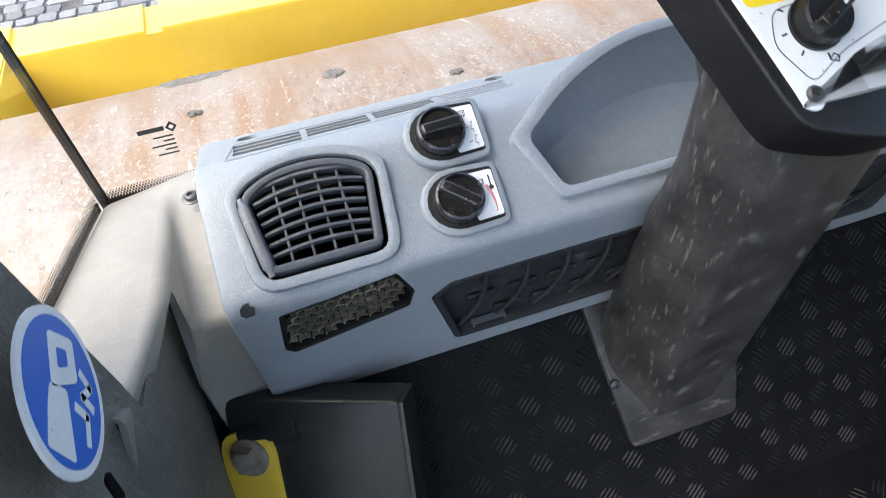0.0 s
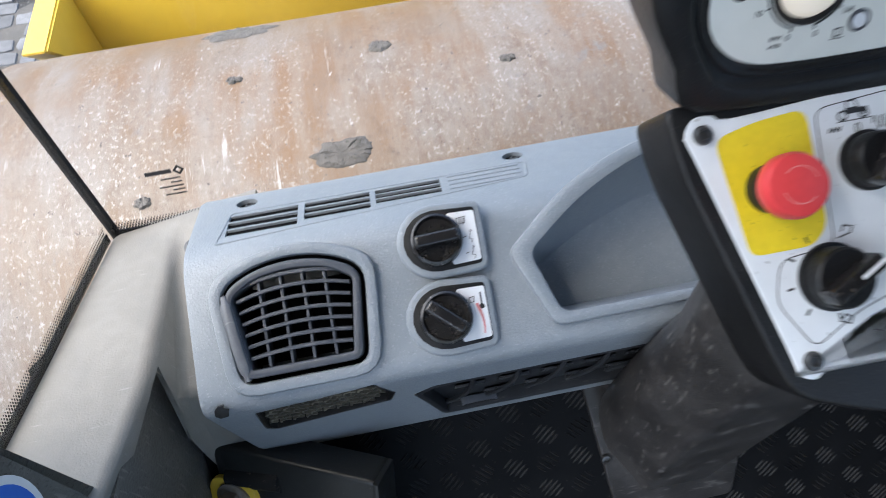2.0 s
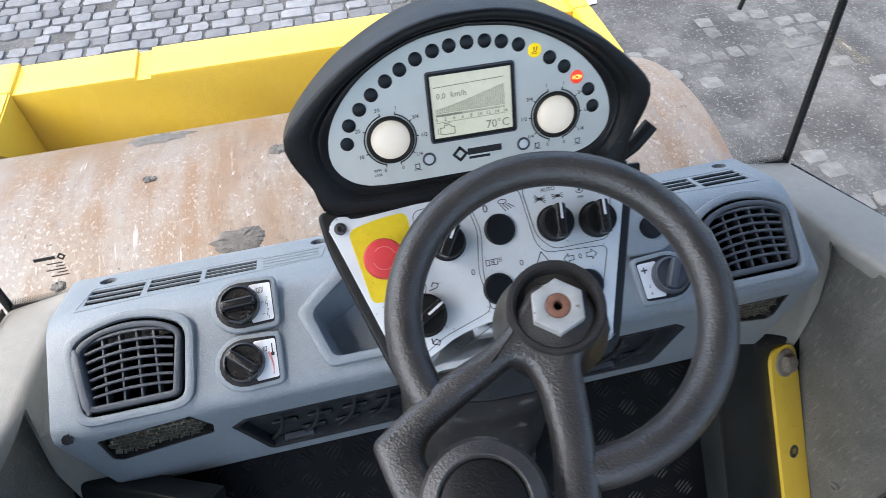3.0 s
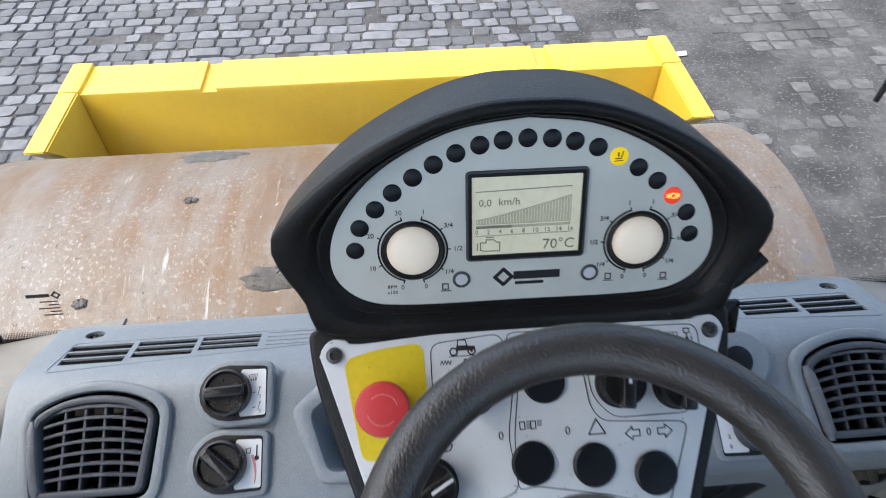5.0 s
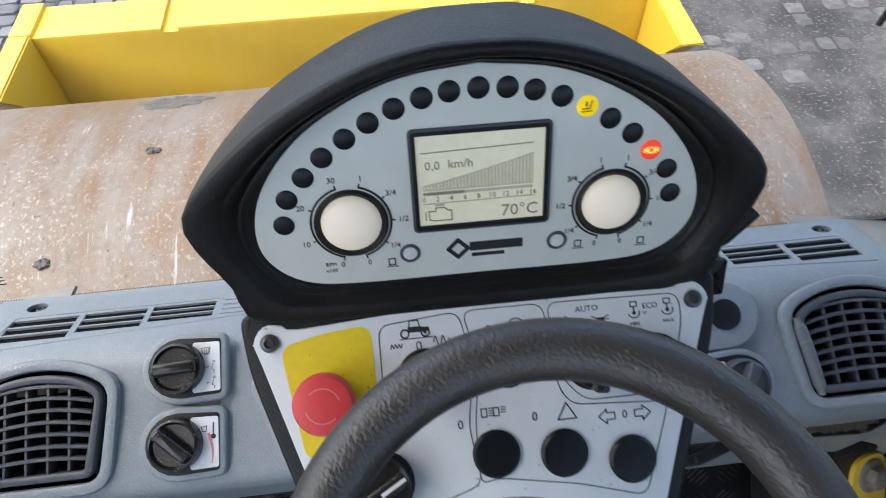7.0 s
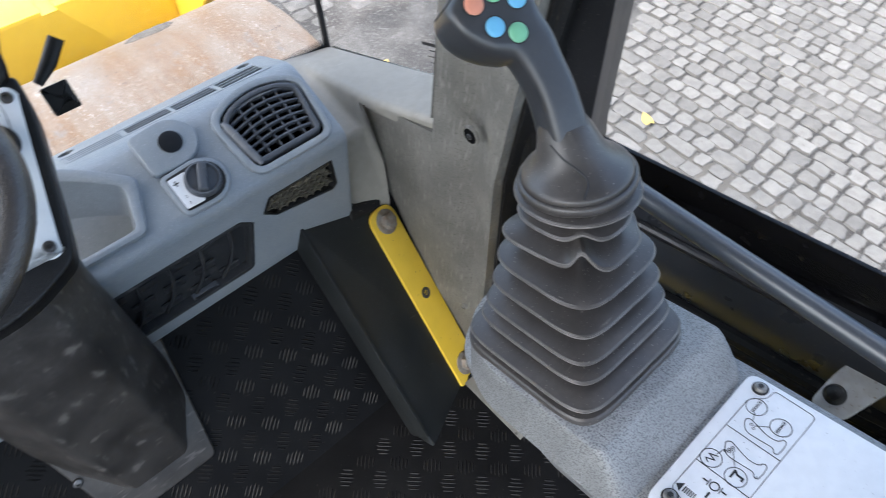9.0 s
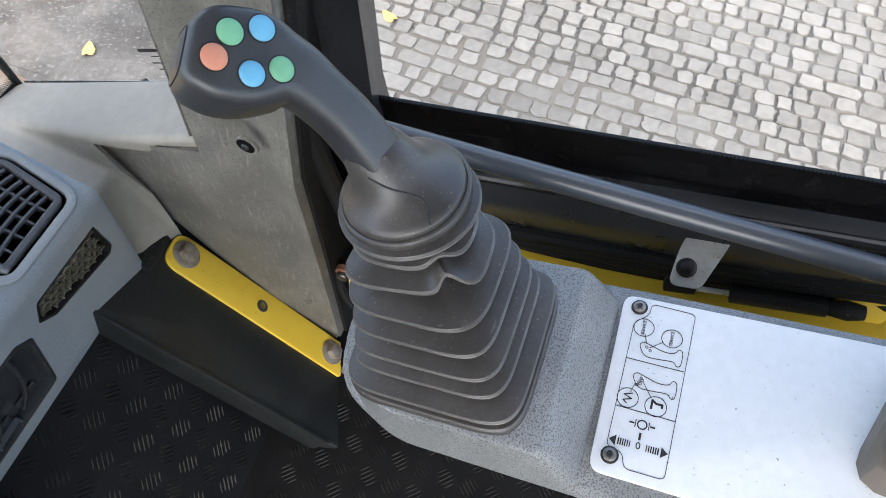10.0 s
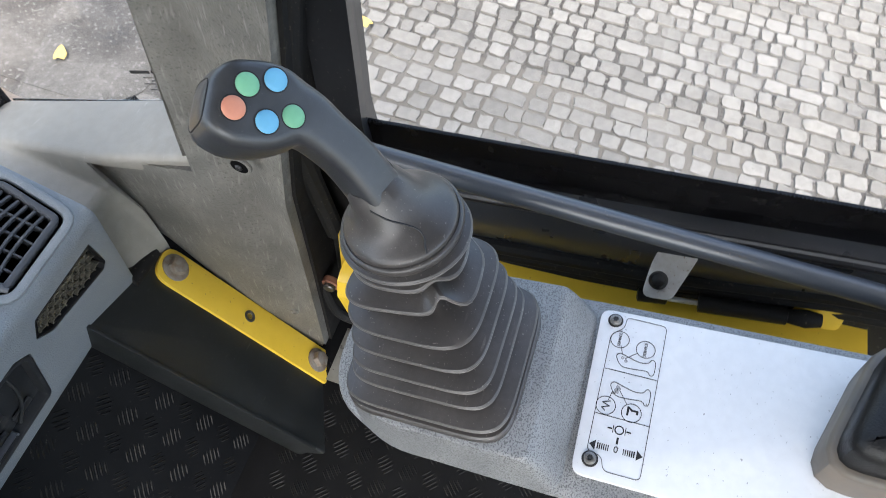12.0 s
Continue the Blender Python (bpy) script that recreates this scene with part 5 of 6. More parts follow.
gauge(-0.0895, 0.0085, ("30", "20", "10", "0"), ("1", "3/4", "1/2", "1/4", "0"))
gauge(0.0925, 0.0075, ("1", "3/4", "1/2", "1/4", "0"), ("1", "3/4", "1/2", "1/4", "0"))
p = bmesh.new()
words("RPM", -0.1075, -0.0235, 0.0042, Z, p)
words("x100", -0.1075, -0.0285, 0.0042, Z, p)
for cx, cy in ((-0.064, -0.026), (0.071, -0.0245), (0.118, -0.0265)):
    stroke([(cx - 0.0025, cy - 0.002), (cx - 0.0025, cy + 0.003), (cx + 0.002, cy + 0.003), (cx + 0.002, cy - 0.002)], 0.0008, Z, p, True)
    stroke([(cx - 0.004, cy - 0.0035), (cx + 0.004, cy - 0.0035)], 0.0006, Z, p)
# the maker's badge as plain shapes
part("scale_symbol", p, PRINT, cluster, m=INSTR, kind="stuff")
badge = part("badge", stroke([(-0.0235, -0.0195), (-0.0165, -0.0125), (-0.0095, -0.0195), (-0.0165, -0.0265)], 0.0030, Z, bmesh.new(), True), PRINT, cluster, m=INSTR)
part("badge_bar", stroke([(-0.006, -0.0185), (0.028, -0.0185)], 0.0072, Z, bmesh.new()), PRINT, badge, m=INSTR)
part("badge_bar", stroke([(-0.006, -0.0255), (0.016, -0.0255)], 0.0028, Z, bmesh.new()), PRINT, badge, m=INSTR)
for x, y in ((-0.051, -0.0195), (0.055, -0.0195)):
    k = part("push_button", lathe([(0.0073, Z - 0.001), (0.0073, Z + 0.001), (0.0058, Z + 0.0018), (0.0052, Z + 0.0008)], 24, cx=x, cy=y), VENT, cluster, m=INSTR)
    part("cap", lathe([(0.0052, Z), (0.005, Z + 0.0012), (0.0005, Z + 0.0018)], 20, cx=x, cy=y), SWITCH, k, m=INSTR)

# switch panel below the cluster
SWO = [(-0.168, 0.000), (-0.160, 0.012), (-0.147, 0.012), (-0.135, 0.008), (-0.06, 0.0125), (0.0, 0.015), (0.06, 0.0130), (0.137, 0.010), (0.150, 0.013), (0.164, 0.012), (0.171, 0.0), (0.165, -0.016), (0.118, -0.160), (0.117, -0.172), (0.105, -0.177), (0.093, -0.171), (0.06, -0.142), (0.0, -0.130), (-0.06, -0.141), (-0.096, -0.169), (-0.107, -0.176), (-0.118, -0.170), (-0.121, -0.156), (-0.163, -0.016)]
sw_o = [Vector(p) for p in spline(SWO, 3, True)]
panel = part("switch_panel", slab(sw_o, -0.001, 0.0022, 0.0008), SWITCH, console, "pale grey switch panel with printed symbols", m=SW)
Y = 0.0022
part("stop_field", slab(rounded([(-0.149, -0.004), (-0.118, 0.003), (-0.083, 0.006), (-0.081, -0.074), (-0.092, -0.086), (-0.137, -0.086), (-0.1395, -0.07)], 0.010), Y - 0.0005, Y + 0.0003), YELLOWFILM, panel, "yellow printed field", m=SW)
stop = part("emergency_stop", lathe([(0.0165, 0), (0.0165, 0.010), (0.0125, 0.012), (0.0125, 0.016)], 30), BLACK, console, m=SW @ Matrix.Translation((-0.117, -0.043, Y)))
part("mushroom", lathe([(0.0125, 0.014), (0.0185, 0.017), (0.0212, 0.022), (0.0214, 0.030), (0.0195, 0.034), (0.014, 0.0355), (0.001, 0.036)], 36), RED, stop, "red push cap", m=SW @ Matrix.Translation((-0.117, -0.043, Y)))
p = bmesh.new()
for q0 in (0.3, 0.3 + math.pi):
    stroke([(0.0115 * math.cos(q0 + t), 0.0115 * math.sin(q0 + t)) for t in (0, 0.4, 0.8, 1.2, 1.6, 2.0)], 0.0016, 0.0353, p)
part("arrow_print", p, REDPALE, stop, m=SW @ Matrix.Translation((-0.117, -0.043, Y)))
p = bmesh.new()


def boxed(o, w=0.0007):
    stroke(rounded(o, 0.009, 4), w, Y, p, True)


boxed([(-0.077, 0.004), (-0.018, 0.009), (-0.010, -0.03), (-0.018, -0.075), (-0.012, -0.118), (-0.07, -0.136), (-0.103, -0.155), (-0.125, -0.12), (-0.118, -0.092), (-0.078, -0.088)])
boxed([(-0.015, 0.009), (0.045, 0.0085), (0.051, -0.055), (0.06, -0.068), (0.132, -0.073), (0.108, -0.140), (0.06, -0.126), (0.0, -0.115), (-0.013, -0.118), (-0.013, -0.075), (-0.006, -0.03)])
boxed([(0.048, 0.0085), (0.148, 0.006), (0.149, -0.014), (0.135, -0.066), (0.070, -0.066), (0.054, -0.048)])
stroke([(-0.012, -0.133), (-0.055, -0.152), (-0.06, -0.15)], 0.0007, Y, p)
# symbols: roller with wave signs, work lamp, engine speeds, lights, hazard, indicators
words("0", -0.0485, -0.0135, 0.010, Y, p)
# roller: filled body, cab frame, two wheels, ground line
slab([Vector(q) for q in ((-0.0555, -0.0030), (-0.0400, -0.0030), (-0.0400, 0.0002), (-0.0455, 0.0006), (-0.0462, 0.0012), (-0.0555, 0.0012))], Y, Y + 0.0003, bm=p)
stroke([(-0.0545, 0.0010), (-0.0540, 0.0056), (-0.0478, 0.0056), (-0.0468, 0.0010)], 0.0009, Y, p)
for cx, r in ((-0.0580, 0.0030), (-0.0430, 0.0030)):
    stroke(oval(cx, -0.0036, r, n=12), 0.0012, Y, p, True)
slab(oval(-0.0430, -0.0036, 0.0012, n=8), Y, Y + 0.0003, bm=p)
stroke([(-0.0620, -0.0074), (-0.0380, -0.0074)], 0.0007, Y, p)
stroke([(-0.0695 + 0.0013 * k, -0.0135 + 0.0030 * (k % 2)) for k in range(8)], 0.0007, Y, p)
stroke([(-0.0375 + 0.00055 * k, -0.0115 + 0.0042 * math.sin(k * 0.62)) for k in range(22)], 0.0008, Y, p)
words("0", 0.0035, -0.008, 0.0125, Y, p)
stroke(oval(0.024, -0.003, 0.0048, 0.0025, 12), 0.0008, Y, p, True)
for k in range(4):
    stroke([(0.021 + 0.003 * k, -0.006), (0.026 + 0.0035 * k, -0.014 + 0.001 * k)], 0.0009, Y, p)
words("AUTO", 0.078, 0.001, 0.0062, Y, p)


def exhaust_mark(cx, cy, struck):
    """A small filter box with branching pipes at both ends."""
    slab([Vector((cx + a, cy + b)) for a, b in ((-0.0026, -0.0016), (0.0026, -0.0016), (0.0026, 0.0016), (-0.0026, 0.0016))], Y, Y + 0.0003, bm=p)
    for sgn in (-1, 1):
        for dy in (-0.0028, 0.0, 0.0028):
            stroke([(cx + sgn * 0.0026, cy + dy * 0.3), (cx + sgn * 0.0046, cy + dy * 0.8), (cx + sgn * 0.0066, cy + dy)], 0.0007, Y, p)
    if struck:
        stroke([(cx - 0.0052, cy + 0.0052), (cx + 0.0052, cy - 0.0052)], 0.0008, Y, p)


exhaust_mark(0.0665, -0.0080, True)
exhaust_mark(0.0875, -0.0080, False)
words("ECO", 0.126, -0.0015, 0.0058, Y, p)
for cx, t in ((0.1135, "MIN"), (0.139, "MAX")):
    # piston over a crank, with a turning arrow
    stroke([(cx - 0.0024, -0.0010), (cx - 0.0024, 0.0026), (cx + 0.0024, 0.0026), (cx + 0.0024, -0.0010)], 0.0008, Y, p, True)
    stroke([(cx, -0.0010), (cx, -0.0050)], 0.0010, Y, p)
    slab(oval(cx, -0.0058, 0.0015, n=8), Y, Y + 0.0003, bm=p)
    stroke([(cx + 0.0042 * math.cos(q), -0.0058 + 0.0036 * math.sin(q)) for q in (-3.0, -2.5, -2.0, -1.5, -1.0, -0.5, 0.0, 0.4)], 0.0008, Y, p)
    words(t, cx, -0.0140, 0.0040, Y, p)
words("0", -0.024, -0.074, 0.0095, Y, p)
for cx, n in ((-0.005, 4), (0.004, 3)):
    stroke([(cx - 0.003, -0.064), (cx + 0.001, -0.064), (cx + 0.001, -0.070), (cx - 0.003, -0.070)], 0.0008, Y, p, True)
    for k in range(n):
        stroke([(cx + 0.0025, -0.0640 - 0.0018 * k), (cx + 0.006, -0.0640 - 0.0018 * k)], 0.0007, Y, p)
words("0", 0.031, -0.074, 0.0095, Y, p)
stroke([(0.048, -0.078), (0.055, -0.066), (0.062, -0.078)], 0.0010, Y, p, True)
words("0", 0.098, -0.0795, 0.0085, Y, p)
for s in (-1, 1):
    cx = 0.098 + s * 0.0135
    stroke([(cx + s * 0.006, -0.0795), (cx, -0.074), (cx, -0.077), (cx - s * 0.006, -0.077), (cx - s * 0.006, -0.082), (cx, -0.082), (cx, -0.085)], 0.0008, Y, p, True)
for q in (2.0, 2.6, 3.3, 4.0, 4.8):
    stroke([(-0.085 + 0.027 * math.cos(q), -0.108 + 0.027 * math.sin(q)), (-0.085 + 0.031 * math.cos(q), -0.108 + 0.031 * math.sin(q))], 0.0016, Y, p)
stroke([(-0.075, -0.084), (-0.066, -0.082), (-0.064, -0.078), (-0.070, -0.076), (-0.072, -0.080)], 0.0010, Y, p)
stroke([(-0.083, -0.140), (-0.076, -0.143), (-0.074, -0.139), (-0.078, -0.136)], 0.0010, Y, p, True)
part("panel_print", p, PRINT, panel, m=SW)


def rotary(x, y, turn, r=0.0185):
    """A black selector knob with a white pointer stripe."""
    m = SW @ Matrix.Translation((x, y, Y)) @ Matrix.Rotation(turn, 4, "Z")
    k = part("selector_knob", lathe([(r * 1.12, 0), (r * 1.12, 0.003), (r, 0.004), (r * 0.98, 0.016), (r * 0.9, 0.018), (r * 0.1, 0.018)], 32), BLACK, console, m=m)
    part("knob_grip", slab(rounded([(-0.0055, -r), (0.0055, -r), (0.0055, r), (-0.0055, r)], 0.003), 0.015, 0.030, 0.002), GLOSS, k, m=m)
    part("pointer", block(-0.0013, 0.0013, r * 0.05, r * 0.98, 0.0298, 0.0304), WHITE, k, "white pointer stripe", m=m)


rotary(-0.0455, -0.036, radians(-32))
rotary(0.0775, -0.038, radians(-6))
rotary(0.1255, -0.0425, radians(-4))
rotary(-0.0845, -0.109, radians(-60), 0.021)
for x, y in ((0.0145, -0.033), (0.0, -0.097), (0.050, -0.102), (0.100, -0.112)):
    part("rocker_plug", lathe([(0.0175, 0), (0.0175, 0.0025), (0.0155, 0.0042), (0.0008, 0.0048)], 30), LAMPOFF, console, m=SW @ Matrix.Translation((x, y, Y)))
for x, y in ((-0.156, 0.0), (0.159, 0.0), (-0.107, -0.163), (0.106, -0.163)):
    torx_screw(console, SW @ Matrix.Translation((x, y, Y)), 0.0068)
# the housing behind the panel and the trunk down to the toe board
outer = inset(sw_o, -0.011)
hull = [Vector((p.x, p.y)) for p in outer]


def trunk_ring(t, n=48):
    """Sections of the housing: from the panel's back down and forward to the foot."""
    c = Vector((0, 0.63, 0.86)).lerp(Vector((0.0, 0.735, 0.17)), t)
    return c


shell_o = rounded([(-0.178, 0.022), (0.180, 0.022), (0.176, -0.02), (0.128, -0.165), (0.118, -0.188), (0.05, -0.215), (-0.05, -0.215), (-0.119, -0.188), (-0.130, -0.165), (-0.174, -0.02)], [0.01, 0.01, 0.02, 0.03, 0.02, 0.05, 0.05, 0.02, 0.03, 0.02], 4)
part("panel_housing", slab(shell_o, -0.055, 0.0, 0.004), BLACK, console, m=SW)
sec = lambda cx, cy, z, w, d: [(cx + p.x, cy + p.y, z) for p in rounded([(-w * 0.52, -d), (w * 0.52, -d), (w, -d * 0.15), (w, d * 0.6), (w * 0.7, d), (-w * 0.7, d), (-w, d * 0.6), (-w, -d * 0.15)], [0.012, 0.012, 0.02, 0.02, 0.02, 0.02, 0.02, 0.02], 4)]
rings = [sec(0.0, 0.575, 0.93, 0.135, 0.035), sec(0.0, 0.545, 0.84, 0.125, 0.045), sec(0.0, 0.570, 0.74, 0.118, 0.055), sec(0.0, 0.630, 0.58, 0.122, 0.065), sec(0.002, 0.685, 0.42, 0.125, 0.072), sec(0.004, 0.735, 0.27, 0.114, 0.080), sec(0.004, 0.775, 0.13, 0.100, 0.085)]
part("column_trunk", loft(bmesh.new(), rings), COLUMN, console, "scuffed black column trunk", m=CAB, angle=50)
part("column_foot", slab(rounded([(-0.088, 0.150), (0.088, 0.150), (0.128, 0.40), (-0.128, 0.40)], 0.012), -0.004, 0.010, 0.003), COLUMN, console, m=toe_m)
torx_screw(console, toe_m @ Matrix.Translation((-0.101, 0.262, 0.010)), 0.008)
# steering shaft collar between panel and wheel
part("shaft_collar", lathe([(0.036, -0.115), (0.036, -0.06), (0.033, -0.050), (0.030, -0.02)], 32), HUB, console, m=WHEEL)
part("shaft", lathe([(0.016, -0.06), (0.016, -0.01)], 20), STEEL, console, m=WHEEL)
# key and clip on the flank of the housing
part("key_head", tube([(0.198, 0.640, 0.962), (0.222, 0.645, 0.978), (0.246, 0.65, 1.000)], [0.006, 0.010, 0.010], 12, flat=0.6), BLACK, console, m=CAB)
part("key_tag", moved(hoop(rounded([(-0.017, -0.018), (0.017, -0.018), (0.017, 0.018), (-0.017, 0.018)], 0.003), oval(0.006, -0.002, 0.005, n=20), 0, 0.005, 0.001), plane((0.212, 0.636, 0.938), (0, 0.2, 1))), BLACK, console, m=CAB)

# ---- steering wheel ----
R, r = 0.1231, 0.0155
a0, a1 = radians(-97), radians(205)
arc = [(R * math.cos(a0 + (a1 - a0) * k / 72), R * math.sin(a0 + (a1 - a0) * k / 72), 0) for k in range(73)]
bm = bmesh.new()
rings = []
for k, (x, y, z) in enumerate(arc):
    q = a0 + (a1 - a0) * k / 72
    d = Vector((math.cos(q), math.sin(q), 0))
    c = Vector((x, y, z))
    rings.append([c + d * (r * math.cos(t)) + Vector((0, 0, 1)) * (r * (0.95 if math.sin(t) > 0 else 0.8) * math.sin(t)) for t in [2 * math.pi * j / 18 for j in range(18)]])
wheel = part("steering_wheel", loft(bm, rings), RUBBER, console, "small black steering wheel with a spinner knob and bare centre nut", m=WHEEL, angle=60)
part("hub", lathe([(0.033, -0.045), (0.036, -0.012), (0.0385, 0.004), (0.0385, 0.015), (0.0365, 0.019), (0.0335, 0.019), (0.0315, 0.016), (0.029, 0.003), (0.022, 0.001)], 36), HUB, wheel, m=WHEEL @ Matrix.Translation((-0.003, -0.003, 0)))
part("hub_bell", lathe([(0.0380, 0.006), (0.0395, -0.004), (0.0425, -0.018), (0.0475, -0.034), (0.0495, -0.044)], 36), RUBBER, wheel, m=WHEEL @ Matrix.Translation((-0.003, -0.003, 0)))
part("washer", lathe([(0.024, -0.003), (0.024, 0.001), (0.010, 0.001)], 28), BRONZE, wheel, m=WHEEL @ Matrix.Translation((-0.003, -0.004, 0)))
nut_m = WHEEL @ Matrix.Translation((-0.003, -0.005, 0.010))
nut = part("nut", hoop(oval(0, 0, 0.0225, n=24), oval(0, 0, 0.0105, n=24), 0.0, 0.003), STEEL, wheel, m=nut_m)
hexo = [Vector((0.0218 * math.cos(math.pi / 3 * k + 0.35), 0.0218 * math.sin(math.pi / 3 * k + 0.35))) for k in range(6)]
hexo = [hexo[k].lerp(hexo[(k + 1) % 6], t) for k in range(6) for t in (0, 0.25, 0.5, 0.75)]
part("nut_head", hoop(hexo, oval(0, 0, 0.0095, n=24)[0:24], 0.002, 0.017, 0.0015), STEEL, wheel, "zinc plated hexagon nut", m=nut_m)
part("shaft_end", hoop(oval(0, 0, 0.0095, n=24), oval(0, 0, 0.0036, n=24), 0.0, 0.0175, 0.001), BRONZE, wheel, "rusty hollow shaft end", m=nut_m)


def resampled(o, centre, n):
    """Points of an outline at even angles round a centre."""
    out = []
    c = Vector(centre)
    for k in range(n):
        a = 2 * math.pi * k / n
        d = Vector((math.cos(a), math.sin(a)))
        best = None
        for i in range(len(o)):
            p, q = Vector(o[i - 1]) - c, Vector(o[i]) - c
            e = q - p
            den = d.x * e.y - d.y * e.x
            if abs(den) < 1e-12:
                continue
            far, s = (p.x * e.y - p.y * e.x) / den, (p.x * d.y - p.y * d.x) / den
            if far > 0 and -1e-6 <= s <= 1.000001 and (best is None or far > best):
                best = far
        out.append(c + d * best)
    return out


# cast spokes: two arms from the hub and the bow that carries the spinner knob, round one open triangle
arm_out = rounded([(0.022, 0.010), (-0.020, 0.022), (-0.040, -0.006), (-0.060, -0.019), (-0.096, -0.031), (-0.125, -0.047), (-0.1635, -0.0695), (-0.157, -0.100), (-0.142, -0.152), (-0.110, -0.172), (-0.045, -0.176), (-0.014, -0.160), (-0.0045, -0.110), (0.001, -0.072), (0.003, -0.045), (0.030, -0.020)], [0.01, 0.01, 0.01, 0.015, 0.01, 0.02, 0.007, 0.03, 0.02, 0.02, 0.02, 0.02, 0.02, 0.02, 0.01, 0.01], 5)
arm_in = rounded([(-0.047, -0.035), (-0.036, -0.041), (-0.0305, -0.063), (-0.0325, -0.104), (-0.042, -0.142), (-0.100, -0.146), (-0.116, -0.130), (-0.121, -0.104), (-0.129, -0.086), (-0.123, -0.0735), (-0.094, -0.057)], [0.003, 0.004, 0.01, 0.02, 0.012, 0.012, 0.012, 0.012, 0.006, 0.006, 0.02], 4)
mid_c = (-0.080, -0.080)
part("spoke_frame", hoop(resampled(arm_out, mid_c, 160), resampled(arm_in, mid_c, 160), -0.013, 0.0160, 0.0080), RUBBER, wheel, m=WHEEL, angle=50)
kn = WHEEL @ Matrix.Translation((-0.091, -0.128, 0.0))
knob = part("spinner_knob", lathe([(0.012, 0.0), (0.014, 0.010), (0.036, 0.016), (0.044, 0.022), (0.045, 0.030), (0.042, 0.036), (0.033, 0.039), (0.031, 0.0375), (0.0305, 0.036), (0.001, 0.0365)], 44), RUBBER, wheel, "round charcoal spinner knob", m=kn)
part("knob_cap", lathe([(0.0305, 0.0355), (0.029, 0.0385), (0.026, 0.0395), (0.001, 0.040)], 40), BLACK, wheel, m=kn)

# ---- foot-well panels with yellow straps ----
def foot_panel(s):
    """A smooth inclined rubber panel beside the toe board, with a bolted yellow strap."""
    f = thing("footwell_liner", CAB @ Matrix.Translation((s * 0.55, 0.6, 0.05)), "smooth dark rubber footwell liner with a bolted yellow strap", "footwell liner", group="footwell liners")
    top, low = (Vector((0.648, 0.7305, 0.369)), Vector((0.649, 0.542, 0.0186))) if s > 0 else (Vector((0.64, 0.716, 0.381)), Vector((0.667, 0.572, -0.006)))
    up = (top - low).normalized()
    side = Vector((0.464, 0.491, 0.058)) - (low + up * 0.055)
    if s > 0:
        side = side - up * side.dot(up)
    m = plane(low, up, -side if s > 0 else Vector((side.x, -side.y, -side.z)))
    if s < 0:
        m = plane(Vector((-low.x, low.y, low.z)), Vector((-up.x, up.y, up.z)), Vector((-side.x, side.y, side.z)))
    m = (Matrix.Identity(4) if s > 0 else Matrix.Translation((-0.036, 0, 0))) @ CAB @ m
    w = side.length
    e = -1 if s > 0 else 1
    lo, hi = sorted((e * -0.03, e * w))
    part("panel", slab(rounded([(lo, -0.09), (hi, -0.05), (hi, 0.50), (lo, 0.50)], 0.012), -0.05, -0.003, 0.006), RAMP, f, m=m)
    part("edge_lip", block(e * w - 0.004, e * w + 0.004, -0.05, 0.5, -0.05, 0.0015, 0.002), RAMP, f, m=m)
    k = e
    o = rounded([(-0.042, -0.040), (0.038, -0.040), (0.038, 0.432 if s > 0 else 0.452), (-0.042, 0.432 if s > 0 else 0.452)], [0.004, 0.004, 0.034, 0.034], 6)
    strap = part("strap", slab(o, -0.003, 0.004, 0.001), YELLOW, f, "yellow painted steel strap", m=m)
    for y, big in ((0.0, True), (0.205, False), (0.397 if s > 0 else 0.4165, True)):
        mm = m @ Matrix.Translation((0, y, 0.004))
        if big:
            hex_bolt(strap, mm, 0.0285)
        else:
            part("bolt", lathe([(0.0135, 0), (0.0135, 0.001), (0.012, 0.0018), (0.0075, 0.0012), (0.006, -0.001), (0.0005, -0.001)], 20), DARKSTEEL, strap, m=mm)
    part("foam_stub", tube([(e * -0.012, 0.446, -0.012), (e * 0.075, 0.458, -0.012)], 0.018, 12), SEAL, f, m=m)


both(foot_panel)

# round sign on the pillar: blue disc, white rim, plain white shapes
sign = thing("safety_sign", CAB @ Matrix.Translation((-0.695, 0.472, 0.781)), "round blue and white safety sticker on the pillar", "sticker")
sm = CAB @ plane((-0.6955, 0.472, 0.781), (0, 0.77, 0.64), (0, 0.66, -0.75))
part("rim", slab(oval(0, 0, 0.0635, n=40), -0.002, 0.0008), WHITE, sign, m=sm)
part("disc", slab(oval(0, 0, 0.0565, n=40), 0.0005, 0.0012), BLUE, sign, m=sm)
p = bmesh.new()
hoop(rounded([(-0.020, 0.002), (0.022, 0.006), (0.026, 0.040), (-0.012, 0.044)], 0.005), rounded([(-0.006, 0.016), (0.012, 0.018), (0.013, 0.031), (-0.003, 0.032)], 0.003), 0.001, 0.0016, bm=p)
slab(rounded([(-0.040, -0.038), (-0.004, -0.052), (0.002, 0.000), (-0.022, 0.006), (-0.030, -0.010)], 0.004), 0.001, 0.0016, bm=p)
stroke([(0.030, 0.014), (0.042, 0.002), (0.026, -0.004), (0.040, -0.014)], 0.007, 0.001, p, h=0.0006)
stroke([(0.012, -0.012), (0.028, -0.020), (0.022, -0.040)], 0.007, 0.001, p, h=0.0006)
part("emblem", p, WHITE, sign, m=sm)

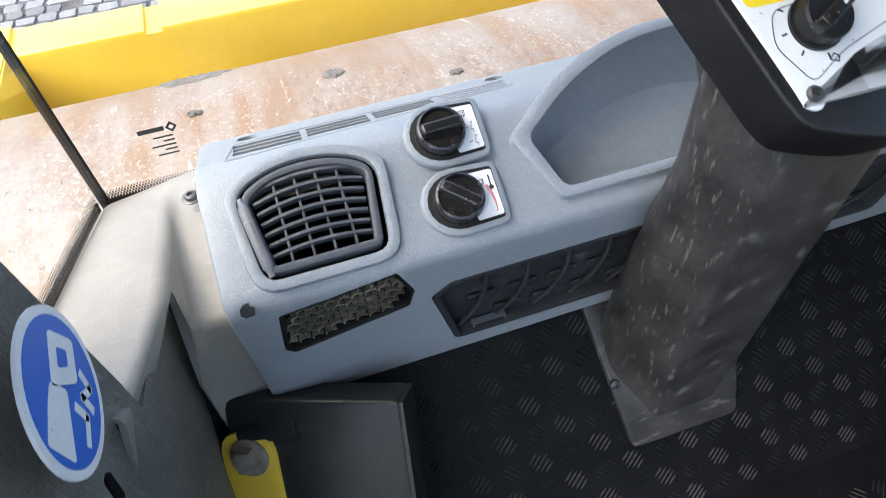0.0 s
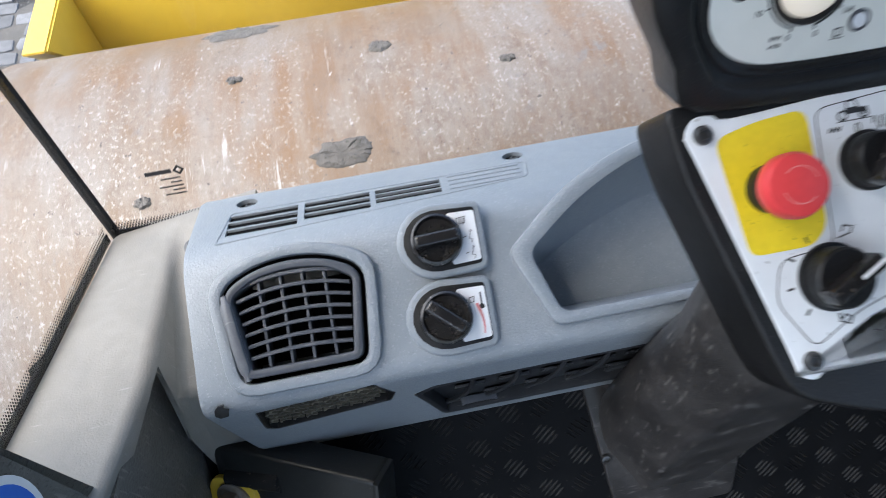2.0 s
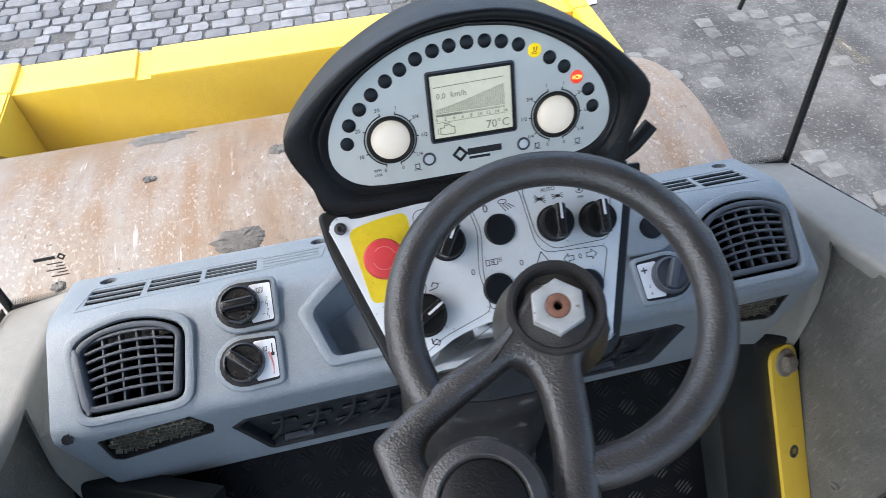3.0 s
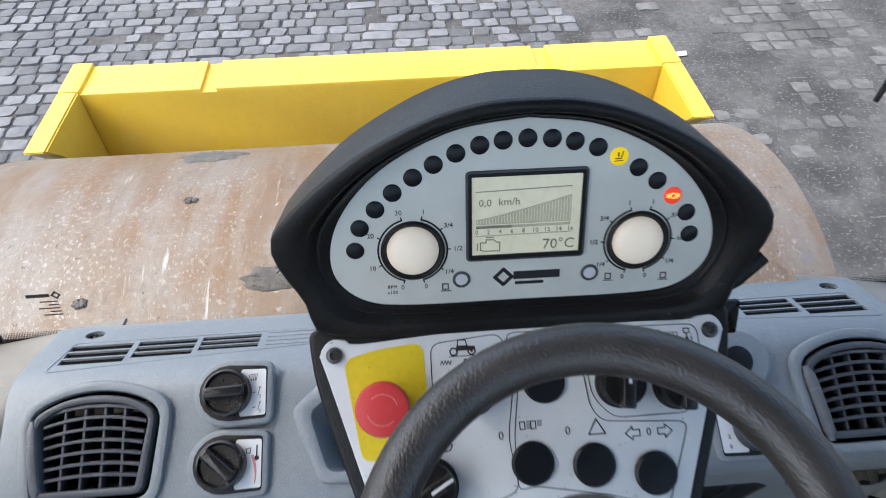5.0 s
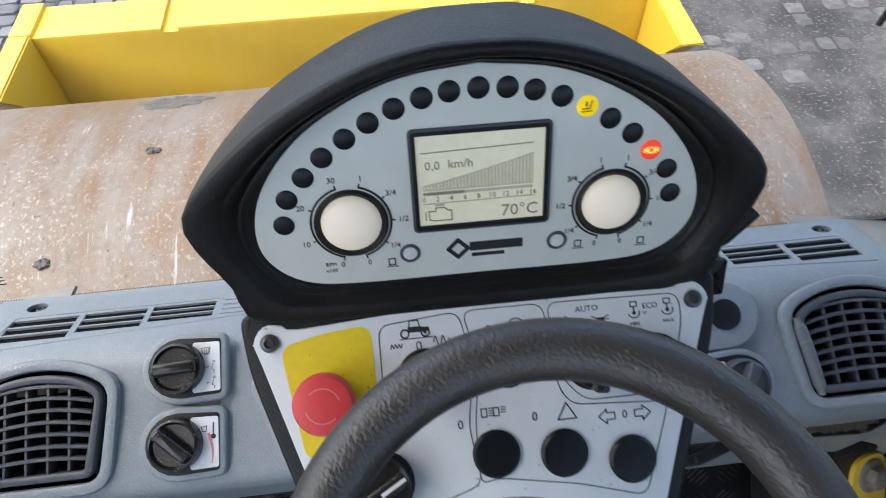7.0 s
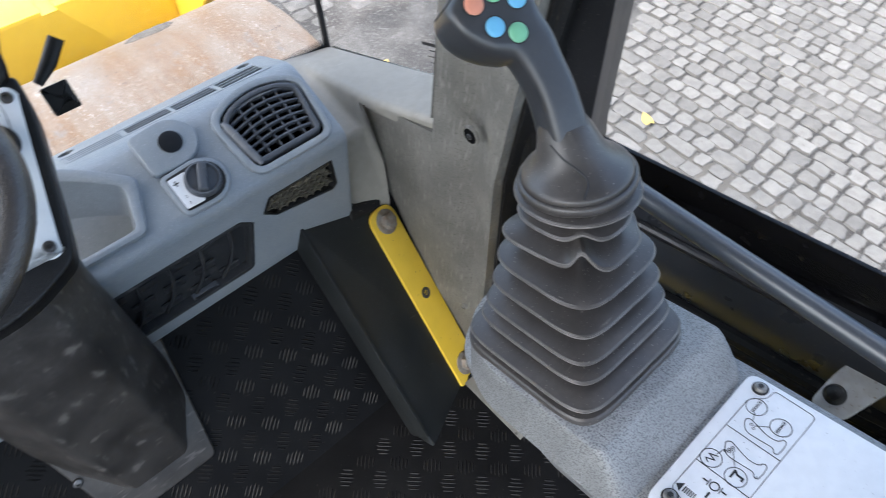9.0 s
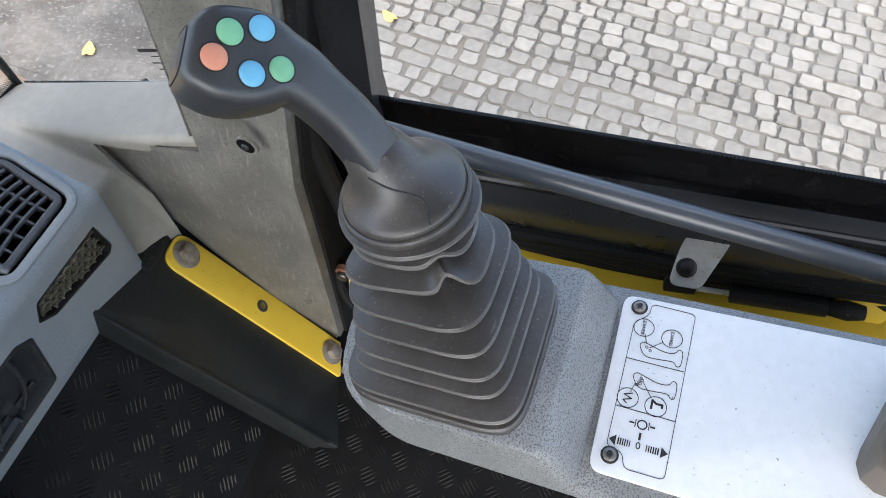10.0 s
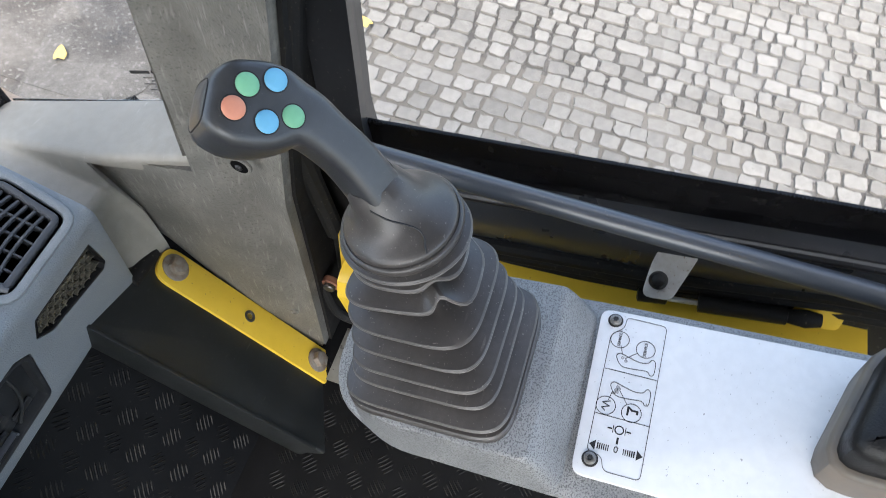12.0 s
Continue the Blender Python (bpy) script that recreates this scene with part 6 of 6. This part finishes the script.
# ---- armrest console with the drive lever ----
arm = thing("armrest_console", CAB @ Matrix.Translation((0.5, 0.0, 0.55)), "speckled grey plastic armrest console carrying the drive lever", "console")
out = rounded([(0.388, -0.62), (0.625, -0.62), (0.625, -0.085), (0.618, 0.06), (0.585, 0.155), (0.50, 0.205), (0.425, 0.185), (0.386, 0.10), (0.385, -0.06)], [0.03, 0.03, 0.05, 0.06, 0.06, 0.06, 0.06, 0.06, 0.05], 5)
rings = []
for z, d in ((0.40, 0.075), (0.50, 0.045), (0.575, 0.020), (0.612, 0.006), (0.620, 0.0), (0.628, 0.002), (0.632, 0.010)):
    rings.append([(p.x, p.y, z) for p in inset(out, d)])
part("body", loft(bmesh.new(), rings), CONSOLE, arm, m=CAB)
front = rounded([(0.392, -0.072), (0.604, -0.072), (0.602, 0.04), (0.578, 0.125), (0.50, 0.178), (0.425, 0.160), (0.390, 0.10)], [0.014, 0.014, 0.05, 0.05, 0.06, 0.06, 0.05], 5)
rings = []
for z, d, back in ((0.625, -0.006, 0.026), (0.645, -0.003, 0.020), (0.670, 0.0, 0.010), (0.684, 0.0015, 0.003), (0.690, 0.0035, 0.0), (0.692, 0.007, 0.0)):
    rings.append([(p.x, p.y - (back if p.y < -0.05 else 0.0), z) for p in inset(front, d)])
part("lever_platform", loft(bmesh.new(), rings), CONSOLE, arm, m=CAB)
cover = thing("cover_plate", CAB @ Matrix.Translation((0.51, -0.3, 0.635)), "white cover plate with a printed lever legend on the console", "cover plate")
PL = CAB @ plane((0.0, 0.0, 0.632), (0, 1, 0))
part("plate", slab(rounded([(0.413, -0.60), (0.612, -0.60), (0.610, -0.104), (0.411, -0.108)], 0.013), 0.0, 0.005, 0.001), WHITE, cover, m=PL)
for x, y in ((0.597, -0.122), (0.430, -0.125)):
    part("screw_washer", lathe([(0.0088, 0.0), (0.0088, 0.0008), (0.0082, 0.0012), (0.001, 0.0012)], 20), PRINT, cover, m=PL @ Matrix.Translation((x, y, 0.005)))
    torx_screw(cover, PL @ Matrix.Translation((x, y, 0.006)), 0.0068, SCREWSTEEL)
    # flat black star on the head paints the socket's shade
    part("screw_socket", slab(rounded([(0.0031 * math.cos(k * math.pi / 6) * (1.0 if k % 2 else 0.72), 0.0031 * math.sin(k * math.pi / 6) * (1.0 if k % 2 else 0.72)) for k in range(12)], 0.0003), 0.0, 0.0002), PRINT, cover, m=PL @ Matrix.Translation((x, y, 0.0105)))
LG = CAB @ plane((0.0, 0.0, 0.6372), (1, 0, 0), (0, -1, 0))
# legend axes: x runs to the rear from the plate's front edge, y to the right
p = bmesh.new()
stroke(rounded([(0.120, 0.438), (0.120, 0.578), (0.134, 0.590), (0.134, 0.604), (0.180, 0.602), (0.178, 0.421), (0.140, 0.421), (0.136, 0.436)], 0.006), 0.0006, 0, p, True)
for y in (0.535, 0.481):
    stroke([(0.121, y), (0.178, y - 0.001)], 0.0007, 0, p)
for (cx, cy), (bx, by) in (((0.131, 0.574), (0.137, 0.556)), ((0.161, 0.568), (0.141, 0.552)), ((0.130, 0.492), (0.134, 0.509)), ((0.158, 0.490), (0.142, 0.512))):
    stroke(oval(cx, cy, 0.0105, n=20), 0.0007, 0, p, True)
    stroke([(bx, by), (cx + (bx - cx) * 0.4, cy + (by - cy) * 0.4)], 0.0006, 0, p)
for cx, cy in ((0.131, 0.574), (0.161, 0.568)):
    words("SERVICE", cx, cy, 0.0048, 0, p, turn=90)
stroke([(0.130, 0.486), (0.126, 0.489), (0.134, 0.492), (0.126, 0.495), (0.134, 0.498)], 0.0010, 0, p)
stroke([(0.154, 0.487), (0.154, 0.496), (0.158, 0.493), (0.164, 0.493), (0.164, 0.490)], 0.0022, 0, p)
for cy in (0.548, 0.512):
    body_l = spline([(0.131, cy + 0.004), (0.134, cy + 0.009), (0.142, cy + 0.007), (0.156, cy + 0.003), (0.166, cy + 0.004), (0.170, cy + 0.009), (0.174, cy + 0.006), (0.174, cy - 0.008), (0.170, cy - 0.010), (0.166, cy - 0.006), (0.150, cy - 0.007), (0.138, cy - 0.006)], 3, True)
    stroke(body_l, 0.0007, 0, p, True)
for k in range(5):
    stroke(oval(0.136 + 0.003 * (k % 2) + 0.0015 * (k // 2), 0.508 + 0.004 * (k // 2) + 0.002 * (k % 2), 0.0014, n=8), 0.0005, 0, p, True)
for k in range(2):
    stroke(oval(0.138 + 0.004 * k, 0.552 - 0.003 * k, 0.0014, n=8), 0.0005, 0, p, True)
stroke(oval(0.149, 0.468, 0.0045, n=14), 0.0012, 0, p, True)
for s in (-1, 1):
    stroke([(0.149 + s * 0.0065, 0.472), (0.149 + s * 0.0065, 0.464)], 0.0008, 0, p)
    stroke([(0.149 + s * 0.012, 0.468), (0.149 + s * 0.008, 0.468)], 0.0016, 0, p)
stroke([(0.149, 0.453), (0.149, 0.459)], 0.0022, 0, p)
words("0", 0.149, 0.446, 0.0105, 0, p)
for s in (-1, 1):
    for k in range(6):
        stroke([(0.149 + s * (0.008 + 0.0022 * k), 0.443), (0.149 + s * (0.008 + 0.0022 * k), 0.449)], 0.0009 + 0.0001 * k, 0, p)
    x = 0.149 + s * 0.0215
    slab([Vector((x, 0.4405)), Vector((x + s * 0.0065, 0.446)), Vector((x, 0.4515))], 0, 0.0003, bm=p)
part("legend_print", p, PRINT, cover, m=LG)

# drive lever
lever = thing("drive_lever", CAB @ Matrix.Translation((0.51, 0.06, 0.66)), "black joystick lever with coloured buttons on a ribbed rubber boot", "joystick")
def boot_ring(z, h, notch=0.0):
    """A section of the boot: a rounded rectangle low down, nearly round towards the top; h: its half width."""
    t = (z - 0.70) / 0.15
    cx, cy = 0.4904 + 0.0348 * t, 0.0492 + 0.020 * t
    e = min(1.0, 0.34 + 0.06 * max(0.0, t) + 0.50 * max(0.0, t) ** 3)
    out = []
    for i in range(64):
        a = 2 * math.pi * i / 64
        ca, sa = math.cos(a), math.sin(a)
        d = (a - radians(226) + math.pi) % (2 * math.pi) - math.pi
        dent = notch * math.exp(-(d / 0.26) ** 2)
        wave = notch * 0.10 * math.sin(3 * a + 0.7)
        k = h * (1 - 0.20 * dent + wave)
        out.append((cx + k * math.copysign(abs(ca) ** e, ca), cy + 1.0655 * k * math.copysign(abs(sa) ** e, sa), z + 0.013 * dent + 0.02 * wave))
    return out


# lip heights and half widths of the overhanging skirts
LIPS = [(0.7045, 0.0870, 0.0), (0.7246, 0.0765, 0.0), (0.7419, 0.0722, 0.0), (0.7667, 0.0676, 0.0), (0.7946, 0.0648, 0.0), (0.8215, 0.0575, 1.0), (0.8440, 0.0505, 0.5), (0.8657, 0.0590, 0.0)]
rings = [boot_ring(0.690, 0.0895), boot_ring(0.6965, 0.0895), boot_ring(0.6985, 0.088), boot_ring(0.6995, 0.078)]
for i, (z, h, notch) in enumerate(LIPS):
    nz, nh, nn = LIPS[i + 1] if i + 1 < len(LIPS) else (0.880, 0.066, 0.0)
    gap = nz - z
    inner = min(h, nh) - 0.036
    rings += [boot_ring(z + 0.0080, h - 0.036, notch), boot_ring(z + 0.0024, h - 0.0080, notch), boot_ring(z - 0.0006, h - 0.0016, notch), boot_ring(z + 0.0004, h + 0.0006, notch), boot_ring(z + 0.0026, h + 0.0012, notch), boot_ring(z + 0.0044, h, notch), boot_ring(z + 0.0058, h - 0.0050, notch),
              boot_ring(z + 0.0096, h - 0.0190, notch * 0.7), boot_ring(z + 0.0125, inner + 0.005, nn * 0.3), boot_ring(z + gap * 0.70, inner, nn * 0.3), boot_ring(nz + 0.0080, inner, nn * 0.3)]
rings += [boot_ring(0.884, 0.045)]
boot = part("boot", loft(bmesh.new(), rings), BOOT, lever, "dusty ribbed rubber boot", m=CAB, angle=28)
# pale bands on the lips: wear, and the lit rim painted in
for z, h, notch in LIPS:
    part("rib_edge", loft(bmesh.new(), [boot_ring(z + 0.0020 + 0.0017 * math.sin(radians(q)), h - 0.0002 + 0.0017 * math.cos(radians(q)), notch) for q in range(0, 361, 60)], (False, False)), BOOTEDGE, boot, "worn rib edge with its highlight painted paler", m=CAB, angle=60)
cm = CAB @ plane((0.531, 0.0725, 0.878), (0, 1, -0.03))
part("collar", lathe([(0.040, -0.012), (0.052, -0.010), (0.0575, -0.004), (0.0590, 0.000), (0.0585, 0.004), (0.0570, 0.0056), (0.0553, 0.0060), (0.0548, 0.0045), (0.0545, 0.0065)], 56), BOOT, lever, m=cm, angle=50)
CAP = [(0.050, 0.004), (0.0540, 0.0045), (0.0545, 0.0062), (0.0545, 0.0095), (0.0532, 0.0116), (0.0495, 0.0145), (0.0440, 0.0185), (0.0385, 0.0235), (0.0340, 0.0300), (0.0305, 0.0380), (0.0275, 0.0480), (0.0225, 0.0580)]
cap_rings = []
for rad, up_z in CAP:
    k = max(0.0, up_z - 0.013)
    cap_rings.append([(0.05 * k + rad * math.cos(2 * math.pi * i / 56), 0.36 * k + rad * math.sin(2 * math.pi * i / 56), up_z) for i in range(56)])
cap = part("cap", loft(bmesh.new(), cap_rings), BOOT, lever, m=cm, angle=50)
for turns in ((228, 230, 236, 237, 228, 210, 190), (57, 56, 53, 50, 46, 40, 34)):
    line = []
    for (rad, up_z), q in zip(CAP[4:11], turns):
        k = max(0.0, up_z - 0.013)
        line.append((0.05 * k + rad * 1.004 * math.cos(radians(q)), 0.36 * k + rad * 1.004 * math.sin(radians(q)), up_z + 0.0003))
    part("seam", tube(spline(line, 5), 0.0010, 6), PRINT, cap, m=cm)

# handle: sections with a flat front face; u runs down the face, v to its right, f out of it
HC = Vector((0.5114, 0.1378, 1.0392))
HN = Vector((-0.247, -0.790, 0.562)).normalized()
HU = Vector((0.382, -0.623, -0.683)).normalized()
HV = HN.cross(HU).normalized()
rows = [(-0.014 - 0.0265 * math.cos(radians(q)), -0.010 + 0.007 * math.sin(radians(q)), -0.021 * (1 - math.sin(radians(q))) ** 1.3, 0.003 + 0.028 * math.sin(radians(q)) ** 0.8, 0.016 + 0.044 * math.sin(radians(q)) ** 0.8) for q in (0, 12, 28, 46, 66)]
rows += [(-0.0140, -0.003, 0.0, 0.0320, 0.060), (0.0000, -0.001, 0.0, 0.0330, 0.058),
        (0.0160, 0.001, 0.0, 0.0305, 0.053), (0.0300, 0.002, -0.0005, 0.0255, 0.047), (0.0440, 0.000, -0.0012, 0.0215, 0.044), (0.0620, -0.007, -0.0030, 0.0190, 0.043), (0.0860, -0.0175, -0.0055, 0.0185, 0.044), (0.1100, -0.0320, -0.0090, 0.0190, 0.045), (0.1300, -0.0445, -0.0130, 0.0205, 0.046), (0.1430, -0.0525, -0.0150, 0.0222, 0.048), (0.1530, -0.0590, -0.0180, 0.0236, 0.050), (0.1610, -0.0640, -0.0230, 0.0245, 0.051), (0.1740, -0.0725, -0.0340, 0.0240, 0.046), (0.1880, -0.0815, -0.0500, 0.0200, 0.036)]
mids = [HC + HU * u + HV * v + HN * (f - d / 2) for u, v, f, w, d in rows]
rings = []
for i, (u, v, f, w, d) in enumerate(rows):
    if u < 0.02:
        t = HU
    else:
        t = (mids[min(i + 1, len(mids) - 1)] - mids[i - 1]).normalized()
        t = (HU * 0.35 + t * 0.65).normalized() if u < 0.04 else t
    nn = (HN - t * HN.dot(t)).normalized()
    vv = nn.cross(t)
    r1 = min(0.009, w * 0.45) if u < 0.03 else w * 0.55
    r2 = min(w * 0.92, d * 0.50)
    bulge = 0.008 * max(0.0, min(1.0, (0.045 - u) / 0.03)) * min(1.0, w / 0.025)
    o = rounded([(-w - 0.003 - bulge, -d), (w + 0.001, -d), (w, 0.0), (-w, 0.0)], [r2, r2, r1, r1], 5)
    face = HC + HU * u + HV * v + HN * f
    rings.append([face + vv * p.x + nn * p.y for p in o])
dense = []
for j in range(len(rings[0])):
    dense.append(spline([r[j] for r in rings], 3))
rings = [[dense[j][i] for j in range(len(dense))] for i in range(len(dense[0]))]
handle = part("handle", loft(bmesh.new(), rings), GRIP, lever, "charcoal plastic handle", m=CAB, angle=60)
end_ring = [q + (q - sum(rings[5], Vector()) / len(rings[5])).normalized() * 0.0002 for q in rings[5]]
part("seam", tube(end_ring + end_ring[:1], 0.0006, 6), PRINT, lever, m=CAB)
for (x, y, zz), mat in (((0.494, 0.150, 1.049), BTN_R), ((0.514, 0.147, 1.053), BTN_G), ((0.530, 0.135, 1.044), BTN_B), ((0.517, 0.123, 1.021), BTN_G), ((0.501, 0.134, 1.030), BTN_B)):
    bmx = CAB @ plane((x, y, zz), -HU, HV)
    part("button", lathe([(0.0088, -0.004), (0.0088, 0.0006), (0.0080, 0.0014), (0.005, 0.0022), (0.0004, 0.0024)], 28), mat, lever, m=bmx)
    part("button_well", hoop(oval(0, 0, 0.0099, n=28), oval(0, 0, 0.0089, n=28), -0.002, 0.0003), PRINT, lever, m=bmx)

# armrest pad behind the plate
pad = thing("armrest_pad", CAB @ Matrix.Translation((0.52, -0.5, 0.66)), "black armrest pad with a worn brown base above the console", "armrest")
po2 = rounded([(0.462, -0.62), (0.615, -0.62), (0.605, -0.385), (0.47, -0.335)], 0.03)
part("cushion", slab(po2, 0.685, 0.735, 0.018, 4), BLACK, pad, m=CAB)
part("base", slab(inset(po2, -0.008), 0.637, 0.688, 0.006), material("worn_brown_plastic", (0.16, 0.13, 0.10), 0.5, second=(0.11, 0.10, 0.09), patch=0.05, scuff=0.4, scuff_colour=(0.25, 0.22, 0.18)), pad, "worn brown base", m=CAB)

# ---- right-hand door ----
door = thing("cab_door", CAB @ Matrix.Translation((0.8, 0.0, 0.5)), "black framed glass cab door with a bar across its foot", "door")
rail = loft(bmesh.new(), [[(0.775, y, 0.55 - z0), (0.79, y, 0.585 - z0), (0.83, y, 0.60 - z0), (0.86, y, 0.60 - z0), (0.86, y, 0.47 - z0), (0.785, y, 0.47 - z0), (0.772, y, 0.50 - z0)] for y, z0 in ((0.30, 0.0), (-0.75, 0.03))])
part("rail_skirt", block(0.797, 0.812, -0.75, 0.36, 0.28, 0.52), SEAL, door, m=CAB)
part("lower_rail", rail, RAIL, door, m=CAB)
part("rail_groove", tube([(0.783, 0.29, 0.585), (0.783, -0.74, 0.555)], 0.008, 10), DOORBLACK, door, m=CAB)
part("upright", loft(bmesh.new(), [[(0.79 + lx, y0 - 0.01, z), (0.79 + lx, y0 + 0.055, z), (0.85 + lx, y0 + 0.06, z), (0.85 + lx, y0, z)] for z, y0, lx in ((0.50, 0.30, 0.0), (0.70, 0.285, 0.0), (1.0, 0.235, 0.02), (1.65, 0.11, 0.06))]), DOORBLACK, door, m=CAB)
band = loft(bmesh.new(), [[(0.812, y, 0.585 - z0), (0.812, y, 0.688 - z0), (0.818, y, 0.688 - z0), (0.818, y, 0.585 - z0)] for y, z0 in ((0.30, 0.0), (-0.80, 0.075))])
part("glass_border", band, FRIT, door, m=CAB)
n = 230
verts, faces = [], []
for i in range(n):
    t = i / (n - 1)
    y, z = 0.29 - 1.08 * t, 0.688 - 0.075 * t
    for row, (sz0, lift) in enumerate(((0.0017, 0.0018), (0.0011, 0.006))):
        c = Vector((0.8115, y - row * 0.0023, z + lift))
        k = len(verts)
        verts += [c + Vector((0, -sz0, 0)), c + Vector((0, 0, -sz0 * 1.6)), c + Vector((0, sz0, 0)), c + Vector((0, 0, sz0 * 1.6))]
        faces.append((k, k + 1, k + 2, k + 3))
me = bpy.data.meshes.new("border_dots")
me.from_pydata(verts, [], faces)
me.transform(Matrix.Translation(-door.location) @ CAB)
me.materials.append(FRIT)
dots = new("border_dots", me)
dots.parent = door
tagged(dots, kind="stuff")
pane = part("pane", quad_slab([(0.815, -0.80, 0.60), (0.815, 0.30, 0.60), (0.875, 0.12, 1.65), (0.875, -0.80, 1.65)], 0.005), GLASS, door, m=CAB)
pane.visible_shadow = False
bar = part("bar", tube([(0.735, 0.30, 0.723), (0.735, 0.10, 0.681), (0.735, -0.402, 0.579), (0.735, -0.75, 0.508)], 0.0152, 18), TUBE, door, "blue-grey painted bar", m=CAB)
for dz, dx in ((0.014, 0.0), (-0.010, 0.003), (-0.036, 0.008)):
    part("door_seal", tube([(0.775 + dx, 0.35, 0.465 + dz), (0.775 + dx, 0.10, 0.450 + dz), (0.777 + dx, -0.15, 0.448 + dz), (0.780 + dx, -0.40, 0.472 + dz), (0.780 + dx, -0.75, 0.475 + dz)], 0.0135, 10), SEAL, door, m=CAB)
part("door_seal", tube([(0.765, 0.40, 0.43), (0.76, 0.38, 0.7), (0.78, 0.27, 1.0), (0.83, 0.09, 1.64)], 0.018, 10), SEAL, door, m=CAB)
bk = CAB @ plane((0.741, -0.163, 0.506), (0.85, 0, 0.5), (0, -1, 0))
brk = part("bracket", slab(rounded([(-0.020, -0.027), (0.022, -0.026), (0.032, 0.000), (0.048, 0.040), (0.050, 0.060), (0.000, 0.060), (-0.013, 0.028)], [0.014, 0.010, 0.014, 0.012, 0.004, 0.004, 0.03]), -0.002, 0.002, 0.001), STEEL, door, "bare metal bracket", m=bk)
part("ball_stud", lathe([(0.0135, 0.001), (0.0135, 0.005), (0.0115, 0.009), (0.0115, 0.014), (0.009, 0.019), (0.004, 0.0215), (0.0005, 0.022)], 24), BLACK, brk, m=bk)
strut = thing("gas_strut", CAB @ Matrix.Translation((0.78, -0.28, 0.42)), "black gas strut holding the cab door", "gas strut")
s0, s1 = Vector((0.752, -0.150, 0.436)), Vector((0.762, -0.378, 0.440))
L = s1 - s0
part("end_fitting", tube([s0 - L * 0.06, s0 - L * 0.05, s0 + L * 0.13, s0 + L * 0.14], [0.006, 0.011, 0.010, 0.006], 14), BLACK, strut, m=CAB)
part("piston_rod", tube([s0 + L * 0.10, s0 + L * 0.36], 0.0042, 12), STEEL, strut, m=CAB)
part("cylinder", tube([s0 + L * 0.33, s0 + L * 0.335, s0 + L * 0.86, s0 + L * 0.865], [0.009, 0.0135, 0.0135, 0.009], 16), BLACK, strut, m=CAB)
part("end_fitting", tube([s0 + L * 0.86, s0 + L * 0.97, s1 + L * 0.06], [0.010, 0.014, 0.010], 14), SEAL, strut, m=CAB)
# yellow body sill below the door
sill = thing("door_sill", CAB @ Matrix.Translation((0.75, 0.0, 0.3)), "yellow painted body sill below the door opening", "sill")
part("sill_top", loft(bmesh.new(), [[(0.655, y, 0.22), (0.655, y, z - 0.03), (0.672, y, z - 0.006), (0.69, y, z), (0.80, y, z), (0.80, y, 0.22)] for y, z in ((0.36, 0.425), (0.10, 0.422), (-0.15, 0.402), (-0.47, 0.380))]), YELLOW, sill, m=CAB)
part("strut_tab", slab(rounded([(-0.045, -0.015), (0.035, -0.02), (0.04, 0.02), (-0.02, 0.03)], 0.008), 0, 0.005, 0.001), YELLOW, sill, m=CAB @ plane((0.775, -0.385, 0.428), (0.3, 0.1, 1), (0.1, -1, 0)))
part("hinge_plate", quad_slab([(0.733, 0.366, 0.475), (0.733, 0.295, 0.440), (0.733, 0.380, 0.225), (0.733, 0.424, 0.262)], -0.010), YELLOW, sill, m=CAB)
HINGE = CAB @ plane((0.729, 0.407, 0.249), (0, 0, 1), (0, -1, 0))
lug = part("hinge_lug", lathe([(0.021, -0.012), (0.021, 0.004), (0.019, 0.006), (0.012, 0.006), (0.012, 0.000)], 24), YELLOW, sill, "yellow hinge lug", m=HINGE)
part("bolt", lathe([(0.0115, 0.0), (0.0115, 0.008), (0.0095, 0.010), (0.006, 0.010), (0.005, 0.006), (0.0008, 0.006)], 18), DARKSTEEL, lug, m=HINGE)
PIN = CAB @ plane((0.728, 0.447, 0.279), (0, 0, 1), (0, -1, 0))
pin = part("hinge_pin", lathe([(0.0185, -0.010), (0.0185, 0.002), (0.0170, 0.0035), (0.0125, 0.0035)], 24), BRONZE, sill, "rusty hinge pin washer", m=PIN)
part("bolt", lathe([(0.0125, 0.0), (0.0125, 0.010), (0.0105, 0.0125), (0.0008, 0.0125)], 18), DARKSTEEL, pin, m=PIN)
part("cable_loop", tube(spline([(0.742, 0.475, 0.30), (0.732, 0.480, 0.215), (0.728, 0.476, 0.145), (0.735, 0.440, 0.105), (0.745, 0.400, 0.12)], 6), 0.011, 10), SEAL, sill, m=CAB)
part("floor_edge", block(0.558, 0.68, 0.30, 0.466, -0.02, 0.002, 0.001), WORNPLATE, sill, "worn bare metal floor plate")
whole("wall_right", block(0.80, 0.86, -0.95, 0.44, -0.05, 0.30), DOORBLACK, "black lower side of the cab beside the console", "wall", kind="structure")
